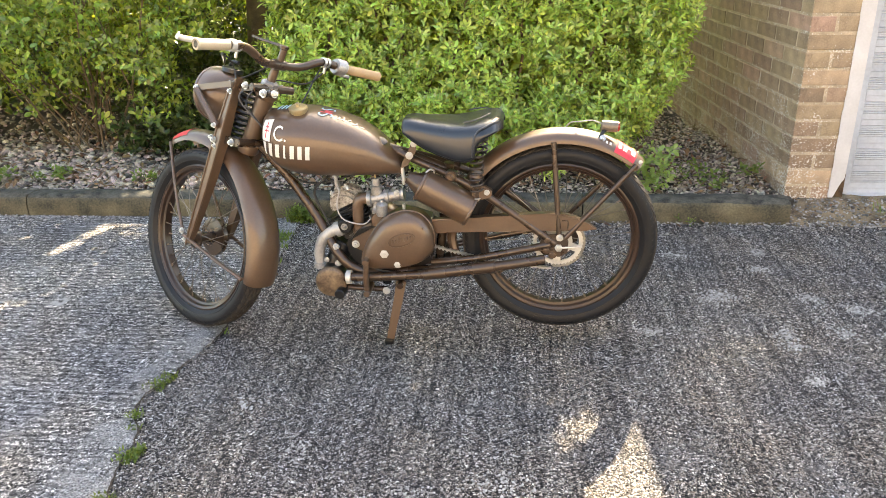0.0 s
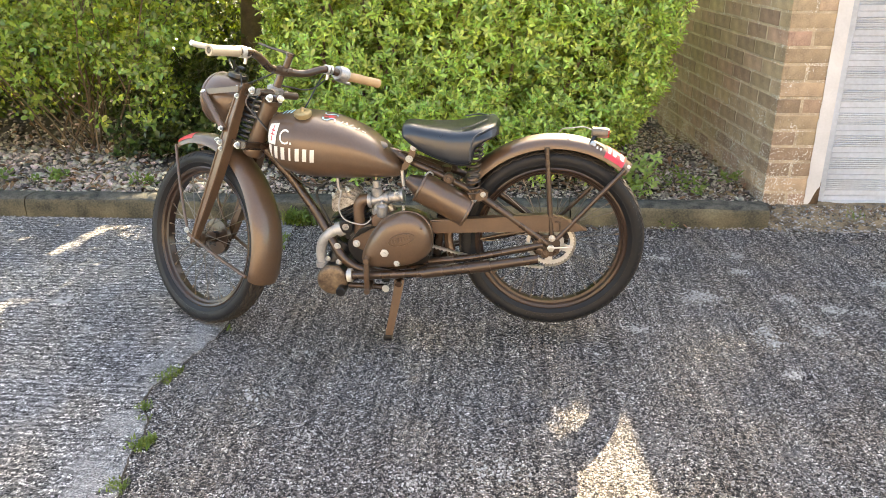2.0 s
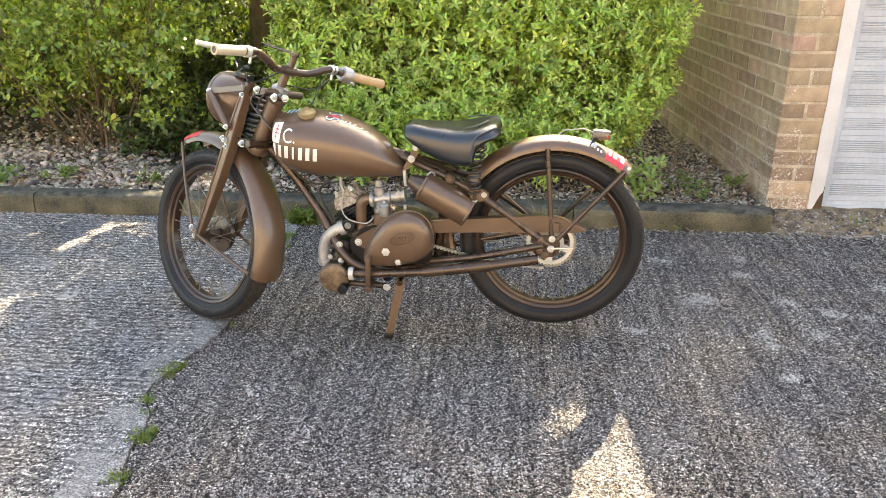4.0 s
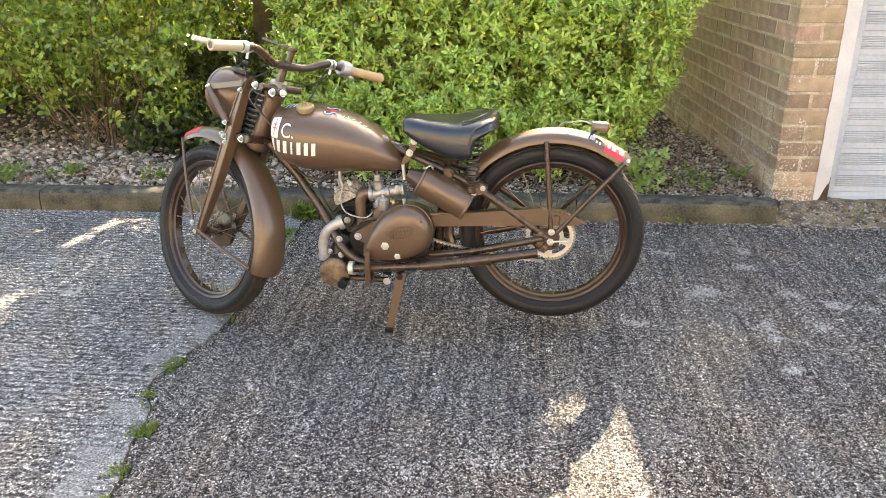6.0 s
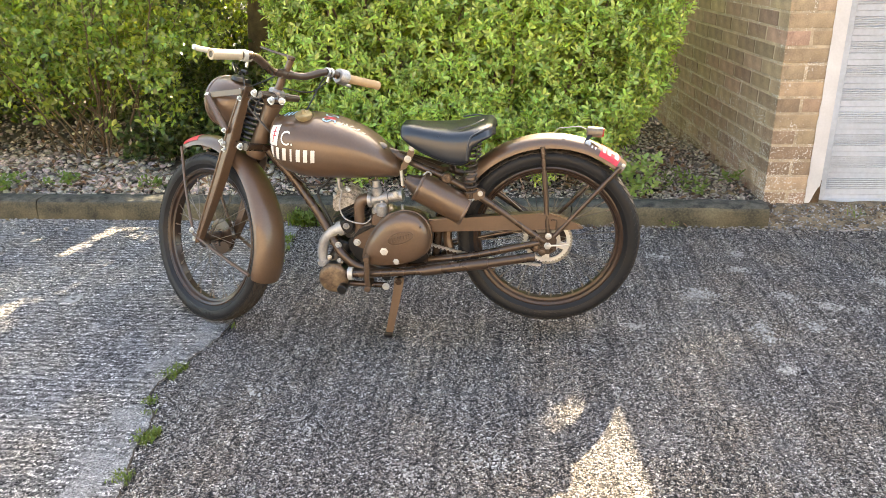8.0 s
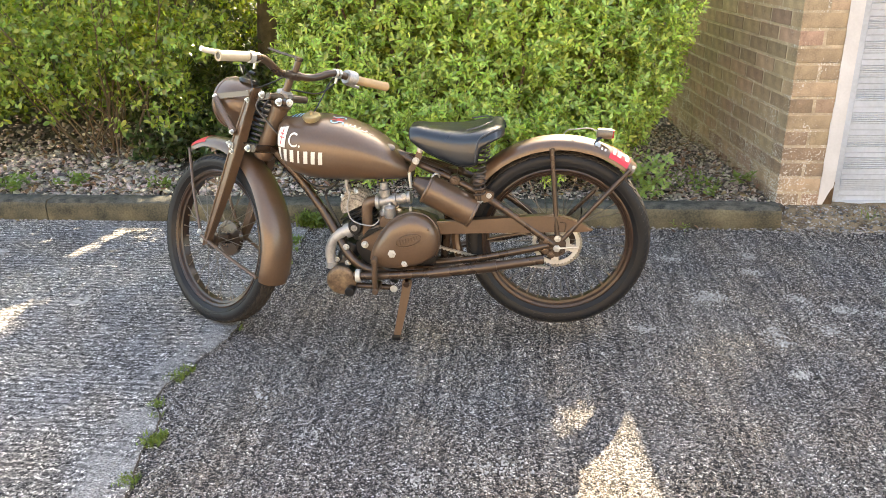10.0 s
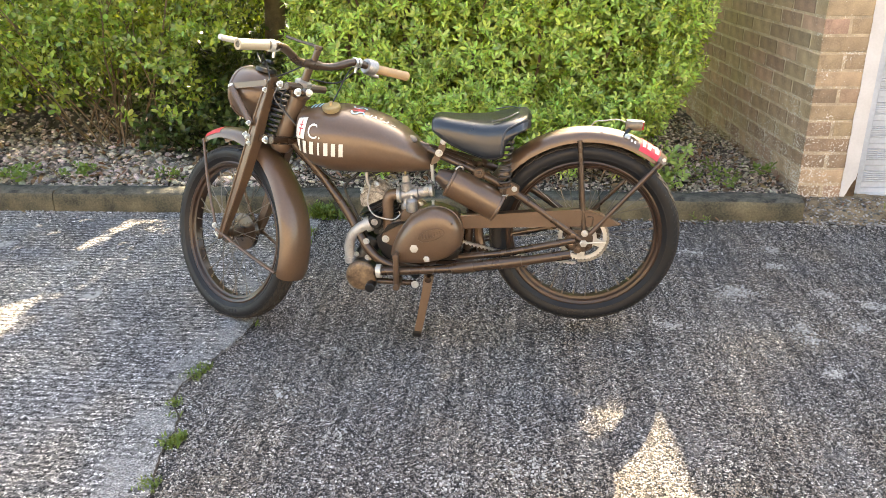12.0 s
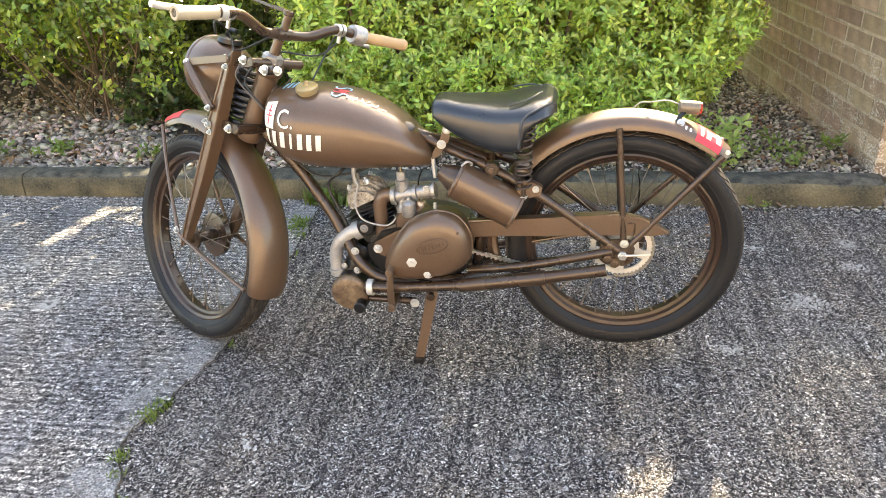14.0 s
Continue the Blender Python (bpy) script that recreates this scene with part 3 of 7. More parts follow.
def build_worn_patches():
    """Spots where the cement film has gone and pale stones crowd at the surface."""
    verts, faces = [], []
    for x, y, r, long in ((1.106, 0.228, 0.052, 1.3), (1.572, 0.133, 0.038, 1.2), (1.464, -0.033, 0.034, 1.1), (1.857, 0.381, 0.034, 1.0), (1.436, 0.223, 0.034, 1.3), (1.265, -0.046, 0.040, 0.9),
                          (1.261, -0.130, 0.028, 1.3), (1.272, -0.337, 0.036, 1.0), (1.687, 0.117, 0.026, 1.3), (0.818, -0.053, 0.036, 1.1), (-0.325, -0.284, 0.012, 1.3), (0.30, -0.87, 0.050, 1.8),
                          (0.12, -0.93, 0.04, 1.6), (-0.44, -0.56, 0.050, 1.0), (-0.22, -0.78, 0.045, 1.0), (1.02, 0.62, 0.032, 1.5), (1.33, 0.48, 0.030, 1.5)):
        faint = y < -0.5 and x < 0.9
        for k in range(int(64000 * r * r * long * (0.35 if faint else 1.0))):
            px, py = x + random.gauss(0, r * 0.62 * long), y + random.gauss(0, r * 0.62)
            s = rnd(0.0026, 0.0058)
            pebble_mesh(verts, faces, (px, py, -0.003 + 0.004 * noise.noise((px * 1.3, py * 1.3, 0)) + s * 0.28), s, 0.5, 1)
    tagged(mesh_part("worn_patches", verts, faces, M_PALE, smooth=True), "pale worn patches of crowded stones in the drive", "worn patches", kind="stuff")


def verge_z(y):
    return max(-0.003, min(0.055, (y - 0.99) / 0.2 * 0.05))


def build_verge():
    bm = bmesh.new()
    nx, ny = 60, 14
    grid = [[bm.verts.new((1.615 + 4.4 * (i / nx) ** 1.5, 0.96 + 0.29 * j / ny,
                           verge_z(0.96 + 0.29 * j / ny) + (0.010 * noise.noise((i * 0.5, j * 0.6, 2)) if 0 < j else -0.012))) for i in range(nx + 1)] for j in range(ny + 1)]
    for j in range(ny):
        for i in range(nx):
            bm.faces.new((grid[j][i], grid[j][i + 1], grid[j + 1][i + 1], grid[j + 1][i]))
    tagged(part("verge", bm, M_VERGE), "sandy dirt and grit banked before the garage door", "verge", kind="structure")


def build_kerbs():
    edges = [-5.74, -4.825, -3.91, -2.995, -2.08, -1.165, -0.25, 0.665, 1.605]
    for a, b in zip(edges, edges[1:]):
        bm = bmesh.new()
        nx = 24
        prof = [(0.995, -0.05), (0.992, 0.03), (0.995, 0.078), (1.003, 0.094), (1.018, 0.102), (1.07, 0.105), (1.115, 0.103), (1.128, 0.096), (1.132, 0.04), (1.132, -0.05)]
        rings = []
        for i in range(nx + 1):
            x = a + 0.003 + (b - a - 0.006) * i / nx
            ring = []
            for y, z in prof:
                k = 0.0045 * noise.noise((x * 14, y * 20, z * 20)) + 0.004 * noise.noise((x * 3, y * 4, z * 4))
                ring.append((x, y + k, z + (k if z > 0 else 0)))
            rings.append(ring)
        ob = part("kerb_stone", loft(rings), M_KERB)
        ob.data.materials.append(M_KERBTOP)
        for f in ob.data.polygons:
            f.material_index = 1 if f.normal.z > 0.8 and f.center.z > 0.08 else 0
        tagged(ob, "weathered concrete edging kerb with green stains", "kerb", "kerb stones along the bed")


# ---------------------------------------------------------------- garage
WX, WY, TOP = 1.634, 1.205, 2.44
COURSE, BRICK_L, BRICK_W, BRICK_H = 0.0781, 0.230, 0.108, 0.0695
JAMB = WX + 0.206
SKEW = 0.0875


def side_x(y):
    """The face of the garage's side wall, which runs askew to the kerb."""
    return WX - SKEW * (y - WY)


def skewed(bm):
    for v in bm.verts:
        v.co.x -= SKEW * (v.co.y - WY)
    return bm


def brick_mesh(lx, ly, seed):
    bm = bmesh.new()
    box(bm, (lx, ly, BRICK_H), None, 0.004, 1)
    for v in bm.verts:
        v.co += 0.0022 * Vector((noise.noise(v.co * 23 + Vector((seed, 0, 0))), noise.noise(v.co * 23 + Vector((0, seed, 0))), noise.noise(v.co * 23 + Vector((0, 0, seed)))))
        v.co.x -= SKEW * v.co.y
    me = bpy.data.meshes.new("brick")
    bm.to_mesh(me)
    bm.free()
    me.materials.append(M_BRICK)
    return me


def build_garage():
    body = new("garage")
    tagged(body, "brick garage with pale metal door and flat felt roof", "garage", kind="structure")
    bm = bmesh.new()
    box(bm, (0.20, 4.4, TOP + 0.2), pose(WX + 0.102, WY + 2.202, TOP / 2 - 0.1))
    skewed(bm)
    wall = part("wall_side", bm, M_MORTAR, body, "brown brick side wall with pale mortar", smooth=False)
    bm = bmesh.new()
    box(bm, (JAMB - WX - 0.212, 0.2, TOP + 0.2), pose(WX + 0.208 + (JAMB - WX - 0.212) / 2, WY + 0.102, TOP / 2 - 0.1))
    part("wall_pier", bm, M_MORTAR, body, smooth=False)
    bm = bmesh.new()
    box(bm, (2.6, 0.2, TOP - 2.05), pose(JAMB + 1.301, WY + 0.107, (TOP + 2.05) / 2))
    part("lintel", bm, M_MORTAR, body, smooth=False)
    bm = bmesh.new()
    box(bm, (0.2, 4.4, TOP + 0.2), pose(JAMB + 2.7, WY + 2.2, TOP / 2 - 0.1))
    part("wall_far", bm, M_MORTAR, body, smooth=False)
    bm = bmesh.new()
    box(bm, (3.0, 0.2, TOP + 0.2), pose(WX + 1.45, WY + 4.5, TOP / 2 - 0.1))
    part("wall_back", bm, M_MORTAR, body, smooth=False)
    bm = bmesh.new()
    box(bm, (3.02, 4.75, 0.048), pose(WX + 1.530, WY + 2.25, TOP + 0.026), 0.008)
    skewed(bm)
    part("roof", bm, M_ROOF, body, "dark felt roof with plain edge", smooth=False)
    # timber frame, worn away at the foot
    bm = bmesh.new()
    rings = []
    steps = [(0.06, 0.012), (0.075, 0.02), (0.10, 0.028), (0.135, 0.042), (0.15, 0.053)] + [(0.15 + 1.9 * i / 60, 0.055) for i in range(1, 61)]
    for z, w in steps:
        k = 0.003 * noise.noise((z * 9, 0.3, 0)) + 0.0035 * noise.noise((z * 37, 4.3, 0)) - 0.005
        rings.append([(JAMB + k, WY - 0.004, z), (JAMB + 0.004 + w, WY - 0.004, z), (JAMB + 0.004 + w, WY + 0.075, z), (JAMB + 0.004, WY + 0.075, z), (JAMB + 0.003, WY + 0.003, z), (JAMB + k, WY - 0.002, z)])
    frame_ob = part("door_frame", loft(rings), M_WHITE, body, "white painted timber door frame", smooth=False)
    bm = bmesh.new()
    rings = []
    for z, w in ((0.03, 0.058), (0.07, 0.056), (0.11, 0.044), (0.14, 0.030), (0.17, 0.016)):
        k = 0.006 * noise.noise((z * 60, 0, 0))
        rings.append([(JAMB + 0.072 - w + k, WY + 0.022, z), (JAMB + 0.071, WY + 0.020 + k, z), (JAMB + 0.071, WY + 0.07, z), (JAMB + 0.072 - w, WY + 0.07, z)])
    part("rotten_foot", loft(rings), M_ROT, frame_ob, "dark rotten timber at the frame's foot", smooth=False)
    part("plug", lathe((JAMB + 0.028, WY - 0.003, 1.205), (0, -1, 0), [(0, 0), (0, 0.011), (0.003, 0.010), (0.005, 0.006), (0.005, 0)], 16), M_WHITE, frame_ob)
    # ribbed door: flat bands between groups of fine ribs
    prof = []
    z = 0.062
    prof.append((z, 0.0))
    while z < 1.98:
        prof += [(z + 0.002, -0.006), (z + 0.0255, -0.006), (z + 0.0265, -0.0015), (z + 0.0285, -0.0015), (z + 0.0295, -0.006), (z + 0.055, -0.006), (z + 0.0565, -0.001)]
        q = z + 0.058
        for k in range(5):
            prof += [(q, -0.001), (q + 0.0022, -0.0062), (q + 0.0072, -0.0062), (q + 0.0090, -0.001)]
            q += 0.0106
        z = q
    verts, faces = [], []
    y = WY + 0.062
    for zz, d in prof:
        verts += [(JAMB + 0.107, y + d, zz), (JAMB + 2.55, y + d, zz)]
    for i in range(len(prof) - 1):
        faces.append((2 * i, 2 * i + 1, 2 * i + 3, 2 * i + 2))
    k = len(verts)
    verts += [(JAMB + 0.107, y + 0.03, 0.062), (JAMB + 2.55, y + 0.03, 0.062), (JAMB + 0.107, y + 0.03, 2.05), (JAMB + 2.55, y + 0.03, 2.05)]
    faces += [(k, k + 1, k + 3, k + 2)]
    door = mesh_part("garage_door", verts, faces, M_DOOR, body, "pale grey ribbed metal garage door")
    bm = bmesh.new()
    box(bm, (0.046, 0.03, 1.98), pose(JAMB + 0.083, WY + 0.058, 1.052), 0.003, 1)
    part("edge_trim", bm, M_DOOR, door)
    bm = bmesh.new()
    box(bm, (2.46, 0.03, 0.02), pose(JAMB + 1.325, WY + 0.058, 0.056), 0.003, 1)
    part("bottom_rail", bm, M_DOOR, door)
    return wall


def build_bricks(wall):
    random.seed(5)
    full = [brick_mesh(BRICK_W, BRICK_L, k) for k in range(4)]
    head = [brick_mesh(0.206, BRICK_W, k + 9) for k in range(3)]
    half = [brick_mesh(0.092, BRICK_W, k + 19) for k in range(3)]
    quart = [brick_mesh(BRICK_W, BRICK_W, k + 29) for k in range(3)]

    def lay(me, x, y, z):
        ob = new("brick", me)
        ob.parent = wall
        ob.matrix_basis = pose(x - SKEW * (y - WY) + rnd(-0.0009, 0.0009), y + rnd(-0.0009, 0.0009), z, rnd(-0.3, 0.3), 0, rnd(-0.4, 0.4))
    joint = 0.0105
    for c in range(-1, 19):
        z = 0.0795 + COURSE * c
        even = c % 2 == 0
        y = WY + (BRICK_L / 2 if even else 0)
        if even:
            lay(random.choice(full), WX + BRICK_W / 2, WY + BRICK_L / 2, z)
            lay(random.choice(half), WX + BRICK_W + joint + 0.046, WY + BRICK_W / 2, z)
            y = WY + BRICK_L + joint
        else:
            ob_me = random.choice(head)
            lay(ob_me, WX + 0.103, WY + BRICK_W / 2, z)
            y = WY + BRICK_W + joint
        while y < WY + 2.9:
            lay(random.choice(full), WX + BRICK_W / 2, y + BRICK_L / 2, z)
            y += BRICK_L + joint


# ---------------------------------------------------------------- planting
def leaf_template(length, width, fold=0.25, droop=0.15):
    """An oval leaf folded along its rib; the rib at x = 0, the tip along y."""
    pts = [(0, 0.0), (-0.55, 0.25), (0, 0.27), (0.55, 0.25), (-1.0, 0.58), (0, 0.60), (1.0, 0.58), (-0.66, 0.86), (0.66, 0.86), (0, 1.0)]
    v = [(x * width / 2, y * length, abs(x) * width / 2 * fold - droop * length * y * y) for x, y in pts]
    f = [(0, 2, 1), (0, 3, 2), (1, 2, 5, 4), (2, 3, 6, 5), (4, 5, 9, 7), (5, 6, 8, 9)]
    return np.array(v), f


def small_leaf(length, width, fold=0.25, droop=0.15):
    """A plainer folded leaf for growth further off."""
    pts = [(0, 0.0), (-1.0, 0.5), (0, 0.55), (1.0, 0.5), (0, 1.0)]
    v = [(x * width / 2, y * length, abs(x) * width / 2 * fold - droop * length * y * y) for x, y in pts]
    return np.array(v), [(0, 2, 1), (0, 3, 2), (1, 2, 4), (2, 3, 4)]


def place_leaves(poses, template):
    """Joins many leaves; poses: matrices."""
    tv, tf = template
    hom = np.c_[tv, np.ones(len(tv))]
    verts = np.concatenate([hom @ np.array(m).T[:, :3] for m in poses])
    k = len(tv)
    faces = [tuple(i * k + q for q in f) for i in range(len(poses)) for f in tf]
    return verts.tolist(), faces


def two_sorts(poses, full, plain, deep, high):
    """Full leaves where the camera sees them near, plainer ones deep inside and high up."""
    inner = [m for m in poses if m.translation.y > deep or m.translation.z > high]
    outer = [m for m in poses if not (m.translation.y > deep or m.translation.z > high)]
    va, fa = place_leaves(outer, full)
    vb, fb = place_leaves(inner, plain)
    k = len(va)
    return va + vb, fa + [tuple(q + k for q in f) for f in fb]


def leaf_pose(p, way, size, roll=None):
    """A leaf at p that points along way."""
    way = Vector(way).normalized()
    q = way.to_track_quat("Y", "Z")
    m = Matrix.Translation(p) @ q.to_matrix().to_4x4() @ pose(0, 0, 0, 0, rnd(-32, 32) if roll is None else roll, 0)
    return m @ Matrix.Diagonal((size, size, size, 1))


def leaf_face(p, way, face, size):
    """A leaf at p that points along way and turns its upper side to face."""
    y = Vector(way).normalized()
    z = Vector(face) - y * Vector(face).dot(y)
    z = z.normalized() if z.length > 1e-4 else y.orthogonal().normalized()
    x = y.cross(z)
    m = Matrix((x, y, z)).transposed().to_4x4()
    return Matrix.Translation(p) @ m @ pose(0, 0, 0, 0, rnd(-25, 25), 0) @ Matrix.Diagonal((size, size, size, 1))


def sprig(p, way, n, length, size):
    """Leaves in pairs up a short shoot and a rosette at its tip."""
    way = Vector(way).normalized()
    s = way.orthogonal().normalized()
    u = way.cross(s)
    out = []
    turn = rnd(0, 6.3)
    for k in range(n):
        t = k / max(1, n - 1)
        a = turn + k * 2.4
        side = s * math.cos(a) + u * math.sin(a)
        d = way * (0.25 + 0.8 * t) + side * (1.15 - 0.45 * t) + Vector((0, 0, 0.12))
        out.append(leaf_face(Vector(p) + way * length * t, d, way + Vector((0, 0, 0.35)), size * rnd(0.7, 1.15) * (1.0 - 0.25 * (t > 0.85))))
    return out


BREAKS = ((-1.69, 0.52, -1.63, 0.64, 0.034), (-1.63, 0.64, -1.60, 0.84, 0.040), (-1.60, 0.84, -1.44, 0.93, 0.044), (-1.86, 0.86, -1.80, 0.92, 0.025), (-1.95, 0.66, -1.90, 0.70, 0.022))


def in_gap(p):
    """Whether the sun's way through p lands where the shrubs let light through to the slab."""
    x, y = p[0] - 0.335 * p[2], p[1] - 1.33 * p[2]
    frayed = 0.85 + 1.1 * noise.noise(((x - 0.4 * y) * 34, y * 9, 7))
    for xa, ya, xb, yb, r in BREAKS:
        r *= frayed
        dx, dy = xb - xa, yb - ya
        t = min(1, max(0, ((x - xa) * dx + (y - ya) * dy) / (dx * dx + dy * dy)))
        if (x - xa - t * dx) ** 2 + (y - ya - t * dy) ** 2 < r * r:
            return True
    # a wedge of sun on the slab
    return -0.80 < y < 0.06 and -1.62 + 0.62 * y * (y > -0.3) - 0.19 * (y <= -0.3) < x < -1.56 - 0.10 * y


def let_sun(poses):
    """Leaves left standing once those in the breaks are gone."""
    return [m for m in poses if not in_gap(m @ Vector((0, 0.022, 0))) or random.random() < 0.06]


HEDGE_SHADE = ((-1.8, -1.42), (-1.2, -1.30), (-0.20, -1.22), (0.07, -1.14), (0.15, -0.98), (0.228, -0.930), (0.390, -0.850), (0.463, -0.820), (0.507, -0.800), (0.545, -0.770), (0.575, -0.735), (0.635, -0.705), (0.672, -0.570), (0.690, -0.510), (1.6, -0.49))


def shade_end(gx):
    """How far out over the drive the hedge's shadow reaches."""
    for (xa, ya), (xb, yb) in zip(HEDGE_SHADE, HEDGE_SHADE[1:]):
        if xa <= gx <= xb:
            return ya + (yb - ya) * (gx - xa) / (xb - xa)
    return -1.42


def blocks_sun(p):
    """Whether growth at p would block the sun's way to the lit patch or the small spot; shapes the unseen top."""
    gx, gy = p[0] - 0.335 * p[2], p[1] - 1.33 * p[2]
    c, s = math.cos(radians(50)), math.sin(radians(50))
    u, v = (gx - 0.563) * c + (gy + 0.588) * s, -(gx - 0.563) * s + (gy + 0.588) * c
    return gy < shade_end(gx) + 0.045 or (u / 0.125) ** 2 + (v / 0.058) ** 2 < 1


def between(x, y, z):
    """The dark space left between the shrub and the hedge."""
    return x > (-1.27 if z > 0.70 else -1.60) - 0.38 * (y - 1.9) + 0.08 * noise.noise((z * 6, y * 3, 2)) and y < 2.6 and z < 0.98


HEDGE = dict(x0=-0.98, x1=1.25, y0=1.33, y1=2.15, z1=2.30)


def hedge_shell(a, z):
    """A point and outward way on the hedge's clipped outline; a runs along the front from end to end."""
    h = HEDGE
    w = h["x1"] - h["x0"]
    pull = 0.0
    # the face bulges at mid height and tucks in at the foot
    tuck = 0.30 * max(0.0, (0.55 - z) / 0.55) ** 1.3 + 0.16 * max(0.0, (z - 1.2)) ** 1.5
    side = 0.36 * max(0.0, (0.62 - z) / 0.62) ** 1.2 + 0.69 * max(0, z - 1.42)
    bump = 0.07 * noise.noise((a * 2.1, z * 2.3, 0)) + 0.035 * noise.noise((a * 6, z * 6, 3))
    corner = 0.32
    lx, rx = h["x0"] + min(side, 0.2) * 0.6, h["x1"] - side
    front = h["y0"] + tuck * 0.35
    run = rx - lx
    depth = h["y1"] - front
    total = depth + run + depth
    s = a * total
    if s < depth:
        p, n = Vector((lx, front + depth - s, z)), Vector((-1, 0, 0))
    elif s < depth + run:
        p, n = Vector((lx + s - depth, front, z)), Vector((0, -1, 0))
    else:
        p, n = Vector((rx, front + s - depth - run, z)), Vector((1, 0, 0))
    # round the corners in plan
    for cx, sx in ((lx + corner, -1), (rx - corner, 1)):
        cy = front + corner
        if (p.x - cx) * sx > 0 and p.y < cy:
            d = Vector((p.x - cx, p.y - cy, 0))
            if d.length > 1e-5:
                n = d.normalized()
                p = Vector((cx, cy, z)) + n * corner
    n = (n + Vector((0, 0, 0.25 * (z - 0.7)))).normalized()
    return p + n * bump, n


def build_hedge():
    random.seed(11)
    hedge = tagged(new("hedge"), "clipped light green privet hedge behind the kerb", "hedge")
    poses = []
    for k in range(14000):
        a = random.random()
        z = 0.10 + (HEDGE["z1"] - 0.10) * random.random()
        if z > 1.3 and random.random() < 0.35:
            continue
        p, n = hedge_shell(a, z)
        if p.y > 1.95 and random.random() < 0.6:
            continue
        deep = random.random() ** 1.5 * 0.30 + 0.16 * max(0.0, noise.noise((p.x * 11, p.z * 11, p.y * 11)))
        way = n * 0.8 + Vector((rnd(-0.6, 0.6), rnd(-0.5, 0.5), rnd(0.0, 1.2)))
        if blocks_sun(p):
            continue
        poses += sprig(p - n * (deep + 0.03), way, random.choice((6, 7, 8, 9)), rnd(0.03, 0.055), rnd(0.62, 0.98))
    for k in range(4200):
        x, y = rnd(HEDGE["x0"] + 0.1, 0.62), rnd(HEDGE["y0"] + 0.15, HEDGE["y1"])
        p = Vector((x, y, HEDGE["z1"] + 0.06 * noise.noise((x * 3, y * 3, 0)) - 0.25 * random.random()))
        if not blocks_sun(p):
            poses += sprig(p, (rnd(-0.6, 0.6), rnd(-0.6, 0.6), 1), 5, 0.05, 1.4)
    for k in range(3600):
        p = Vector((rnd(-0.78, 1.0), rnd(1.60, 2.1), rnd(0.2, 2.2)))
        if p.x > 0.98 - 0.69 * max(0, p.z - 1.45) or blocks_sun(p):
            continue
        poses += sprig(p, (rnd(-1, 1), rnd(-1, 1), rnd(-0.2, 1)), 5, 0.09, rnd(2.0, 2.6))
    # low shoots at the hedge's foot
    for k in range(1250):
        x = rnd(-0.62, 0.96)
        z = 0.10 + 0.42 * random.random()
        y = 1.28 + 0.10 * noise.noise((x * 4, z * 4, 12)) + rnd(0, 0.20) + 0.12 * max(0, -x - 0.2) + 0.1 * max(0, x - 0.75)
        if noise.noise((x * 5, z * 5, 21)) < -0.12:
            continue
        poses += sprig((x, y, z), (rnd(-0.7, 0.7), rnd(-0.9, 0.1), rnd(0.0, 1.1)), random.choice((6, 7, 8)), 0.045, rnd(0.6, 0.95))
    # unseen dense crest, placed along the sun's way to shade the drive
    for k in range(4600):
        gx, z = rnd(-1.4, 0.70), rnd(1.25, 2.75)
        gy = shade_end(gx) + 0.55 * random.random() ** 1.5
        p = Vector((gx + 0.335 * z, gy + 1.33 * z, z))
        if p.y < 1.42 or p.y > 2.4 or blocks_sun(p):
            continue
        poses += sprig(p, (rnd(-0.6, 0.6), rnd(-0.6, 0.6), 1), 5, 0.04, 1.2)
    poses = let_sun(poses)
    tpl = leaf_template(0.047, 0.0185, 0.30, 0.16)
    near = [i for i, m in enumerate(poses) if m.translation.y < 1.36 and 0.35 < m.translation.z < 0.95 and 0.0 < m.translation.x < 0.9]
    near = set(near[::max(1, len(near) // 300)][:300])
    v, f = two_sorts([m for i, m in enumerate(poses) if i not in near], tpl, small_leaf(0.047, 0.0185, 0.30, 0.16), 1.66, 1.42)
    ob = mesh_part("foliage", v, f, M_LEAF_H, hedge, smooth=True)
    ob["kind"] = "stuff"
    me = bpy.data.meshes.new("leaf")
    me.from_pydata(tpl[0].tolist(), [], tpl[1])
    me.materials.append(M_LEAF_HO)
    me.shade_smooth()
    for i in sorted(near):
        o = new("leaf", me)
        o.parent = hedge
        o.matrix_basis = poses[i]
    for k in range(80):
        bm = bmesh.new()
        x, y = rnd(-0.7, 0.95), rnd(1.62, 1.95)
        p = Vector((x, y, 0.06))
        line = [p]
        d = Vector((rnd(-0.25, 0.25), rnd(-0.2, 0.2), 1))
        for j in range(5):
            d = (d + Vector((rnd(-0.3, 0.3), rnd(-0.3, 0.3), 0.1))).normalized()
            p = p + d * 0.34
            p.x = min(max(p.x, -0.75), 0.95)
            p.y = min(max(p.y, 1.5), 2.0)
            line.append(p.copy())
        sweep(bm, line, [0.011, 0.010, 0.008, 0.006, 0.004, 0.003], 5)
        part("branch", bm, M_TWIG, hedge)


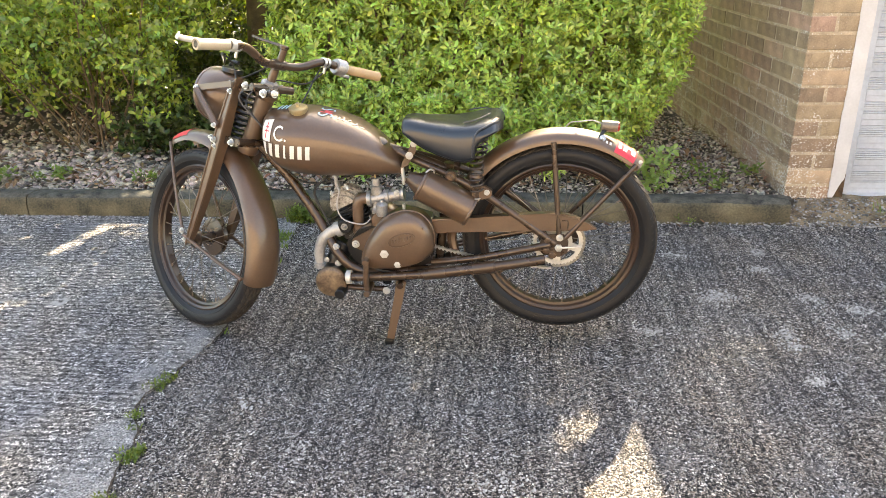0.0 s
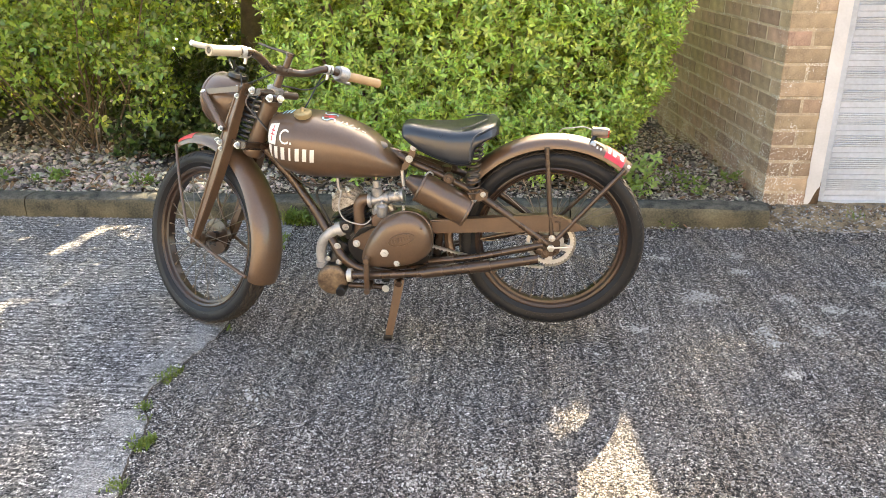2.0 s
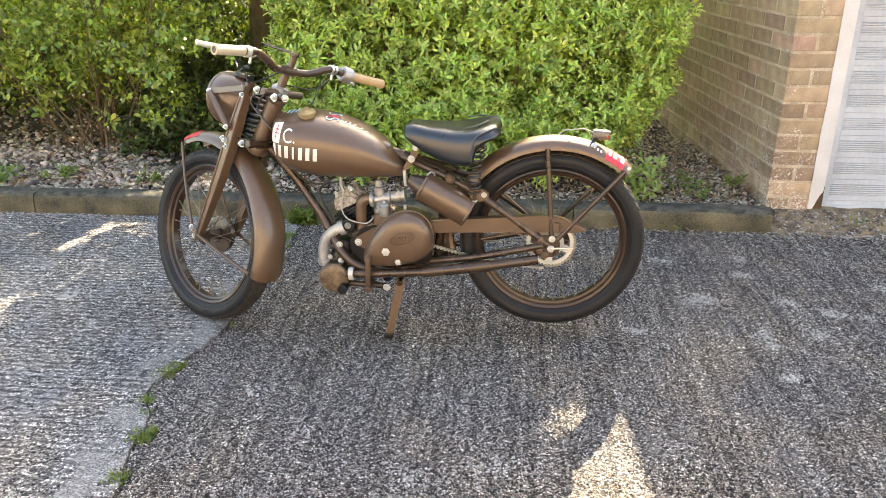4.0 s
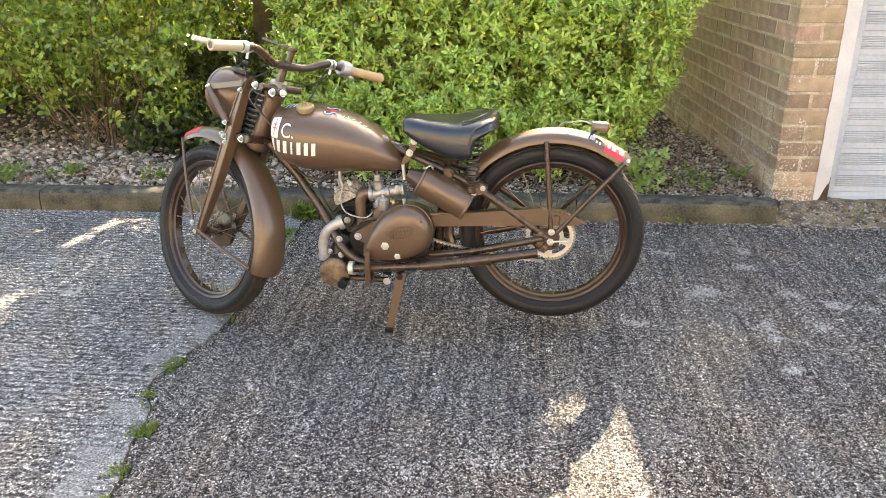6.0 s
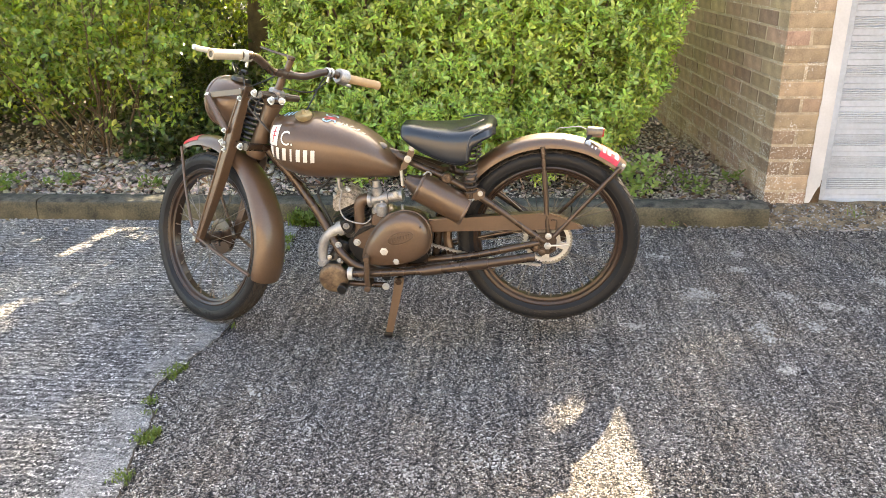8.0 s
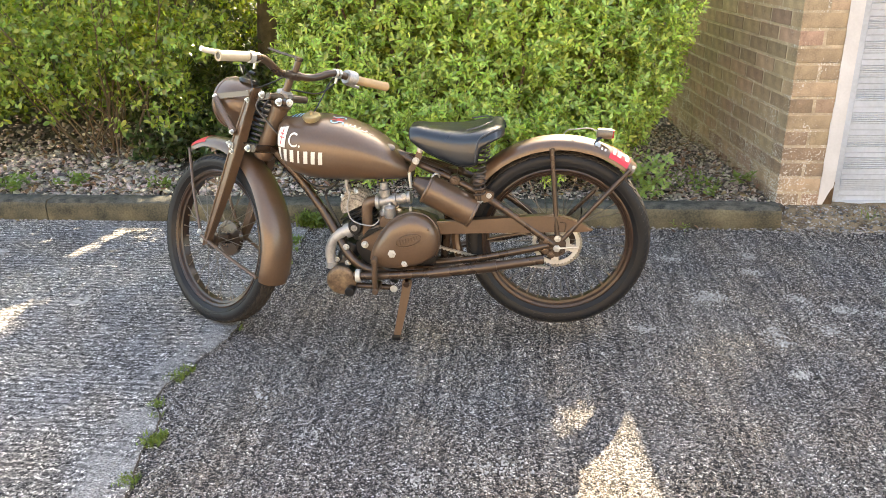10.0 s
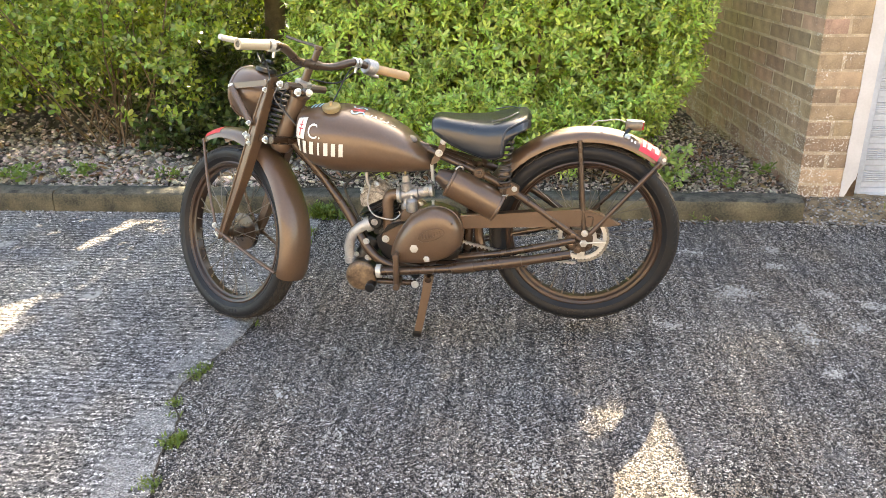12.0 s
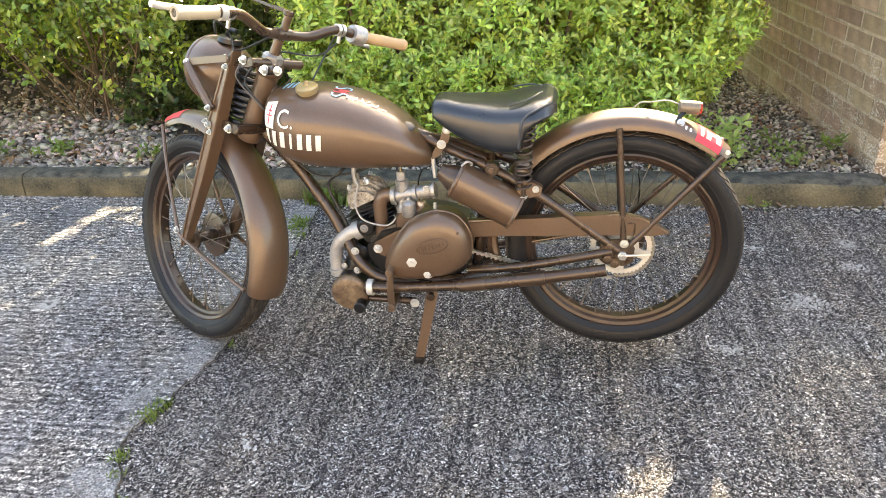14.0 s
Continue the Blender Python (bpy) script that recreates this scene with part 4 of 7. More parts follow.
def build_bush():
    random.seed(23)
    bush = tagged(new("bush"), "loose dark green shrub with bare stems at its foot", "bush")
    tips = []
    for k in range(28):
        bm = bmesh.new()
        base = Vector((-2.22 + random.gauss(0, 0.16), 1.95 + random.gauss(0, 0.13), 0.09))
        ang = rnd(0, 6.3)
        lean = rnd(0.1, 0.8)
        d = Vector((math.cos(ang) * lean * 1.15, math.sin(ang) * lean * 0.8, 1)).normalized()
        p = base
        line = [p]
        for j in range(7):
            d = (d + Vector((rnd(-0.22, 0.22), rnd(-0.2, 0.2), rnd(-0.1, 0.06)))).normalized()
            p = p + d * rnd(0.18, 0.26)
            line.append(p.copy())
            if j > 1:
                tips.append((p.copy(), d.copy()))
            if j > 1 and random.random() < 0.6:
                dd = (d + Vector((rnd(-1, 1), rnd(-1, 1), rnd(-0.3, 0.5)))).normalized()
                e = p + dd * rnd(0.15, 0.3)
                sweep(bm, [p, (p + e) / 2 + Vector((0, 0, 0.02)), e], [0.004, 0.003, 0.002], 4)
                tips.append((e, dd))
        r0 = rnd(0.0035, 0.0085)
        sweep(bm, line, [r0 * (1 - 0.09 * j) for j in range(8)], 5)
        part("stem", bm, M_TWIG, bush)
    poses = []
    for k in range(15000):
        x = rnd(-4.2, -0.80)
        z = rnd(0.28, 2.6)
        if x > -1.02 and z < 0.95:
            continue
        y = rnd(1.38, 3.1)
        u = (x + 2.3) / ((1.45 if z < 0.95 else 1.7) if x > -2.3 else 2.0)
        low = 0.40 + 0.10 * noise.noise((x * 1.7, y, 0)) - 0.10 * abs(u) + (0.10 if -2.6 < x < -1.85 else 0)
        front = 1.50 + 0.16 * noise.noise((x * 1.6, z * 1.6, 5)) + 0.30 * max(0, 0.62 - z) + 0.25 * max(0, z - 1.2)
        if z < low or y < front or u * u > 1.0 + 0.25 * noise.noise((z * 2, y * 2, 9)):
            continue
        if noise.noise((x * 2.6, y * 2.6, z * 2.6)) < (-0.08 if z < 1.0 else -0.2):
            continue
        if in_gap((x, y, z)) or (z > 1.2 and y < 1.7) or between(x, y, z):
            continue
        dirn = Vector((rnd(-0.9, 0.9), rnd(-1.2, 0.5), rnd(-0.3, 0.9)))
        poses += sprig((x, y, z), dirn, random.choice((5, 6, 7, 8)), rnd(0.06, 0.14), rnd(0.75, 1.2))
    # unseen sprigs added high up along the sun's rays, to shade the slab
    for k in range(2600):
        gx, gy, z = rnd(-3.2, -0.62), rnd(-0.9, 0.98), rnd(1.0, 2.3)
        p = Vector((gx + 0.335 * z, gy + 1.33 * z, z))
        if in_gap(p) or p.y < 1.75 or p.y > 3.2 or between(p.x, p.y, p.z):
            continue
        poses += sprig(p, (rnd(-1, 1), rnd(-1, 1), rnd(-0.2, 0.8)), 7, 0.11, rnd(1.0, 1.5))
    for p, d in tips:
        if p.z > 0.5 and not in_gap(p):
            poses += sprig(p, d, 6, 0.08, 0.9)
    # leafy skirt before the stems
    for k in range(2900):
        x = rnd(-4.0, -1.35)
        z = rnd(0.36, 0.95)
        y = rnd(1.45, 2.3) + 0.12 * noise.noise((x * 2.2, z * 2.2, 8))
        if noise.noise((x * 2.6, y * 2.6, z * 3.0 + 4)) < -0.05 - 0.3 * (z - 0.45) or in_gap((x, y, z)) or between(x, y, z):
            continue
        poses += sprig((x, y, z), (rnd(-0.9, 0.9), rnd(-1.2, 0.3), rnd(-0.3, 0.8)), random.choice((5, 6, 7)), rnd(0.05, 0.11), rnd(0.7, 1.1))
    v, f = two_sorts(let_sun(poses), leaf_template(0.044, 0.0235, 0.25, 0.2), small_leaf(0.044, 0.0245, 0.25, 0.2), 2.2, 1.45)
    o = mesh_part("foliage", v, f, M_LEAF_B, bush, smooth=True)
    o["kind"] = "stuff"


def build_far_shrubs():
    random.seed(31)
    shrub = tagged(new("shrub"), "dense backdrop shrubs far behind the bed, leaves coloured dark for shade", "shrub")
    poses = []
    for k in range(5000):
        x, z = rnd(-5.2, 1.30), rnd(0.1, 1.9)
        y = 3.35 + rnd(0, 0.35) + 0.25 * noise.noise((x * 2, z * 2, 0))
        if in_gap((x, y, z)):
            continue
        poses += sprig((x, y, z), (rnd(-0.8, 0.8), -1, rnd(-0.2, 0.8)), 5, 0.08, rnd(1.2, 1.8))
    for k in range(2200):
        x, z = rnd(-5.2, -1.7), rnd(0.1, 1.0)
        poses += sprig((x, rnd(2.75, 3.3), z), (rnd(-0.8, 0.8), -1, rnd(-0.2, 0.8)), 5, 0.08, rnd(1.0, 1.5))
    v, f = place_leaves(let_sun(poses), small_leaf(0.06, 0.03))
    o = mesh_part("foliage", v, f, M_LEAF_D, shrub, smooth=True)
    o["kind"] = "stuff"
    # low growth whose dark leaf colour carries the shade of this hollow
    ivy = tagged(new("ivy"), "low green growth between shrub and hedge, leaves darkened to stand for shade", "ivy")
    poses = []
    for k in range(1500):
        x, y = rnd(-1.95, -0.92), rnd(1.72, 2.85)
        z = rnd(0.10, 0.20 + 0.55 * (y - 1.6))
        if in_gap((x, y, z)):
            continue
        poses += sprig((x, y, z), (rnd(-0.8, 0.8), rnd(-1, 0.3), rnd(0, 0.8)), 6, 0.07, rnd(0.7, 1.1))
    for k in range(14):
        p = Vector((rnd(-1.8, -1.0), rnd(1.8, 2.5), 0.09))
        line = [p + Vector((0.09 * j * math.cos(k), 0.06 * j * math.sin(k * 2), 0.075 * j + 0.02 * math.sin(j + k))) for j in range(6)]
        part("stem", sweep(bmesh.new(), smooth_line(line, 3), 0.004, 5), M_TWIG, ivy)
    v, f = place_leaves(let_sun(poses), small_leaf(0.050, 0.034))
    o = mesh_part("foliage", v, f, M_LEAF_D, ivy, smooth=True)
    o["kind"] = "stuff"


def build_tree():
    random.seed(41)
    tree = tagged(new("tree"), "dark slender tree trunk between the shrub and hedge", "tree")
    bm = bmesh.new()
    line = smooth_line([(-1.36, 2.62, 0.0), (-1.35, 2.62, 0.5), (-1.31, 2.64, 1.2), (-1.27, 2.7, 2.1), (-1.22, 2.75, 3.1)], 6)
    radii = [0.085 - 0.045 * i / (len(line) - 1) + (0.03 if i == 0 else 0) for i in range(len(line))]
    sweep(bm, line, radii, 12)
    for k in range(9):
        z = 2.0 + 0.13 * k
        p = Vector((-1.27, 2.7, z))
        a = k * 2.4
        e = p + Vector((math.cos(a) * 0.6, math.sin(a) * 0.6, 0.5))
        sweep(bm, [p, (p + e) / 2 + Vector((0, 0, 0.08)), e], [0.022, 0.014, 0.006], 6)
    part("trunk", bm, M_BARK, tree)
    poses = []
    for k in range(1500):
        d = Vector((random.gauss(0, 0.42), random.gauss(0, 0.38), random.gauss(0, 0.3)))
        if in_gap(Vector((-1.2, 2.8, 3.0)) + d):
            continue
        poses += sprig(Vector((-1.2, 2.8, 3.0)) + d, (rnd(-1, 1), rnd(-1, 1), rnd(-0.3, 1)), 6, 0.09, rnd(1.1, 1.6))
    v, f = place_leaves(let_sun(poses), small_leaf(0.06, 0.03))
    o = mesh_part("crown", v, f, M_LEAF_B, tree, smooth=True)
    o["kind"] = "stuff"


def tuft(name, p, n, h, spread, label, wide=0.006):
    """Blades of grass from one root."""
    verts, faces = [], []
    for k in range(n):
        a = rnd(0, 6.3)
        b = Vector(p) + Vector((max(-1.5, min(1.5, random.gauss(0, 1))) * spread, max(-1.5, min(1.5, random.gauss(0, 1))) * spread, -0.004))
        lean = Vector((math.cos(a), math.sin(a), 0)) * rnd(0.2, 1.0) * h
        side = Vector((-math.sin(a), math.cos(a), 0)) * wide * rnd(0.5, 1.0)
        hh = h * rnd(0.5, 1.1)
        q1 = b + lean * 0.4 + Vector((0, 0, hh * 0.7))
        q2 = b + lean + Vector((0, 0, hh))
        i = len(verts)
        verts += [tuple(b - side * 0.5), tuple(b + side * 0.5), tuple(q1 - side * 0.5), tuple(q1 + side * 0.5), tuple(q2)]
        faces += [(i, i + 1, i + 3, i + 2), (i + 2, i + 3, i + 4)]
    return tagged(mesh_part(name, verts, faces, M_WEED, smooth=True), label, "weed", "weeds in the cracks")


def low_weed(name, p, n, r, h, size, label, leaf=None):
    """A leafy weed: short shoots of five leaves, each a part of its own."""
    root = tagged(new(name), label, "weed", "weeds in the bed")
    root.matrix_basis = Matrix.Translation(p)
    tpl = leaf_template(0.05, 0.026, 0.2, 0.25)
    for k in range(n):
        a, d = rnd(0, 6.3), r * math.sqrt(random.random())
        q = Vector((math.cos(a) * d, math.sin(a) * d, rnd(0.0, h)))
        v, f = place_leaves(sprig(q, (rnd(-0.7, 0.7), rnd(-0.9, 0.4), 1), 5, 0.03, size * rnd(0.7, 1.2)), tpl)
        mesh_part("shoot", v, f, leaf or M_WEED, root, smooth=True)
    return root


def build_weeds():
    random.seed(7)
    for x, y, n, h, s in ((-0.751, -0.478, 130, 0.018, 0.020), (-0.731, -0.436, 80, 0.018, 0.016), (-0.739, -0.641, 50, 0.018, 0.013), (-0.715, -0.70, 34, 0.016, 0.010),
                          (-0.672, -0.823, 110, 0.020, 0.018), (-0.658, -0.799, 60, 0.018, 0.012), (-0.659, -1.0, 100, 0.02, 0.018), (-0.645, -1.12, 60, 0.02, 0.013),
                          (-0.655, -0.13, 14, 0.012, 0.010), (-0.70, 0.75, 70, 0.030, 0.022), (-0.675, 0.64, 50, 0.022, 0.018), (-0.70, 0.97, 120, 0.075, 0.024), (-0.65, 0.975, 130, 0.085, 0.024), (-0.59, 0.975, 70, 0.050, 0.024), (-0.66, 0.45, 16, 0.025, 0.02)):
        tuft("grass_tuft", (x, y, 0.0), n, h, s, "small green grass tuft in the slab joint" if h < 0.04 else "taller green grass tuft at the kerb foot", 0.0055 if h < 0.04 else 0.007)
    low_weed("weed", (-2.42, 1.24, 0.10), 26, 0.13, 0.03, 0.8, "yellow-green low weed on the pebbles behind kerb")
    low_weed("weed", (-2.1, 1.30, 0.10), 14, 0.08, 0.03, 0.7, "yellow-green low weed on the pebbles behind kerb")
    low_weed("weed", (-1.56, 1.24, 0.10), 12, 0.06, 0.03, 0.7, "small green weed on the pebbles behind kerb")
    low_weed("weed", (-1.35, 1.62, 0.12), 14, 0.08, 0.03, 0.7, "small green weed on the pebbles behind kerb")
    low_weed("weed", (1.02, 1.28, 0.08), 52, 0.10, 0.19, 0.80, "leafy green privet shoot at the hedge's foot", M_LEAF_S)
    low_weed("weed", (1.27, 1.31, 0.08), 16, 0.13, 0.03, 0.6, "low green weeds by the brick wall")
    low_weed("weed", (1.33, 1.55, 0.07), 14, 0.13, 0.03, 0.6, "low yellow-green weeds by the brick wall")
    low_weed("weed", (1.52, 1.42, 0.10), 10, 0.06, 0.03, 0.7, "small yellow-green weed by the brick wall")
    low_weed("weed", (1.13, 0.975, 0.0), 6, 0.05, 0.015, 0.4, "small yellow-green weed at the kerb foot")
    low_weed("weed", (-0.66, 0.955, 0.0), 30, 0.055, 0.06, 0.5, "leafy green weed at the kerb foot")
    low_weed("weed", (-0.69, 0.70, 0.0), 14, 0.035, 0.012, 0.4, "small green weed in the slab joint")
    tuft("grass_tuft", (2.05, 1.10, 0.03), 16, 0.05, 0.03, "dry thin grass blades on the dirt", 0.004)
    tuft("grass_tuft", (2.25, 1.05, 0.02), 12, 0.05, 0.04, "dry thin grass blades on the dirt", 0.004)
    poses = []
    for k in range(1100):
        x = rnd(-4, 1.6)
        y = 1.16 + abs(random.gauss(0, 0.6))
        poses.append(leaf_pose((x, y, bed_z(x, y) + 0.022 + rnd(0, 0.014)), (rnd(-1, 1), rnd(-1, 1), rnd(-0.2, 0.3)), rnd(0.6, 1.1)))
    for k in range(140):
        x, y = rnd(1.62, 2.8), rnd(1.0, 1.19)
        poses.append(leaf_pose((x, y, verge_z(y) + 0.012), (rnd(-1, 1), rnd(-1, 1), rnd(-0.1, 0.3)), rnd(0.2, 0.5)))
    for k in range(260):
        x, y = rnd(0.9, 1.62), rnd(1.2, 2.9)
        poses.append(leaf_pose((x, y, bed_z(x, y) + 0.024), (rnd(-1, 1), rnd(-1, 1), rnd(-0.2, 0.3)), rnd(0.4, 0.8)))
    for k in range(16):
        x, y = rnd(-2.4, 1.5), rnd(0.90, 0.985)
        poses.append(leaf_pose((x, y, 0.010), (rnd(-1, 1), rnd(-1, 1), rnd(-0.05, 0.2)), rnd(0.5, 0.8)))
    v, f = place_leaves(poses, leaf_template(0.05, 0.024, 0.4, -0.2))
    tagged(mesh_part("leaf_litter", v, f, M_LITTER, smooth=True), "dry brown fallen leaves on the pebbles", "leaves", kind="stuff")


M_PEBBLE_O = mat("pebble", (0.38, 0.325, 0.275), 0.6, vary=0.5, scale=3, fine=20, bump=0.25, obj=0.9)
M_VERGE = mat("sandy dirt", (0.28, 0.21, 0.13), 0.95, vary=0.3, scale=16, fine=140, bump=1.0, second=(0.022, 0.018, 0.014))


def build_bounce_wall():
    """An unseen sunlit wall added across the drive, to bounce light and close the place."""
    house = tagged(new("house"), "plain brown wall added unseen across the drive to bounce sunlight", "house", kind="structure")
    bm = bmesh.new()
    box(bm, (22.0, 0.3, 4.0), pose(0.0, -9.0, 1.99), 0.02)
    part("wall_front", bm, M_HOUSE, house, smooth=False)
    bm = bmesh.new()
    rings = [[(x, -8.7, 3.99), (x, -13.2, 6.2), (x, -13.2, 3.99)] for x in (-11.2, 11.2)]
    part("roof", loft(rings), M_ROOF, house, smooth=False)


M_HOUSE = mat("brown wall plaster", (0.37, 0.305, 0.245), 0.9, vary=0.12, scale=2, fine=60, bump=0.3)
build_bounce_wall()
build_ground()
build_joint()
bed = build_bed()
build_verge()
build_kerbs()
side_wall = build_garage()


# ---------------------------------------------------------------- motorcycle
# In the bike's own space x runs to its tail, y to its off side and z up; the rear axle is at x = 0.
BIKE = tagged(new("motorcycle"), "brown wartime lightweight motorcycle with black sprung saddle on its stand", "motorcycle")
BIKE.matrix_basis = pose(0.494, -0.085, 0, 0, 0, -2.0)
AXLE = Vector((0, 0, 0.348))
HEAD, RAKE, STEER = Vector((-0.97, 0, 0.735)), 25.0, 34.0
FORK = Matrix.Translation(HEAD) @ Matrix.Rotation(radians(-STEER), 4, Vector((math.sin(radians(RAKE)), 0, math.cos(radians(RAKE))))) @ Matrix.Translation(-HEAD)
FRONT = Vector((-1.236, 0, 0.310))
TYRE_R, RIM_R = 0.312, 0.252


def build_wheel(name, c, m, sides):
    """Tyre, rim, hub, spokes and nuts of one wheel."""
    rim_prof = [(-0.024, RIM_R), (-0.026, RIM_R + 0.003), (-0.028, RIM_R - 0.002), (-0.024, RIM_R - 0.010), (-0.015, RIM_R - 0.014), (-0.012, RIM_R - 0.022),
                (0.012, RIM_R - 0.022), (0.015, RIM_R - 0.014), (0.024, RIM_R - 0.010), (0.028, RIM_R - 0.002), (0.026, RIM_R + 0.003), (0.024, RIM_R), (0.01, RIM_R - 0.006), (-0.01, RIM_R - 0.006)]
    wheel = part(name, lathe(c, (0, 1, 0), rim_prof, 72, closed=True), M_RIM, BIKE, "brown painted spoked wheel with ribbed black tyre", m=m)
    prof = [(-0.022, RIM_R - 0.004), (-0.027, RIM_R + 0.004), (-0.030, RIM_R + 0.006), (-0.0355, RIM_R + 0.0145), (-0.0372, RIM_R + 0.0155), (-0.0378, RIM_R + 0.0175), (-0.0370, RIM_R + 0.0185), (-0.0405, RIM_R + 0.028), (-0.040, RIM_R + 0.038), (-0.0365, RIM_R + 0.046), (-0.0325, RIM_R + 0.051),
            (-0.024, RIM_R + 0.054), (-0.012, RIM_R + 0.056), (0, RIM_R + 0.0565), (0.012, RIM_R + 0.056), (0.024, RIM_R + 0.054), (0.0325, RIM_R + 0.051), (0.0365, RIM_R + 0.046), (0.040, RIM_R + 0.038),
            (0.0405, RIM_R + 0.028), (0.036, RIM_R + 0.015), (0.030, RIM_R + 0.006), (0.027, RIM_R + 0.004), (0.022, RIM_R - 0.004)]
    tyre = part("tyre", lathe(c, (0, 1, 0), prof, 96), M_RUBBER, wheel, "black rubber tyre with zigzag tread")
    # zigzag tread: rows of blocks that lean to and fro
    bm = bmesh.new()
    n = 52
    for k in range(n):
        for row, (y0, y1) in enumerate(((-0.032, -0.0205), (-0.0185, -0.0075), (-0.0055, 0.0055), (0.0075, 0.0185), (0.0205, 0.032))):
            lean = 0.32 if row % 2 else -0.32
            lo, hi = [], []
            for yy, da in ((y0, -0.35 - lean), (y1, -0.35 + lean), (y1, 0.35 + lean), (y0, 0.35 - lean)):
                a = 2 * math.pi * (k + da) / n
                rr = RIM_R + 0.0600 - (abs(yy) / 0.034) ** 3 * 0.0072
                for ring, q in ((lo, rr - 0.009), (hi, rr)):
                    ring.append(bm.verts.new(c + Vector((math.cos(a) * q, yy, math.sin(a) * q))))
            bm.faces.new(hi)
            for i in range(4):
                bm.faces.new((lo[i], lo[(i + 1) % 4], hi[(i + 1) % 4], hi[i]))
    side = bmesh.new()
    teeth = 76
    for k in range(teeth):
        a0, a1, a2 = (2 * math.pi * (k + q) / teeth for q in (0.06, 0.5, 0.94))
        for s in (-1, 1):
            low = [c + Vector((math.cos(a) * r, s * y, math.sin(a) * r)) for a, r, y in ((a0, RIM_R + 0.0495, 0.0325), (a1, RIM_R + 0.0400, 0.0385), (a2, RIM_R + 0.0495, 0.0325))]
            top = [side.verts.new(p + Vector((0, s * 0.0030, 0))) for p in low]
            low = [side.verts.new(p) for p in low]
            side.faces.new(top if s < 0 else top[::-1])
            for i in range(3):
                side.faces.new((low[i], low[(i + 1) % 3], top[(i + 1) % 3], top[i]))
    sd = part("side_tread", side, M_RUBBER, tyre, smooth=False)
    sd["kind"] = "stuff"
    for k in range(8):
        a = radians(-104 + 3.6 * k)
        mark = bmesh.new()
        q = c + Vector((math.cos(a) * (RIM_R + 0.0285), -0.0405, math.sin(a) * (RIM_R + 0.0285)))
        box(mark, (0.008 if k != 4 else 0.005, 0.0020, 0.011 if k != 4 else 0.003), Matrix.Translation(q) @ Matrix.Rotation(-a + math.pi / 2, 4, "Y"))
        part("raised_mark", mark, M_RUBBER, tyre, smooth=False)
    tr = part("tread", bm, M_TREAD, tyre, smooth=False)
    tr["kind"] = "stuff"
    part("hub", lathe(c, (0, 1, 0), [(-0.060, 0), (-0.060, 0.016), (-0.045, 0.018), (-0.043, 0.036), (-0.036, 0.036), (-0.033, 0.021), (0.0, 0.018), (0.033, 0.021), (0.036, 0.036), (0.043, 0.036), (0.045, 0.018), (0.060, 0.016), (0.060, 0)], 24), M_PAINT_FRAME, wheel)
    bm = lathe(c, (0, 1, 0), [(0.028, 0), (0.028, 0.058), (0.03, 0.066), (0.046, 0.066), (0.05, 0.06), (0.05, 0)], 36)
    part("brake_drum", bm, M_PAINT_FRAME, wheel, "dark brown brake drum")
    for k in range(36):
        a = 2 * math.pi * (k + 0.5) / 36
        s = -1 if k % 2 else 1
        b = a + (0.62 if (k // 2) % 2 else -0.62)
        p0 = c + Vector((math.cos(b) * 0.031, s * 0.039, math.sin(b) * 0.031))
        p1 = c + Vector((math.cos(a) * (RIM_R - 0.020), s * 0.006, math.sin(a) * (RIM_R - 0.020)))
        bm = sweep(bmesh.new(), [p0, p0.lerp(p1, 0.93)], 0.0014, 5)
        part("spoke", bm, M_SPOKE, wheel)
        part("spoke_nipple", sweep(bmesh.new(), [p0.lerp(p1, 0.93), p1], 0.0030, 6), M_NIPPLE, wheel)
    bm = bmesh.new()
    ring_profile(bm, c - Vector((0, sides, 0)), (0, 1, 0), [(0, 0), (0, 0.0055), (2 * sides, 0.0055), (2 * sides, 0)], 12)
    part("axle", bm, M_ZINC, wheel)
    for s in (-1, 1):
        part("axle_nut", hexbolt(c + Vector((0, s * (sides - 0.014), 0)), (0, s, 0), 0.0125, 0.013), M_ZINC, wheel, "bright hexagon axle nut")
    return wheel


def flare_at(deg, flare):
    return flare * min(1.0, max(0.0, (deg - 25) / 75)) ** 1.3


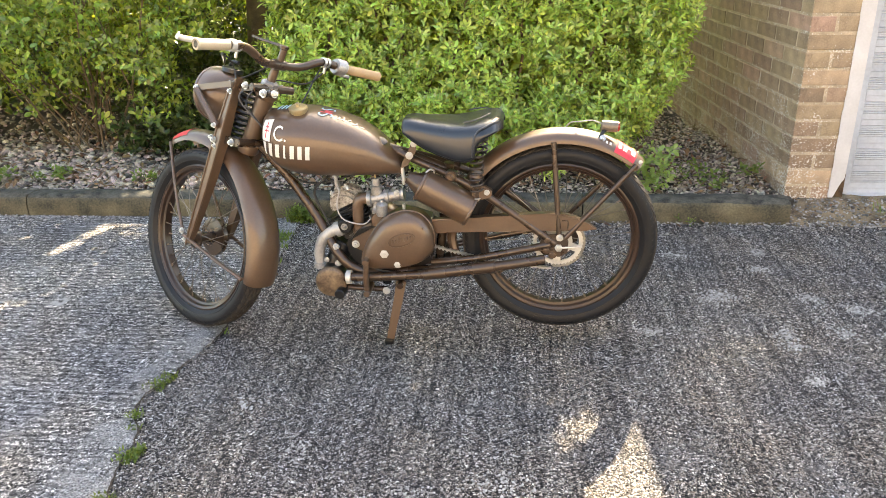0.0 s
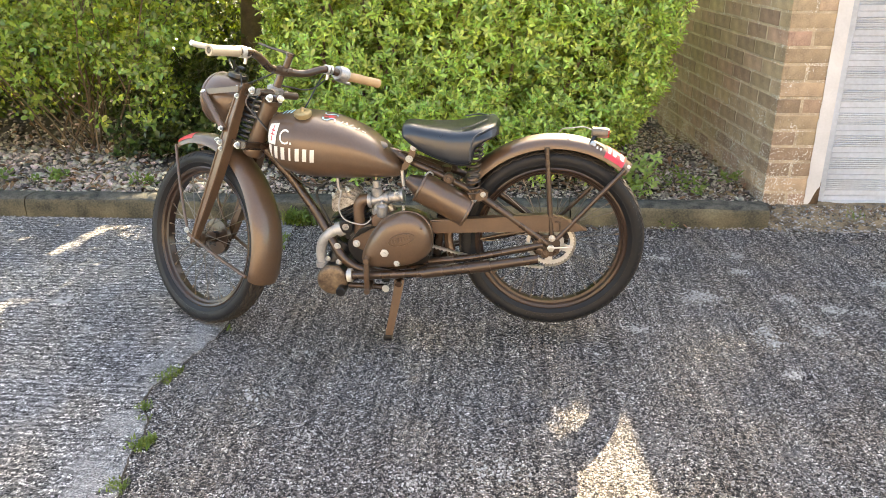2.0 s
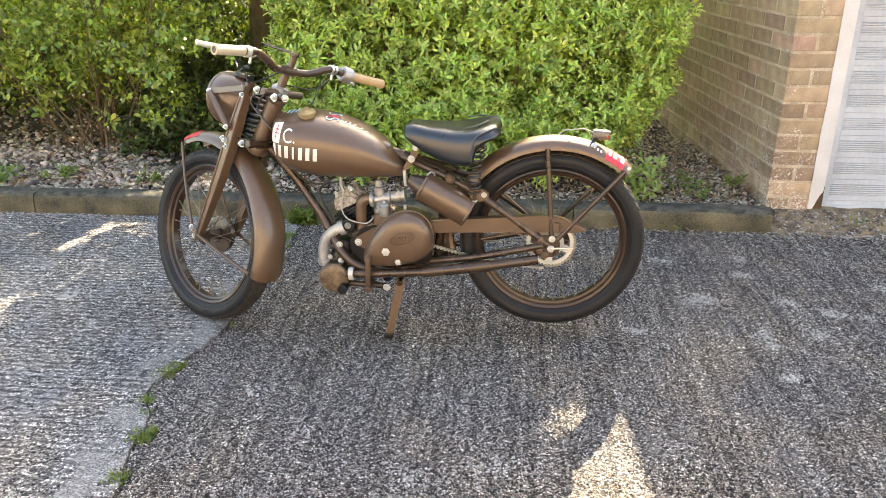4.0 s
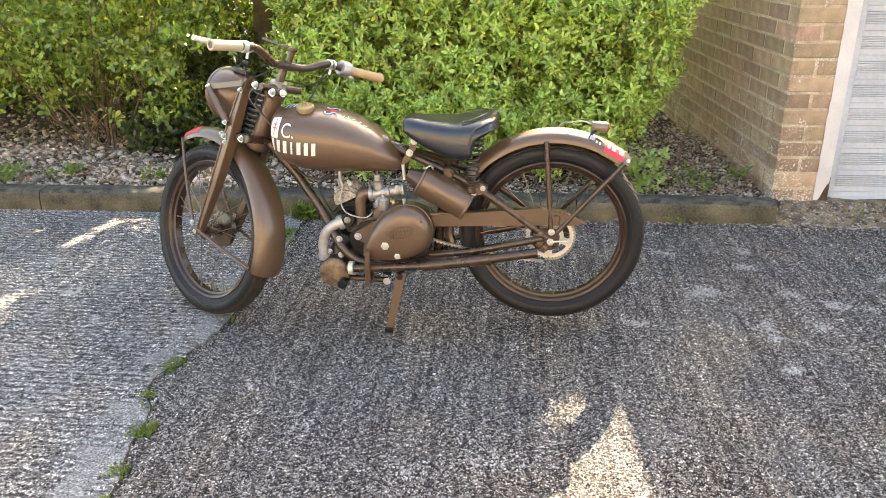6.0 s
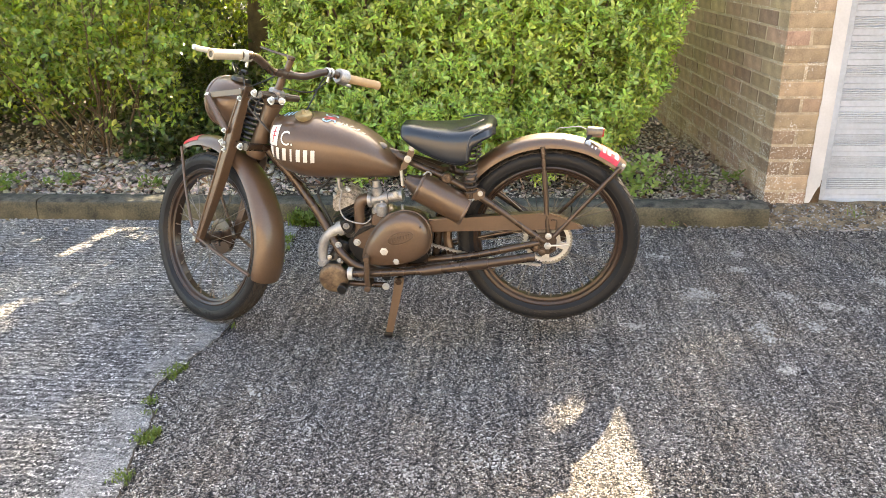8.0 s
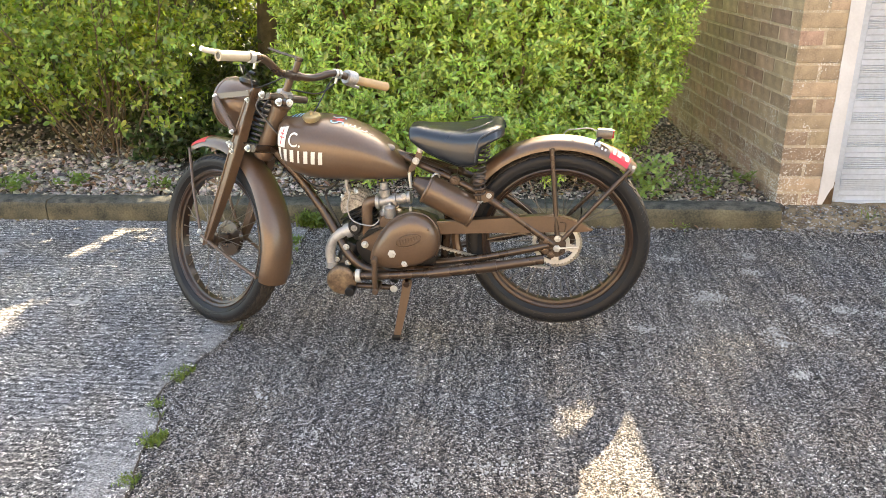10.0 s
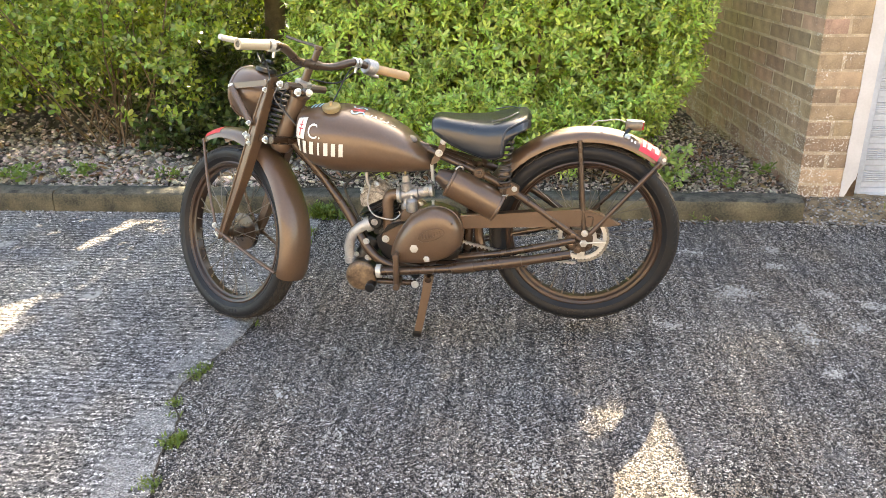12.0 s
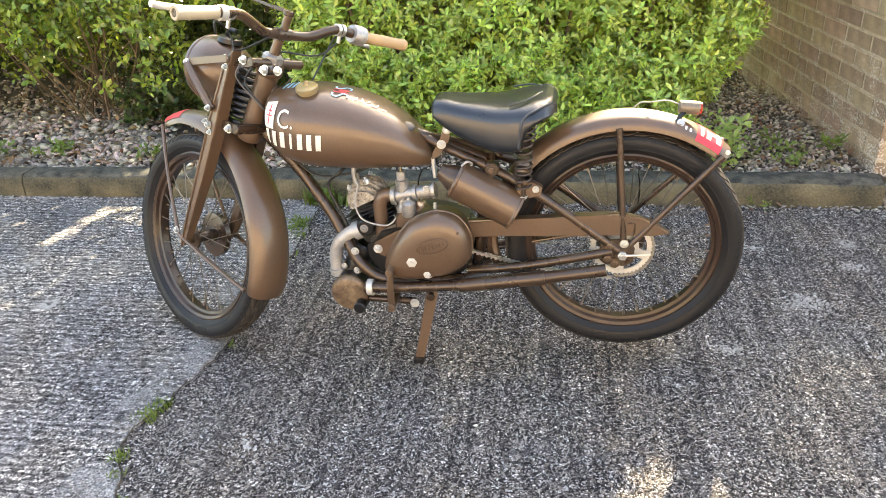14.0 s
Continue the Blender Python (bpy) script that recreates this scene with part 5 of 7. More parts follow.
def fan(bm, c, r_in, r_out, half, a0, a1, steps, narrow=0.0, flare=0.0):
    """A domed mudguard round an axle, from angle a0 to a1 (degrees from the tail, upwards)."""
    shape = [(-1.0, 0.0), (-0.98, 0.30), (-0.86, 0.62), (-0.62, 0.86), (-0.32, 0.97), (0, 1.0), (0.32, 0.97), (0.62, 0.86), (0.86, 0.62), (0.98, 0.30), (1.0, 0.0)]
    outer = [(half * y, r_in + (r_out - r_in) * h) for y, h in shape]
    inner = [((half - 0.003) * y, r_in + (r_out - r_in - 0.003) * h) for y, h in shape][::-1]
    prof = outer + inner
    rings = []
    for k in range(steps + 1):
        t = k / steps
        a = radians(a0 + (a1 - a0) * t)
        end = min(1.0, min(t, 1 - t) * steps / 2.5)
        pinch = 0.90 + 0.10 * math.sqrt(max(0.0, 1 - (1 - end) ** 2))
        pinch *= 1 - narrow * min(1.0, max(0.0, (math.degrees(a) - 20) / 40))
        f = flare_at(math.degrees(a), flare)
        rings.append([bm.verts.new(c + Vector((math.cos(a) * (r + f), y * pinch, math.sin(a) * (r + f)))) for y, r in prof])
    m = len(prof)
    for a, b in zip(rings, rings[1:]):
        for i in range(m):
            bm.faces.new((a[i], a[(i + 1) % m], b[(i + 1) % m], b[i]))
    bm.faces.new(rings[0])
    bm.faces.new(rings[-1][::-1])
    return bm


def guard_patch(c, r_in, r_out, half, a0, a1, s0, s1, lift=0.0012, n=10, flare=0.0):
    """A thin painted patch on a mudguard's dome; s runs across it from near (-1) to off side (1)."""
    bm = bmesh.new()
    grid = []
    for i in range(n + 1):
        a = radians(a0 + (a1 - a0) * i / n)
        row = []
        for j in range(n + 1):
            s = s0 + (s1 - s0) * j / n
            th = s * math.pi / 2
            y, h = half * math.sin(th), math.cos(th) ** 0.8 if math.cos(th) > 0 else 0
            r = r_in + (r_out - r_in) * h + lift + flare_at(math.degrees(a), flare)
            row.append(bm.verts.new(c + Vector((math.cos(a) * r, y * (1 + lift / half), math.sin(a) * r))))
        grid.append(row)
    for i in range(n):
        for j in range(n):
            bm.faces.new((grid[i][j], grid[i + 1][j], grid[i + 1][j + 1], grid[i][j + 1]))
    return bm


# ---- wheels and guards
HUB = AXLE + Vector((-0.004, 0, 0.006))
rear = build_wheel("rear_wheel", HUB, None, 0.100)
front = build_wheel("front_wheel", FRONT, FORK, 0.086)

SHAPE_R = (AXLE, 0.330, 0.366, 0.056)
rg = part("rear_mudguard", fan(bmesh.new(), *SHAPE_R, 48, 170, 48), M_PAINT, BIKE, "domed brown rear mudguard with red and white tail marking")
part("red_panel", guard_patch(*SHAPE_R, 52.5, 64.0, -0.86, 0.86), M_RED, rg, "red painted tail panel")
for a0, a1, s0, s1 in ((53.5, 55.7, -0.52, -0.16), (55.7, 58.1, -0.30, -0.16), (58.1, 60.1, -0.56, -0.16), (61.3, 62.7, -0.56, -0.10), (53.5, 55.1, -0.02, 0.5)):
    part("white_mark", guard_patch(*SHAPE_R, a0, a1, s0, s1, 0.0022, 3), M_WPAINT, rg)
for a0, s0 in ((66.5, -0.62), (68.4, -0.60)):
    part("white_letter_bar", guard_patch(*SHAPE_R, a0, a0 + 0.9, s0, s0 + 0.16, 0.0016, 3), M_WPAINT, rg)
part("mudguard_rivet", hexbolt((-0.055, -0.040, 0.692), (0, -0.7, 0.7), 0.004, 0.004), M_ZINC, rg)
for s in (-1, 1):
    part("guard_stay", tube([(-0.030, s * 0.060, 0.684), (-0.018, s * 0.072, 0.55), (-0.004, s * 0.088, 0.395)], 0.0085, 10), M_PAINT_FRAME, rg)
    part("guard_stay", tube([(0.220, s * 0.060, 0.617), (0.121, s * 0.074, 0.506), (0.014, s * 0.090, 0.385)], 0.0080, 10), M_PAINT_FRAME, rg)
    part("stay_bolt", hexbolt((-0.002, s * 0.096, 0.390), (0, s, 0), 0.0085, 0.009), M_ZINC, rg)
    part("stay_bolt", hexbolt((0.231, s * 0.050, 0.623), (0.2, s, 0.3), 0.0045, 0.005), M_LEVER, rg)
# tail lamp on a bracket
tl = part("tail_lamp", rod((0.112, 0.0, 0.722), (0.162, 0.0, 0.719), 0.0165, segs=20), M_LAMP, BIKE, "small dull metal tail lamp with red lens on bracket")
part("lens", rod((0.160, 0.0, 0.7191), (0.167, 0.0, 0.7187), 0.0140, segs=16), M_LENS, tl, "dark red lens")
part("bracket", tube([(0.130, -0.006, 0.714), (0.118, -0.014, 0.706), (0.108, -0.028, 0.692)], 0.006, 8), M_BLACK, tl)
part("bracket_bolt", hexbolt((0.116, -0.034, 0.692), (0.1, -0.8, 0.5), 0.007, 0.008), M_ZINC, tl)
part("wire", tube([(0.114, 0.0, 0.728), (0.085, 0.0, 0.738), (0.045, 0.0, 0.734), (0.02, 0.02, 0.726), (0.0, 0.03, 0.700)], 0.0018, 6), M_WIRE, tl, "pale grey wire")

SHAPE_F = (FRONT, 0.306, 0.346, 0.062)
fg = part("front_mudguard", fan(bmesh.new(), *SHAPE_F, -20, 114, 52, 0.20, 0.032), M_PAINT, BIKE, "domed brown front mudguard with red tip", m=FORK)
part("red_panel", guard_patch(FRONT, 0.306, 0.346, 0.0495, 98.5, 112.3, -0.80, 0.80, 0.0014, 10, 0.032), M_RED, fg, "red painted tip")
for s in (-1, 1):
    part("guard_stay", tube([(-1.372, s * 0.054, 0.632), (-1.312, s * 0.072, 0.48), (-1.243, s * 0.086, 0.335)], 0.0055, 8), M_PAINT, fg)
    part("guard_stay", tube([(-0.938, s * 0.072, 0.222), (-1.08, s * 0.080, 0.268), (-1.240, s * 0.086, 0.326)], 0.0062, 8), M_PAINT, fg)
    part("stay_bolt", hexbolt((-1.242, s * 0.090, 0.340), (0, s, 0), 0.008, 0.008), M_ZINC, fg)

# ---- frame
fr = part("frame", tube([tuple(HEAD + Vector((0.046, 0, 0.099))), tuple(HEAD), tuple(HEAD - Vector((0.048, 0, 0.103)))], 0.029, 18, curved=False), M_PAINT, BIKE, "dark brown brazed tubular frame")
part("head_lug", lathe(HEAD + Vector((0.040, 0, 0.086)), (0.42, 0, 0.907), [(-0.02, 0), (-0.02, 0.031), (-0.012, 0.036), (0.012, 0.036), (0.018, 0.032), (0.018, 0)], 20), M_PAINT, fr)
part("head_lug", lathe(HEAD - Vector((0.042, 0, 0.09)), (0.42, 0, 0.907), [(-0.02, 0), (-0.02, 0.031), (-0.012, 0.036), (0.012, 0.036), (0.018, 0.032), (0.018, 0)], 20), M_PAINT, fr)
part("top_tube", tube([(-0.945, 0, 0.765), (-0.75, 0, 0.70), (-0.54, 0, 0.645), (-0.36, 0, 0.578)], 0.0155, 12), M_PAINT_FRAME, fr)
part("down_tube", tube([(-0.985, 0, 0.665), (-0.883, 0, 0.536), (-0.831, -0.02, 0.472), (-0.791, -0.035, 0.416), (-0.752, -0.058, 0.357), (-0.712, -0.085, 0.303), (-0.661, -0.092, 0.262), (-0.59, -0.092, 0.249), (-0.519, -0.090, 0.256), (-0.42, -0.085, 0.262), (-0.36, -0.070, 0.268)], 0.0160, 12, 5), M_PAINT_FRAME, fr)
part("cradle_tube", tube([(-0.665, 0.02, 0.215), (-0.60, 0.04, 0.212), (-0.42, 0.06, 0.235), (-0.36, 0.06, 0.255)], 0.014, 12), M_PAINT_FRAME, fr)
part("seat_tube", tube([(-0.355, 0, 0.60), (-0.375, 0, 0.43), (-0.395, 0, 0.25)], 0.016, 12), M_PAINT_FRAME, fr)
for s in (-1, 1):
    part("seat_stay", tube([(-0.515, s * 0.012, 0.636), (-0.43, s * 0.040, 0.606), (-0.345, s * 0.056, 0.574), (-0.225, s * 0.074, 0.512), (-0.015, s * 0.084, 0.365)], 0.0125, 12), M_PAINT_FRAME, fr)
    part("chain_stay", tube([(-0.41, s * 0.066, 0.280), (-0.30, s * 0.08, 0.300), (-0.22, s * 0.083, 0.316), (-0.03, s * 0.086, 0.362)], 0.0125, 12), M_PAINT_FRAME, fr)
    part("axle_plate", plate([(-0.062, 0.375), (-0.035, 0.398), (0.012, 0.398), (0.026, 0.375), (0.024, 0.335), (0.0, 0.322), (-0.05, 0.328), (-0.068, 0.345)], s * 0.083, s * 0.090, 0.0015), M_PAINT_FRAME, fr)
    for bx, bz in ((-0.038, 0.380), (-0.042, 0.345), (-0.022, 0.330)):
        part("plate_bolt", hexbolt((bx, s * 0.090, bz), (0, s, 0), 0.0095, 0.007), M_PAINT, fr)
    part("stay_clamp", rod((-0.343, s * 0.046, 0.576), (-0.343, s * 0.074, 0.576), 0.019), M_PAINT_FRAME, fr)
    part("clamp_bolt", hexbolt((-0.343, s * 0.074, 0.576), (0, s, 0), 0.010, 0.009), M_PAINT, fr)
    part("adjuster", tube([(-0.002, s * 0.095, 0.355), (0.03, s * 0.095, 0.358), (0.066, s * 0.092, 0.36)], 0.0035, 8), M_ZINC, fr)
part("saddle_bracket", plate([(-0.462, 0.690), (-0.448, 0.684), (-0.452, 0.650), (-0.478, 0.606), (-0.500, 0.596), (-0.496, 0.616), (-0.474, 0.652)], -0.062, -0.056, 0.001), M_PAINT, fr)
part("bracket_bolt", hexbolt((-0.457, -0.062, 0.676), (0, -1, 0), 0.008, 0.009), M_LEVER, fr)
part("bracket_bolt", hexbolt((-0.472, -0.062, 0.638), (0, -1, 0), 0.009, 0.009), M_LEVER, fr)
part("rear_engine_plate", tube([(-0.345, -0.01, 0.40), (-0.35, -0.015, 0.345), (-0.335, -0.02, 0.29), (-0.315, -0.02, 0.27)], 0.016, 8), M_PAINT, fr)

# ---- girder fork
for s in (-1, 1):
    def ring(x, z, w, yc, t):
        a = math.atan2(0.52, 0.235)
        d = Vector((math.sin(a), 0, 0.42)).normalized()
        return [Vector((x, s * yc, z)) + d * u + Vector((0, s * v, 0)) for u, v in ((-w, -t), (-w * 0.9, t * 0.9), (-w * 0.7, t), (w * 0.7, t), (w * 0.9, t * 0.9), (w, -t))]
    secs = [ring(-0.996, 0.850, 0.018, 0.066, 0.012), ring(-1.009, 0.815, 0.020, 0.067, 0.013), ring(-1.056, 0.690, 0.028, 0.070, 0.016), ring(-1.072, 0.640, 0.031, 0.072, 0.016), ring(-1.118, 0.520, 0.030, 0.075, 0.015), ring(-1.174, 0.390, 0.023, 0.078, 0.012), ring(-1.202, 0.330, 0.018, 0.078, 0.010), ring(-1.216, 0.298, 0.013, 0.078, 0.008)]
    blade = part("fork_blade", loft(secs), M_PAINT, BIKE, "pressed tapering brown fork blade", smooth=False, m=FORK)
    for e in (1, 4):
        part("pressed_edge", sweep(bmesh.new(), smooth_line([r[2 if e == 1 else 3] for r in secs], 3), 0.0042, 7), M_PAINT, blade)
    part("pinch_bolt", hexbolt((-1.004, s * 0.086, 0.838), (0, s, 0), 0.0075, 0.009), M_ZINC, blade)
    part("pinch_bolt", hexbolt((-1.002, s * 0.086, 0.816), (0, s, 0), 0.0068, 0.009), M_ZINC, blade)
    part("link_bolt", hexbolt((-1.078, s * 0.088, 0.660), (0, s, 0), 0.0085, 0.010), M_ZINC, blade)
    part("link_bolt", hexbolt((-1.090, s * 0.088, 0.668), (0, s, 0), 0.0065, 0.010), M_ZINC, blade)
    part("blade_bolt", hexbolt((-1.074, s * 0.088, 0.640), (0, s, 0), 0.006, 0.008), M_ZINC, blade)
    lk = part("fork_link", plate([(-1.018, 0.842), (-0.915, 0.842), (-0.905, 0.832), (-0.915, 0.820), (-1.018, 0.818)], s * 0.058, s * 0.068, 0.002), M_PAINT_FRAME, BIKE, m=FORK)
    part("link_nut", hexbolt((-0.947, s * 0.070, 0.836), (0, s, 0), 0.0092, 0.011), M_ZINC, lk)
    lk = part("fork_link", plate([(-1.096, 0.680), (-0.990, 0.670), (-0.968, 0.657), (-0.988, 0.643), (-1.096, 0.654)], s * 0.062, s * 0.072, 0.002), M_PAINT_FRAME, BIKE, m=FORK)
    part("link_nut", hexbolt((-1.002, s * 0.076, 0.656), (0, s, 0), 0.0092, 0.011), M_ZINC, lk)
part("fork_spindle", rod((-0.915, -0.075, 0.832), (-0.915, 0.09, 0.832), 0.013), M_PAINT_FRAME, BIKE, m=FORK)
part("fork_spindle", rod((-0.975, -0.078, 0.657), (-0.975, 0.09, 0.657), 0.014), M_PAINT_FRAME, BIKE, m=FORK)
part("fork_crossbar", rod((-1.076, -0.072, 0.655), (-1.076, 0.072, 0.655), 0.012), M_PAINT_FRAME, BIKE, m=FORK)
part("fork_spring", coil((-0.990, 0, 0.826), (-1.066, 0, 0.668), 0.035, 0.0058, 9.5, bulge=0.25), M_BLACK, BIKE, "black barrel fork spring", m=FORK)

# ---- headlamp with its bracket
hl = part("headlamp", lathe((-1.198, 0, 0.808), (1, 0, -0.06), [(0.008, 0), (0.008, 0.079), (0.003, 0.087), (0.008, 0.0915), (0.017, 0.0915), (0.020, 0.089), (0.045, 0.089), (0.08, 0.083), (0.108, 0.070), (0.131, 0.050), (0.145, 0.026), (0.150, 0)], 40), M_PAINT, BIKE, "brown bowl headlamp on strap bracket", m=FORK)
for s in (-1, 1):
    part("bracket_arm", plate([(-1.168, 0.830), (-0.980, 0.847), (-0.978, 0.829), (-1.166, 0.811)], s * 0.096, s * 0.101, 0.001), M_PAINT, hl)
    part("bracket_strut", tube([(-1.157, s * 0.102, 0.818), (-1.113, s * 0.101, 0.770), (-1.058, s * 0.093, 0.703)], 0.011, 8), M_PAINT, hl)
    part("bracket_bolt", hexbolt((-1.156, s * 0.102, 0.821), (0, s, 0), 0.0075, 0.009), M_ZINC, hl)
    part("bracket_bolt", hexbolt((-1.057, s * 0.103, 0.706), (0, s, 0), 0.0068, 0.009), M_ZINC, hl)
part("switch_panel", lathe((-1.108, 0, 0.880), (0.25, 0, 1), [(0, 0), (0, 0.036), (0.012, 0.034), (0.016, 0.026), (0.016, 0)], 20), M_BLACK, hl)
part("switch_knob", tube([(-1.123, 0, 0.900), (-1.103, 0, 0.914), (-1.078, 0, 0.908)], 0.006, 8), M_BLACK, hl)

# ---- handlebar
BAR = [(-0.878, 0.0, 0.906), (-0.872, 0.060, 0.905), (-0.862, 0.092, 0.911), (-0.849, 0.132, 0.926), (-0.840, 0.165, 0.929), (-0.825, 0.232, 0.916), (-0.790, 0.352, 0.904)]
BAR_NEAR = [(-0.872, -0.060, 0.907), (-0.862, -0.092, 0.917), (-0.849, -0.132, 0.934), (-0.841, -0.165, 0.942), (-0.823, -0.232, 0.939), (-0.798, -0.352, 0.927)]
bar_line = BAR_NEAR[::-1] + BAR
hb = part("handlebar", tube(bar_line, 0.0127, 14, 5), M_PAINT_FRAME, BIKE, "dark brown swept handlebar with rubber grips", m=FORK)
for s in (-1, 1):
    a, b = (Vector((-0.823, -0.232, 0.939)), Vector((-0.797, -0.355, 0.9268))) if s < 0 else (Vector((-0.825, 0.232, 0.916)), Vector((-0.789, 0.355, 0.9037)))
    d = (b - a).normalized()
    gl = (b - a).length
    prof = [(0, 0.0125), (0, 0.0160), (0.004, 0.0166)]
    for k in range(14):
        q = 0.008 + (gl - 0.016) * k / 13
        prof += [(q, 0.0150), (q + 0.003, 0.0156)]
    prof += [(gl - 0.003, 0.0166), (gl, 0.0155), (gl, 0.010), (gl - 0.012, 0.008), (gl - 0.012, 0)]
    part("grip", lathe(a, d, prof, 20), M_GRIP_PALE if s < 0 else M_GRIP, hb, "pale cream rubber grip" if s < 0 else "tan rubber grip")
    for q in (0.182, 0.196) if s < 0 else (0.150, 0.165):
        pc = Vector((-0.8405, s * q, 0.9415 if s < 0 else 0.929))
        part("bar_clip", lathe(pc, (0.15, s, 0), [(-0.004, 0.0124), (-0.004, 0.0160), (0.004, 0.0160), (0.004, 0.0124)], 18, closed=True), M_ZINC, hb, "bright clip band")
    part("clip_screw", rod((-0.840, s * (0.189 if s < 0 else 0.157), 0.925 if s < 0 else 0.913), (-0.844, s * (0.189 if s < 0 else 0.157), 0.907 if s < 0 else 0.895), 0.005), M_ZINC, hb)
part("lever_clamp", lathe((-0.829, -0.214, 0.940), (0.2, -1, -0.05), [(-0.010, 0.0112), (-0.010, 0.018), (0.010, 0.018), (0.010, 0.0112)], 18, closed=True), M_LEVER, hb)
part("twist_grip_drum", lathe((-0.830, 0.212, 0.9205), (0.25, 1, -0.15), [(-0.018, 0.0130), (-0.018, 0.023), (-0.012, 0.026), (0.014, 0.026), (0.018, 0.022), (0.018, 0.0130)], 20, closed=True), M_ALU, hb, "grey alloy twist grip drum")
lv = [(-0.848, -0.208, 0.942), (-0.870, -0.24, 0.942), (-0.858, -0.30, 0.941), (-0.840, -0.365, 0.941), (-0.832, -0.388, 0.943)]
part("lever", sweep(bmesh.new(), smooth_line(lv, 5), [0.005 + 0.003 * min(1, i / 9) for i in range(21)], 10, flat=0.7), M_LEVER, hb, "cream clutch lever")
lv = [(-0.842, 0.195, 0.912), (-0.865, 0.22, 0.904), (-0.862, 0.25, 0.898), (-0.852, 0.28, 0.893)]
part("lever", sweep(bmesh.new(), smooth_line(lv, 5), 0.006, 10, flat=0.7), M_ALU, hb, "short alloy brake lever")
part("stem", rod((-0.924, 0, 0.832), (-0.889, 0, 0.906), 0.0140, 0.0130), M_PAINT, hb, "brown handlebar stem")
part("bar_clamp", lathe((-0.880, 0, 0.906), (0, 1, 0), [(-0.022, 0.0124), (-0.022, 0.0165), (0.022, 0.0165), (0.022, 0.0124)], 18, closed=True), M_PAINT_FRAME, hb)
part("damper_post", rod((-0.874, 0, 0.918), (-0.856, 0, 0.956), 0.0110), M_PAINT, hb)
part("damper_cap", rod((-0.858, 0, 0.952), (-0.855, 0, 0.964), 0.0145), M_PAINT_FRAME, hb)
part("stem_collar", lathe((-0.920, 0, 0.842), (0.36, 0, 0.93), [(-0.014, 0), (-0.014, 0.026), (-0.006, 0.028), (0.01, 0.028), (0.016, 0.020), (0.016, 0)], 6), M_ALU, hb, "bright stem nut")
part("damper_lever", sweep(bmesh.new(), smooth_line([(-0.846, 0, 0.958), (-0.88, 0, 0.966), (-0.95, 0, 0.980), (-1.010, 0, 0.994)], 5), 0.0046, 8, flat=0.8), M_PAINT_FRAME, hb, "dark brown flat lever over the stem")
part("head_clamp", rod((-0.905, -0.045, 0.812), (-0.845, -0.045, 0.818), 0.013), M_PAINT_FRAME, hb)
part("head_clamp_bolt", hexbolt((-0.843, -0.045, 0.815), (1, 0, 0.1), 0.009, 0.012), M_ZINC, hb)
part("head_clamp_bolt", hexbolt((-0.872, -0.060, 0.815), (0, -1, 0), 0.010, 0.012), M_ZINC, hb)

# ---- tank
TANK_PROFILE = [(-0.944, 0.742, 0.675, 0.034), (-0.938, 0.755, 0.645, 0.066), (-0.922, 0.766, 0.612, 0.098), (-0.89, 0.775, 0.585, 0.122), (-0.84, 0.780, 0.569, 0.135), (-0.78, 0.777, 0.562, 0.136), (-0.71, 0.762, 0.560, 0.130),
                (-0.65, 0.739, 0.561, 0.118), (-0.595, 0.707, 0.562, 0.100), (-0.55, 0.669, 0.563, 0.080), (-0.52, 0.636, 0.565, 0.060), (-0.500, 0.610, 0.567, 0.040), (-0.488, 0.590, 0.571, 0.020)]
TANK_X = [(x, (t + b) / 2, (t - b) / 2, w) for x, t, b, w in TANK_PROFILE]


def tank_at(x):
    """Middle height, top reach, bottom reach and half width of the tank at x."""
    if x <= TANK_X[0][0]:
        rows = TANK_X[0]
        return rows[1:]
    for a, b in zip(TANK_X, TANK_X[1:]):
        if a[0] <= x <= b[0]:
            t = (x - a[0]) / (b[0] - a[0])
            return [p + (q - p) * t for p, q in zip(a[1:], b[1:])]
    return TANK_X[-1][1:]


def tank_y(x, z):
    """The near side's y at a height."""
    zc, h, w = tank_at(x)
    q = min(1.0, abs(z - zc) / h)
    return -w * max(0.0, 1 - q ** 2.5) ** (1 / 2.2)


def tank_skin():
    xs = [TANK_X[0][0] + (TANK_X[-1][0] - TANK_X[0][0]) * k / 60 for k in range(61)]
    secs = []
    for x in xs:
        zc, h, w = tank_at(x)
        ring = []
        for k in range(48):
            a = 2 * math.pi * k / 48
            c, s = math.cos(a), math.sin(a)
            ring.append((x, math.copysign(abs(c) ** (2 / 2.2) * w, c), zc + math.copysign(abs(s) ** (2 / 2.5) * h, s)))
        secs.append(ring)
    return loft(secs)


tank = part("fuel_tank", tank_skin(), M_PAINT, BIKE, "rounded brown fuel tank with white stencilled markings")
sm = tank.modifiers.new("smooth", "SMOOTH")
sm.factor, sm.iterations = 0.5, 6


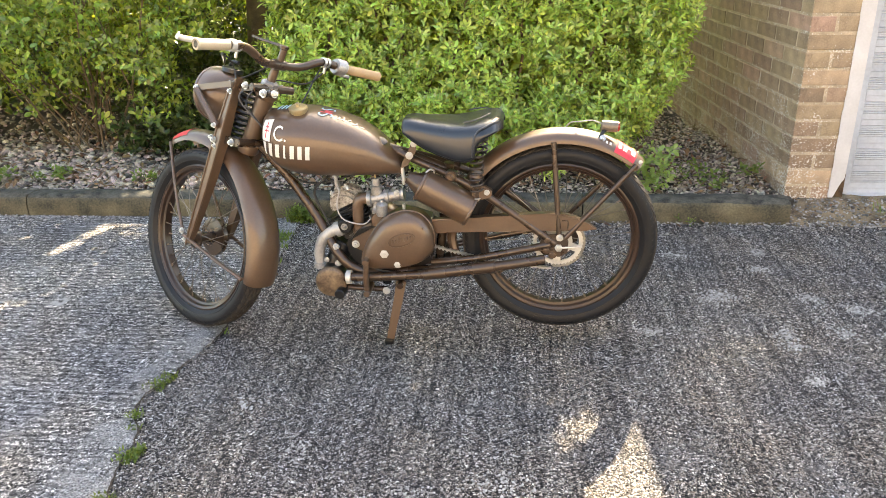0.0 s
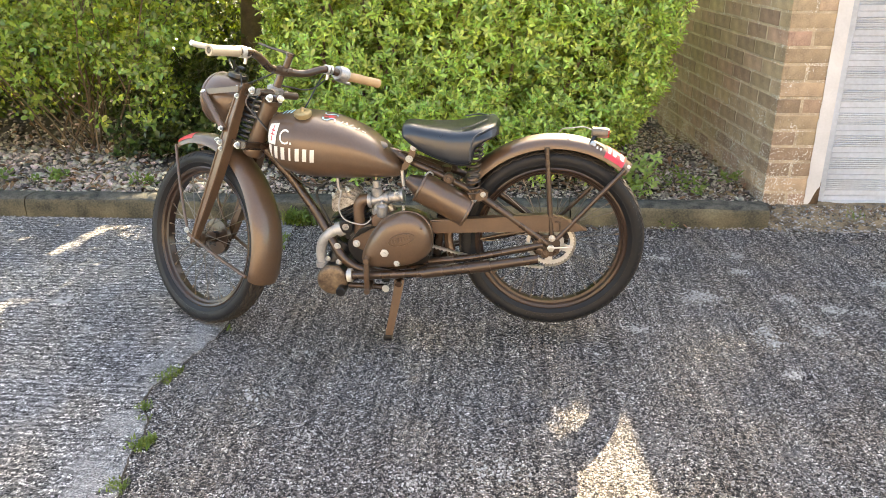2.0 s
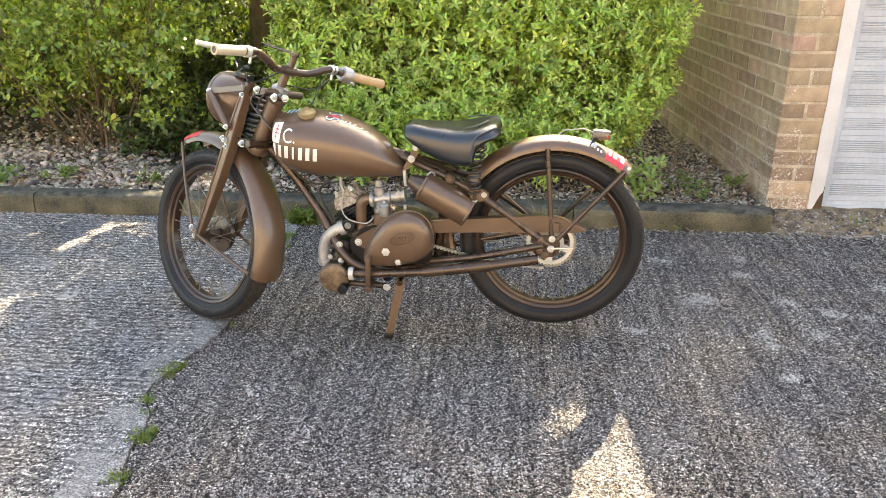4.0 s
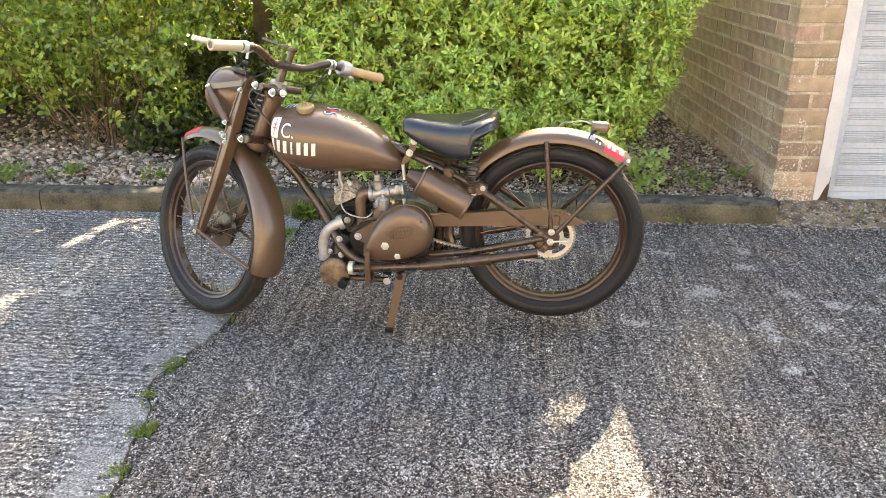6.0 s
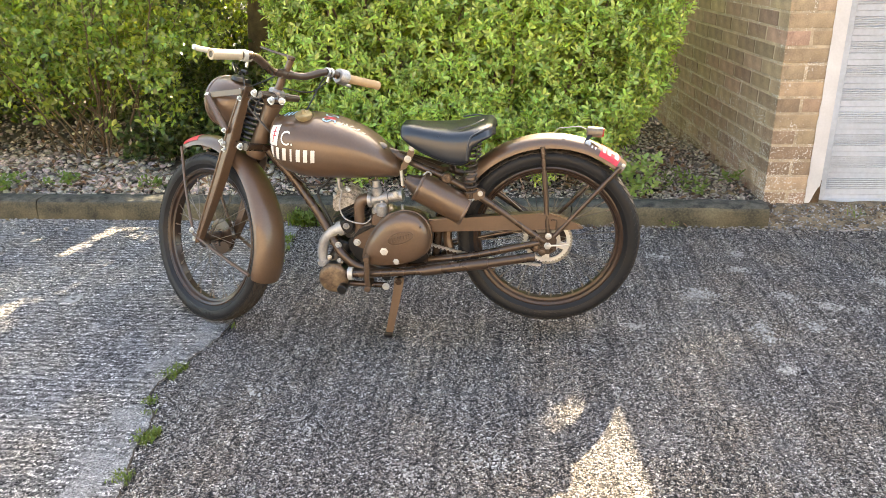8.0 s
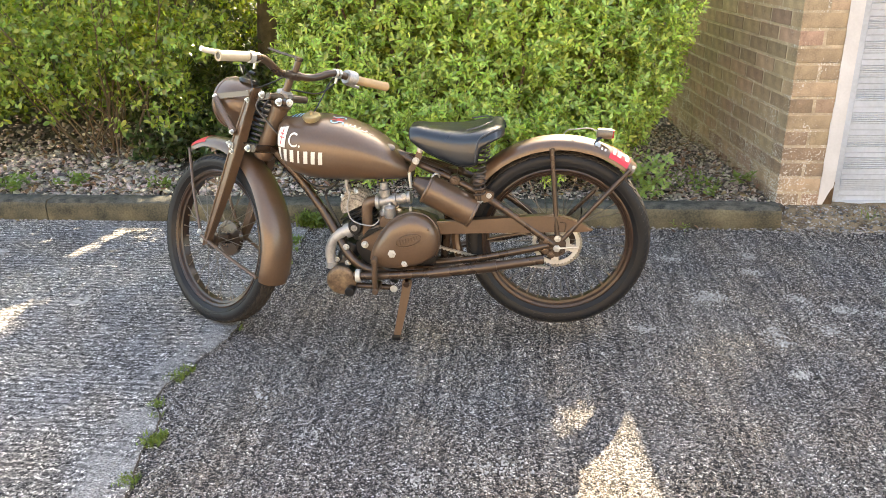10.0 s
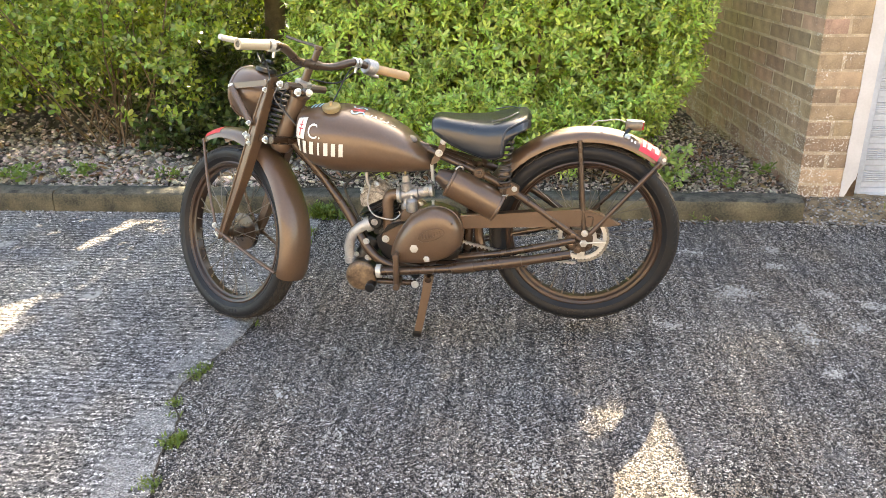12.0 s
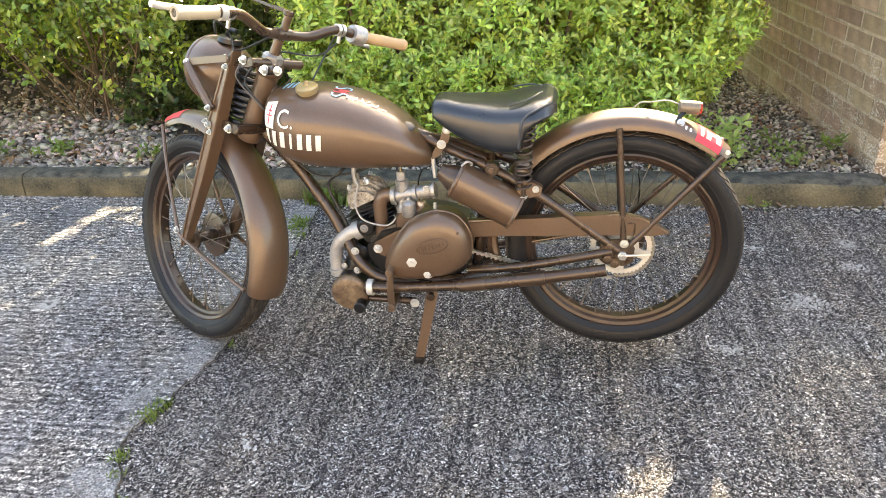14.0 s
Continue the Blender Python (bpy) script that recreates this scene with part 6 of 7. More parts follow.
def tank_patch(shape, material, name, label="", lift=0.0016, n=8):
    """A thin painted shape on the tank's near side: a quad in (x, z), draped on the skin."""
    bm = bmesh.new()
    (x0, z0), (x1, z1), (x2, z2), (x3, z3) = shape
    grid = []
    for i in range(n + 1):
        u = i / n
        row = []
        for j in range(n + 1):
            v = j / n
            x = (x0 * (1 - u) + x1 * u) * (1 - v) + (x3 * (1 - u) + x2 * u) * v
            z = (z0 * (1 - u) + z1 * u) * (1 - v) + (z3 * (1 - u) + z2 * u) * v
            row.append(bm.verts.new((x, tank_y(x, z) - lift, z)))
        grid.append(row)
    for i in range(n):
        for j in range(n):
            bm.faces.new((grid[i][j], grid[i + 1][j], grid[i + 1][j + 1], grid[i][j + 1]))
    return part(name, bm, material, tank, label)


def bar_shape(cx, cz, w, h, lean=0.1):
    return [(cx - w / 2 + lean * h / 2, cz + h / 2), (cx + w / 2 + lean * h / 2, cz + h / 2), (cx + w / 2 - lean * h / 2, cz - h / 2), (cx - w / 2 - lean * h / 2, cz - h / 2)]


tank_patch([(-0.918, 0.750), (-0.884, 0.756), (-0.896, 0.692), (-0.933, 0.692)], M_WPAINT, "white_badge", "white patch with red cross")
tank_patch(bar_shape(-0.907, 0.725, 0.003, 0.046, 0.25), M_RED, "badge_bar", lift=0.0026, n=4)
tank_patch(bar_shape(-0.904, 0.735, 0.013, 0.003, 0), M_RED, "badge_bar", lift=0.0026, n=4)
tank_patch(bar_shape(-0.906, 0.724, 0.016, 0.003, 0), M_RED, "badge_bar", lift=0.0026, n=4)
for k in range(7):
    tank_patch(bar_shape(-0.921 + 0.0245 * k, 0.668 - 0.0012 * k, 0.007 if k == 3 else 0.0135, 0.042), M_WPAINT, "white_bar", n=6)


def letter(text, size, cx, cz, lean):
    """A painted letter draped on the tank's near side."""
    cu = bpy.data.curves.new("letter", "FONT")
    cu.body, cu.size = text, size
    cu.resolution_u = 4
    ob = bpy.data.objects.new("letter", cu)
    scene.collection.objects.link(ob)
    me = bpy.data.meshes.new_from_object(ob.evaluated_get(bpy.context.evaluated_depsgraph_get()))
    bpy.data.objects.remove(ob)
    bm = bmesh.new()
    bm.from_mesh(me)
    bmesh.ops.triangulate(bm, faces=bm.faces[:])
    bmesh.ops.subdivide_edges(bm, edges=bm.edges[:], cuts=2)
    for v in bm.verts:
        x, z = cx + v.co.x * 0.8 + v.co.y * lean, cz + v.co.y
        v.co = Vector((x, tank_y(x, z) - 0.0018, z))
    part("letter", bm, M_WPAINT, tank)


letter("C.", 0.064, -0.884, 0.697, 0.05)


def tank_top(x, y):
    zc, h, w = tank_at(x)
    return zc + h * max(0.0, 1 - min(1, abs(y) / w) ** 2.2) ** (1 / 2.5)


def top_stroke(name, pts, r, material):
    """A painted stroke on the tank's top."""
    bm = bmesh.new()
    pts = smooth_line([(x, y, 0) for x, y in pts], 4)
    rows = []
    for i, p in enumerate(pts):
        d = (pts[min(i + 1, len(pts) - 1)] - pts[max(i - 1, 0)]).normalized()
        q = Vector((-d.y, d.x, 0)) * r
        rows.append([bm.verts.new((p.x + e.x, p.y + e.y, tank_top(p.x + e.x, p.y + e.y) + 0.0016)) for e in (q, -q)])
    for a, b in zip(rows, rows[1:]):
        bm.faces.new((a[0], a[1], b[1], b[0]))
    part(name, bm, material, tank)


for yy, col in ((-0.060, M_BLUE), (-0.016, M_BLUE)):
    top_stroke("painted_curl", [(-0.712, yy + 0.002), (-0.714, yy + 0.015), (-0.726, yy + 0.017), (-0.732, yy + 0.008), (-0.739, yy), (-0.750, yy + 0.003), (-0.752, yy + 0.015)], 0.0028, col)
top_stroke("painted_curl", [(-0.752, -0.039), (-0.714, -0.037), (-0.738, -0.030), (-0.714, -0.022), (-0.752, -0.020)], 0.0028, M_RED)
for x, dx, y, dy in ((-0.692, 0.004, -0.055, 0.016), (-0.684, 0.010, -0.050, 0.004), (-0.674, -0.003, -0.052, 0.018), (-0.664, 0.008, -0.046, 0.012), (-0.652, 0.012, -0.050, 0.002), (-0.640, 0.004, -0.047, 0.014), (-0.628, 0.013, -0.044, 0.005)):
    top_stroke("painted_bar", [(x, y), (x + dx, y + dy)], 0.0019, M_WPAINT)
for k in range(3):
    top_stroke("painted_bar", [(-0.888 + 0.013 * k, -0.035), (-0.884 + 0.013 * k, 0.01)], 0.0032, M_BLUE)
CAP = Vector((-0.816, -0.052, tank_top(-0.816, -0.052) - 0.012))
cap = part("filler_cap", lathe(CAP, (0, -0.18, 1), [(0, 0), (0, 0.025), (0.014, 0.0255), (0.0145, 0.0290), (0.024, 0.0294), (0.027, 0.0270), (0.028, 0.008), (0.031, 0.006), (0.038, 0.0065), (0.040, 0.004), (0.040, 0)], 28), M_BRASS, tank, "dull brass filler cap")
part("fuel_tap", tube([(-0.715, -0.05, 0.570), (-0.715, -0.05, 0.535), (-0.705, -0.055, 0.520)], 0.0065, 10), M_ALU, tank, "grey fuel tap")
part("fuel_tap", rod((-0.50, -0.04, 0.595), (-0.495, -0.045, 0.540), 0.006), M_LEVER, tank)
part("tank_cutout", lathe((-0.562, -0.030, tank_top(-0.562, -0.030) - 0.004), (0.42, -0.38, 0.82), [(0, 0), (0, 0.015), (0.004, 0.016), (0.005, 0.012), (0.005, 0)], 20), M_BLACK, tank)
part("fuel_pipe", tube([(-0.705, -0.055, 0.520), (-0.712, -0.075, 0.47), (-0.690, -0.085, 0.43), (-0.63, -0.085, 0.415), (-0.605, -0.075, 0.43), (-0.61, -0.06, 0.435)], 0.0024, 8), M_WIRE, tank, "grey looped fuel pipe")

# ---- saddle
SAD = [(-0.492, 0.742, 0.046, 0.020), (-0.487, 0.750, 0.060, 0.042), (-0.465, 0.751, 0.068, 0.060), (-0.425, 0.746, 0.080, 0.078), (-0.38, 0.744, 0.096, 0.092), (-0.33, 0.743, 0.114, 0.104), (-0.29, 0.748, 0.126, 0.110),
       (-0.268, 0.752, 0.131, 0.105), (-0.257, 0.754, 0.133, 0.060), (-0.232, 0.759, 0.130, 0.045), (-0.210, 0.762, 0.116, 0.038), (-0.194, 0.758, 0.092, 0.030), (-0.186, 0.748, 0.060, 0.018)]


def saddle_row(x, zt, w, d, n=14):
    """From the near lower edge over the seat to the off lower edge."""
    row = []
    for k in range(n + 1):
        a = -1 + 2 * k / n
        s = abs(a)
        if s > 0.62:
            t = (s - 0.62) / 0.38
            y = w * (0.93 + 0.07 * math.sin(math.pi * t * 0.8))
            z = zt - 0.030 - (d - 0.030) * t
        else:
            t = s / 0.62
            y = w * 0.93 * math.sin(t * math.pi / 2)
            z = zt - 0.030 * (1 - math.cos(t * math.pi / 2)) ** 1.1 - 0.008 * math.exp(-(t * 3) ** 2)
        row.append((x, math.copysign(y, a), z))
    return row


def saddle_rows(sub=3):
    out = []
    for a, b in zip(SAD, SAD[1:]):
        for k in range(sub):
            t = k / sub
            out.append(saddle_row(*[p + (q - p) * t for p, q in zip(a, b)]))
    out.append(saddle_row(*SAD[-1]))
    return out


rows = saddle_rows()
verts = [p for r in rows for p in r]
cols = len(rows[0])
faces = [(i * cols + j, i * cols + j + 1, (i + 1) * cols + j + 1, (i + 1) * cols + j) for i in range(len(rows) - 1) for j in range(cols - 1)]
saddle = mesh_part("saddle", verts, faces, M_LEATHER, BIKE, "black leather sprung saddle with piped edge", smooth=True)
so = saddle.modifiers.new("thick", "SOLIDIFY")
so.thickness, so.offset = 0.006, -1
sb = saddle.modifiers.new("round", "SUBSURF")
sb.levels = sb.render_levels = 1
for s in (0, cols - 1):
    part("piping", sweep(bmesh.new(), [r[s] for r in rows], 0.0038, 7), M_BLACK, saddle)
for s in (-1, 1):
    part("seam_piping", sweep(bmesh.new(), smooth_line([(-0.270, s * 0.134, 0.655), (-0.266, s * 0.135, 0.700), (-0.255, s * 0.128, 0.730), (-0.230, s * 0.118, 0.744), (-0.204, s * 0.092, 0.751), (-0.188, s * 0.058, 0.746)], 5), 0.0035, 7), M_PIPING, saddle, "grey seam piping")
    part("rear_panel_seam", sweep(bmesh.new(), smooth_line([(-0.30, s * 0.088, 0.749), (-0.27, s * 0.085, 0.755), (-0.245, s * 0.066, 0.761), (-0.222, s * 0.03, 0.765)], 5), 0.0022, 6), M_PIPING, saddle)
    part("saddle_spring", coil((-0.260, s * 0.094, 0.530), (-0.258, s * 0.094, 0.700), 0.0185, 0.0034, 9.5), M_SPRING, saddle, "rusty brown coil spring")
    part("spring_stud", rod((-0.260, s * 0.094, 0.500), (-0.260, s * 0.094, 0.545), 0.0065), M_PAINT_FRAME, saddle)
    part("spring_nut", hexbolt((-0.260, s * 0.094, 0.515), (0, 0, -1), 0.009, 0.008), M_LEVER, saddle)
    part("spring_bracket", plate([(-0.276, 0.545), (-0.238, 0.552), (-0.212, 0.538), (-0.216, 0.518), (-0.246, 0.507), (-0.276, 0.520)], s * 0.070, s * 0.094, 0.002), M_PAINT, saddle)
    part("bracket_bolt", hexbolt((-0.229, s * 0.094, 0.533), (0, s, 0), 0.0068, 0.008), M_LEVER, saddle)
part("saddle_frame", tube([(-0.47, -0.035, 0.705), (-0.38, -0.06, 0.700), (-0.26, -0.094, 0.712), (-0.243, 0, 0.716), (-0.26, 0.094, 0.712), (-0.38, 0.06, 0.700), (-0.47, 0.035, 0.705)], 0.008, 8), M_BLACK, saddle)

# ---- engine
eng = part("engine", plate([(-0.690, 0.360), (-0.645, 0.395), (-0.60, 0.42), (-0.50, 0.43), (-0.41, 0.40), (-0.40, 0.30), (-0.46, 0.25), (-0.58, 0.235), (-0.65, 0.26), (-0.685, 0.30)], -0.085, 0.085, 0.012), M_BLACK, BIKE, "small single-cylinder two-stroke engine with brown covers")
UP = Vector((-0.44, 0, 0.90)).normalized()
BASE = Vector((-0.650, 0, 0.376))
turn = UP.to_track_quat("Z", "Y").to_matrix().to_4x4()
for k in range(6):
    bm = bmesh.new()
    box(bm, (0.128 - 0.004 * abs(k - 3), 0.130, 0.0042), Matrix.Translation(BASE + UP * (0.024 + 0.0118 * k)) @ turn, 0.0018, 1)
    part("barrel_fin", bm, M_BLACK, eng)
part("barrel", rod(BASE - UP * 0.03, BASE + UP * 0.095, 0.048, segs=24), M_BLACK, eng)
ALONG = UP.cross(Vector((0, -1, 0)))
for k in range(9):
    u = -0.056 + 0.014 * k
    size = math.sqrt(1 - (u / 0.072) ** 2)
    arc = [(0.060 * size * math.cos(a), 0.058 * size * math.sin(a)) for a in (math.pi * q / 14 for q in range(15))]
    fin = plate(arc, u - 0.0022, u + 0.0022, 0.0009)
    for v in fin.verts:
        v.co = BASE + UP * (0.098 + v.co.z) + ALONG * v.co.x + Vector((0, v.co.y, 0))
    part("head_fin", fin, M_HEAD, eng, "pale mottled alloy head fin")
part("cylinder_head", lathe(BASE + UP * 0.093, UP, [(0, 0), (0, 0.044), (0.020, 0.040), (0.034, 0.026), (0.038, 0)], 24), M_BLACK, eng)
for a in (0.8, 2.3, 3.9, 5.4):
    part("head_nut", hexbolt(BASE + UP * 0.150 + turn.to_3x3() @ Vector((math.cos(a) * 0.036, math.sin(a) * 0.036, -0.012)), UP, 0.008, 0.014), M_ZINC, eng)
part("spark_plug", lathe(BASE + UP * 0.150, (-0.15, -0.15, 0.96), [(0, 0), (0, 0.009), (0.010, 0.009), (0.012, 0.005), (0.030, 0.0045), (0.032, 0.006), (0.046, 0.006), (0.049, 0)], 14), M_ALU, eng, "grey plug cap")
part("plug_lead", tube([tuple(BASE + UP * 0.205), (-0.76, -0.03, 0.545), (-0.80, -0.02, 0.50), (-0.765, -0.035, 0.42), (-0.72, -0.05, 0.33)], 0.0045, 8), M_CABLE, eng, "black plug lead")
part("barrel_base", plate([(-0.725, 0.395), (-0.622, 0.430), (-0.610, 0.360), (-0.690, 0.345)], -0.068, 0.068, 0.008), M_BLACK, eng)
part("port_boss", rod((-0.688, -0.040, 0.404), (-0.688, -0.086, 0.404), 0.027, 0.024, segs=20), M_BLACK, eng)
part("cylinder_bolt", hexbolt((-0.690, -0.086, 0.405), (0, -1, 0), 0.0085, 0.010), M_ALU, eng)
for bx, bz in ((-0.720, 0.275), (-0.722, 0.335)):
    part("case_bolt", hexbolt((bx, -0.086, bz), (0, -1, 0), 0.0085, 0.010), M_LEVER, eng)
# transfer cover: brown upright pipe with a bend to the carburettor
part("inlet_elbow", tube([(-0.648, -0.062, 0.372), (-0.647, -0.062, 0.43), (-0.646, -0.062, 0.468), (-0.634, -0.062, 0.492), (-0.610, -0.060, 0.497)], 0.0195, 14), M_PAINT, eng, "brown bent inlet pipe")
carb = part("carburettor", lathe((-0.580, -0.058, 0.412), (-0.03, 0, 1), [(0, 0), (0, 0.008), (0.018, 0.010), (0.02, 0.021), (0.05, 0.022), (0.054, 0.017), (0.062, 0.015), (0.100, 0.015), (0.102, 0.018), (0.125, 0.018), (0.128, 0.013), (0.150, 0.012), (0.152, 0)], 22), M_ALU, BIKE, "grey cast alloy carburettor")
part("carb_flange", rod((-0.614, -0.058, 0.492), (-0.600, -0.058, 0.493), 0.026), M_ALU, carb)
part("carb_body", lathe((-0.604, -0.058, 0.492), (1, 0, 0.17), [(0, 0), (0, 0.017), (0.05, 0.018), (0.052, 0.023), (0.062, 0.023), (0.064, 0.018), (0.100, 0.018), (0.102, 0.022), (0.112, 0.022), (0.114, 0)], 20), M_ALU, carb)
part("float_bowl", lathe((-0.562, -0.088, 0.448), (0, 0, 1), [(0, 0), (0, 0.017), (0.004, 0.019), (0.036, 0.019), (0.04, 0.015), (0.045, 0.006), (0.052, 0.005), (0.052, 0)], 18), M_ALU, carb)
part("tickler", rod((-0.585, -0.058, 0.560), (-0.584, -0.058, 0.585), 0.003), M_BRASS, carb)
part("throttle_cable", tube([(-0.585, -0.058, 0.575), (-0.60, -0.05, 0.60), (-0.72, -0.03, 0.545), (-0.84, -0.02, 0.535), (-0.93, 0.0, 0.62)], 0.0035, 7), M_CABLE, carb)
part("bolt", hexbolt((-0.515, -0.074, 0.520), (0, -1, 0), 0.007, 0.008), M_LEVER, carb)

# air cleaner canister
A, B = Vector((-0.436, -0.082, 0.553)), Vector((-0.278, -0.082, 0.468))
can = part("air_cleaner", lathe(A, B - A, [(-0.002, 0), (-0.002, 0.050), (0.002, 0.0535), (0.006, 0.0535), (0.008, 0.051), (0.170, 0.051), (0.173, 0.0535), (0.178, 0.0535), (0.180, 0.049), (0.180, 0)], 36), M_PAINT, BIKE, "brown cylindrical air cleaner with rolled rims")
part("inlet_cone", lathe(A, A - B, [(0.0, 0.037), (0.006, 0.036), (0.018, 0.030), (0.034, 0.023), (0.046, 0.019), (0.046, 0)], 24), M_PAINT_FRAME, can)
part("strap_clip", tube([(-0.415, -0.110, 0.598), (-0.402, -0.10, 0.606), (-0.392, -0.09, 0.598), (-0.395, -0.075, 0.585)], 0.003, 7), M_WIRE, can)
part("mount_nut", hexbolt((-0.447, -0.11, 0.462), (0, -1, 0), 0.006, 0.008), M_LEVER, can)

# primary chaincase
OUT = [(-0.632, 0.305), (-0.622, 0.345), (-0.600, 0.388), (-0.560, 0.440), (-0.520, 0.466), (-0.478, 0.476), (-0.435, 0.466), (-0.406, 0.436), (-0.393, 0.395), (-0.396, 0.352), (-0.415, 0.322), (-0.455, 0.298), (-0.52, 0.283), (-0.575, 0.279), (-0.615, 0.284)]
OUT = [(p.x, p.z) for p in smooth_line([(x, 0, z) for x, z in OUT + OUT[:1]], 4)[:-1]]
cx, cz = -0.505, 0.365


def cover_ring(y, k):
    return [(cx + (x - cx) * k, y, cz + (z - cz) * k) for x, z in OUT]


cover = part("primary_cover", loft([cover_ring(-0.075, 1.0), cover_ring(-0.108, 1.0), cover_ring(-0.110, 1.018), cover_ring(-0.115, 1.018), cover_ring(-0.117, 0.995), cover_ring(-0.130, 0.975), cover_ring(-0.142, 0.925), cover_ring(-0.151, 0.84), cover_ring(-0.157, 0.70), cover_ring(-0.160, 0.45), cover_ring(-0.161, 0.1)]), M_PAINT, eng, "domed brown teardrop primary cover")
tilt = Matrix.Translation((-0.490, 0, 0.394)) @ Matrix.Rotation(radians(-17), 4, "Y")
bm = bmesh.new()
pts = [tilt @ Vector((0.043 * math.cos(a), -0.1632 + 0.002 * math.cos(a), 0.019 * math.sin(a))) for a in (2 * math.pi * k / 40 for k in range(41))]
sweep(bm, pts, 0.0018, 6, caps=False)
part("oval_badge", bm, M_PAINT, cover, "raised oval maker's badge")
for k in range(7):
    bm = bmesh.new()
    hgt = 0.018 if k in (0, 2, 3) else 0.013
    box(bm, (0.0045, 0.003, hgt), tilt @ pose(-0.030 + 0.0098 * k, -0.1628 + 0.0004 * k, 0, 0, 12, 0), 0.001, 1)
    part("raised_bar", bm, M_PAINT, cover)
part("cover_screw", hexbolt((-0.547, -0.154, 0.345), (0, -1, 0), 0.0145, 0.010), M_LEVER, cover, "large cream hexagon plug")
part("cover_screw", hexbolt((-0.508, -0.150, 0.309), (0, -1, 0), 0.0105, 0.010), M_LEVER, cover, "cream hexagon screw")
part("cover_stud", rod((-0.49, -0.095, 0.470), (-0.49, -0.095, 0.490), 0.0055), M_ZINC, cover)
part("cover_screw", rod((-0.425, -0.146, 0.43), (-0.425, -0.152, 0.43), 0.004), M_PAINT, cover)
part("gearbox_shell", lathe((-0.56, -0.02, 0.42), (0, -1, 0.0), [(0, 0), (0, 0.05), (0.05, 0.048), (0.06, 0.04), (0.065, 0)], 24), M_PAINT, eng)
part("engine_plate", plate([(-0.668, 0.352), (-0.662, 0.368), (-0.600, 0.405), (-0.585, 0.410), (-0.58, 0.33), (-0.62, 0.322), (-0.652, 0.336)], -0.100, -0.092, 0.002), M_PAINT, eng)
part("plate_nut", hexbolt((-0.652, -0.100, 0.352), (0, -1, 0), 0.0095, 0.010), M_LEVER, eng)
part("gear_pedal", tube([(-0.60, -0.09, 0.262), (-0.50, -0.11, 0.258), (-0.42, -0.10, 0.268)], 0.008, 8), M_BLACK, eng)

# ---- exhaust
ex = part("exhaust_elbow", tube([(-0.705, -0.062, 0.392), (-0.742, -0.062, 0.378), (-0.775, -0.062, 0.345), (-0.788, -0.062, 0.300), (-0.782, -0.062, 0.255)], 0.0180, 16), M_ALUPAINT, BIKE, "silver painted exhaust elbow")
part("exhaust_collar", lathe((-0.712, -0.062, 0.390), (-0.8, 0, -0.35), [(-0.008, 0), (-0.008, 0.026), (0.012, 0.026), (0.012, 0)], 20), M_ALUPAINT, ex)
part("exhaust_collar", lathe((-0.783, -0.062, 0.262), (0.1, 0, -1), [(-0.008, 0), (-0.008, 0.025), (0.010, 0.025), (0.010, 0)], 20), M_ALUPAINT, ex)
for bx, pz in ((-0.752, 0.262), (-0.760, 0.285)):
    part("collar_bolt", hexbolt((bx, -0.080, pz), (0.3, -1, 0), 0.007, 0.010), M_ZINC, ex)
box_ = part("silencer", lathe((-0.737, -0.132, 0.226), (0, 1, 0.0), [(0, 0), (0.0, 0.046), (0.003, 0.050), (0.008, 0.051), (0.012, 0.049), (0.22, 0.049), (0.23, 0.04), (0.23, 0)], 32), M_BLACK, BIKE, "black cylindrical silencer box with brown end cap")
part("end_cap", lathe((-0.737, -0.134, 0.226), (0, 1, 0), [(-0.003, 0), (-0.002, 0.040), (0.001, 0.049), (0.006, 0.0525), (0.014, 0.0525), (0.014, 0)], 32), M_PATINA, box_, "heat-stained brown end cap")
part("silencer_neck", rod((-0.745, -0.05, 0.25), (-0.700, -0.04, 0.34), 0.036), M_BLACK, box_)
tp = part("tail_pipe", sweep(bmesh.new(), smooth_line([(-0.690, -0.128, 0.246), (-0.60, -0.128, 0.250), (-0.43, -0.128, 0.264), (-0.415, -0.128, 0.266), (-0.222, -0.128, 0.296), (-0.21, -0.128, 0.298), (-0.045, -0.126, 0.328)], 4), [0.0145] * 10 + [0.0190] * 8 + [0.0160] * 7, 14), M_PAINT_FRAME, BIKE, "long brown exhaust tail pipe")
part("pipe_collar", lathe((-0.674, -0.128, 0.247), (1, 0, 0.03), [(-0.008, 0.013), (-0.008, 0.023), (0.008, 0.023), (0.008, 0.013)], 20, closed=True), M_LEVER, tp, "cream clamp ring")
part("pipe_joint", lathe((-0.212, -0.128, 0.298), (1, 0, 0.2), [(-0.012, 0.014), (-0.012, 0.0195), (0.012, 0.0195), (0.012, 0.014)], 18, closed=True), M_PAINT_FRAME, tp)

# ---- foot rest, stand, chain guard, chain, sprocket
fo = part("foot_rest", rod((-0.700, -0.105, 0.200), (-0.555, -0.105, 0.196), 0.010), M_PAINT_FRAME, BIKE, "brown foot rest hanger with upright lever")
part("lever_arm", tube([(-0.612, -0.155, 0.212), (-0.610, -0.165, 0.26), (-0.606, -0.165, 0.325)], 0.0095, 10), M_PAINT, fo)
part("lever_head", rod((-0.606, -0.145, 0.322), (-0.606, -0.185, 0.322), 0.010), M_PAINT, fo)
part("lever_foot", rod((-0.611, -0.09, 0.206), (-0.611, -0.170, 0.206), 0.011), M_PAINT, fo)
part("rubber_peg", rod((-0.702, -0.165, 0.198), (-0.702, -0.095, 0.198), 0.017), M_BLACK, fo, "black rubber peg")
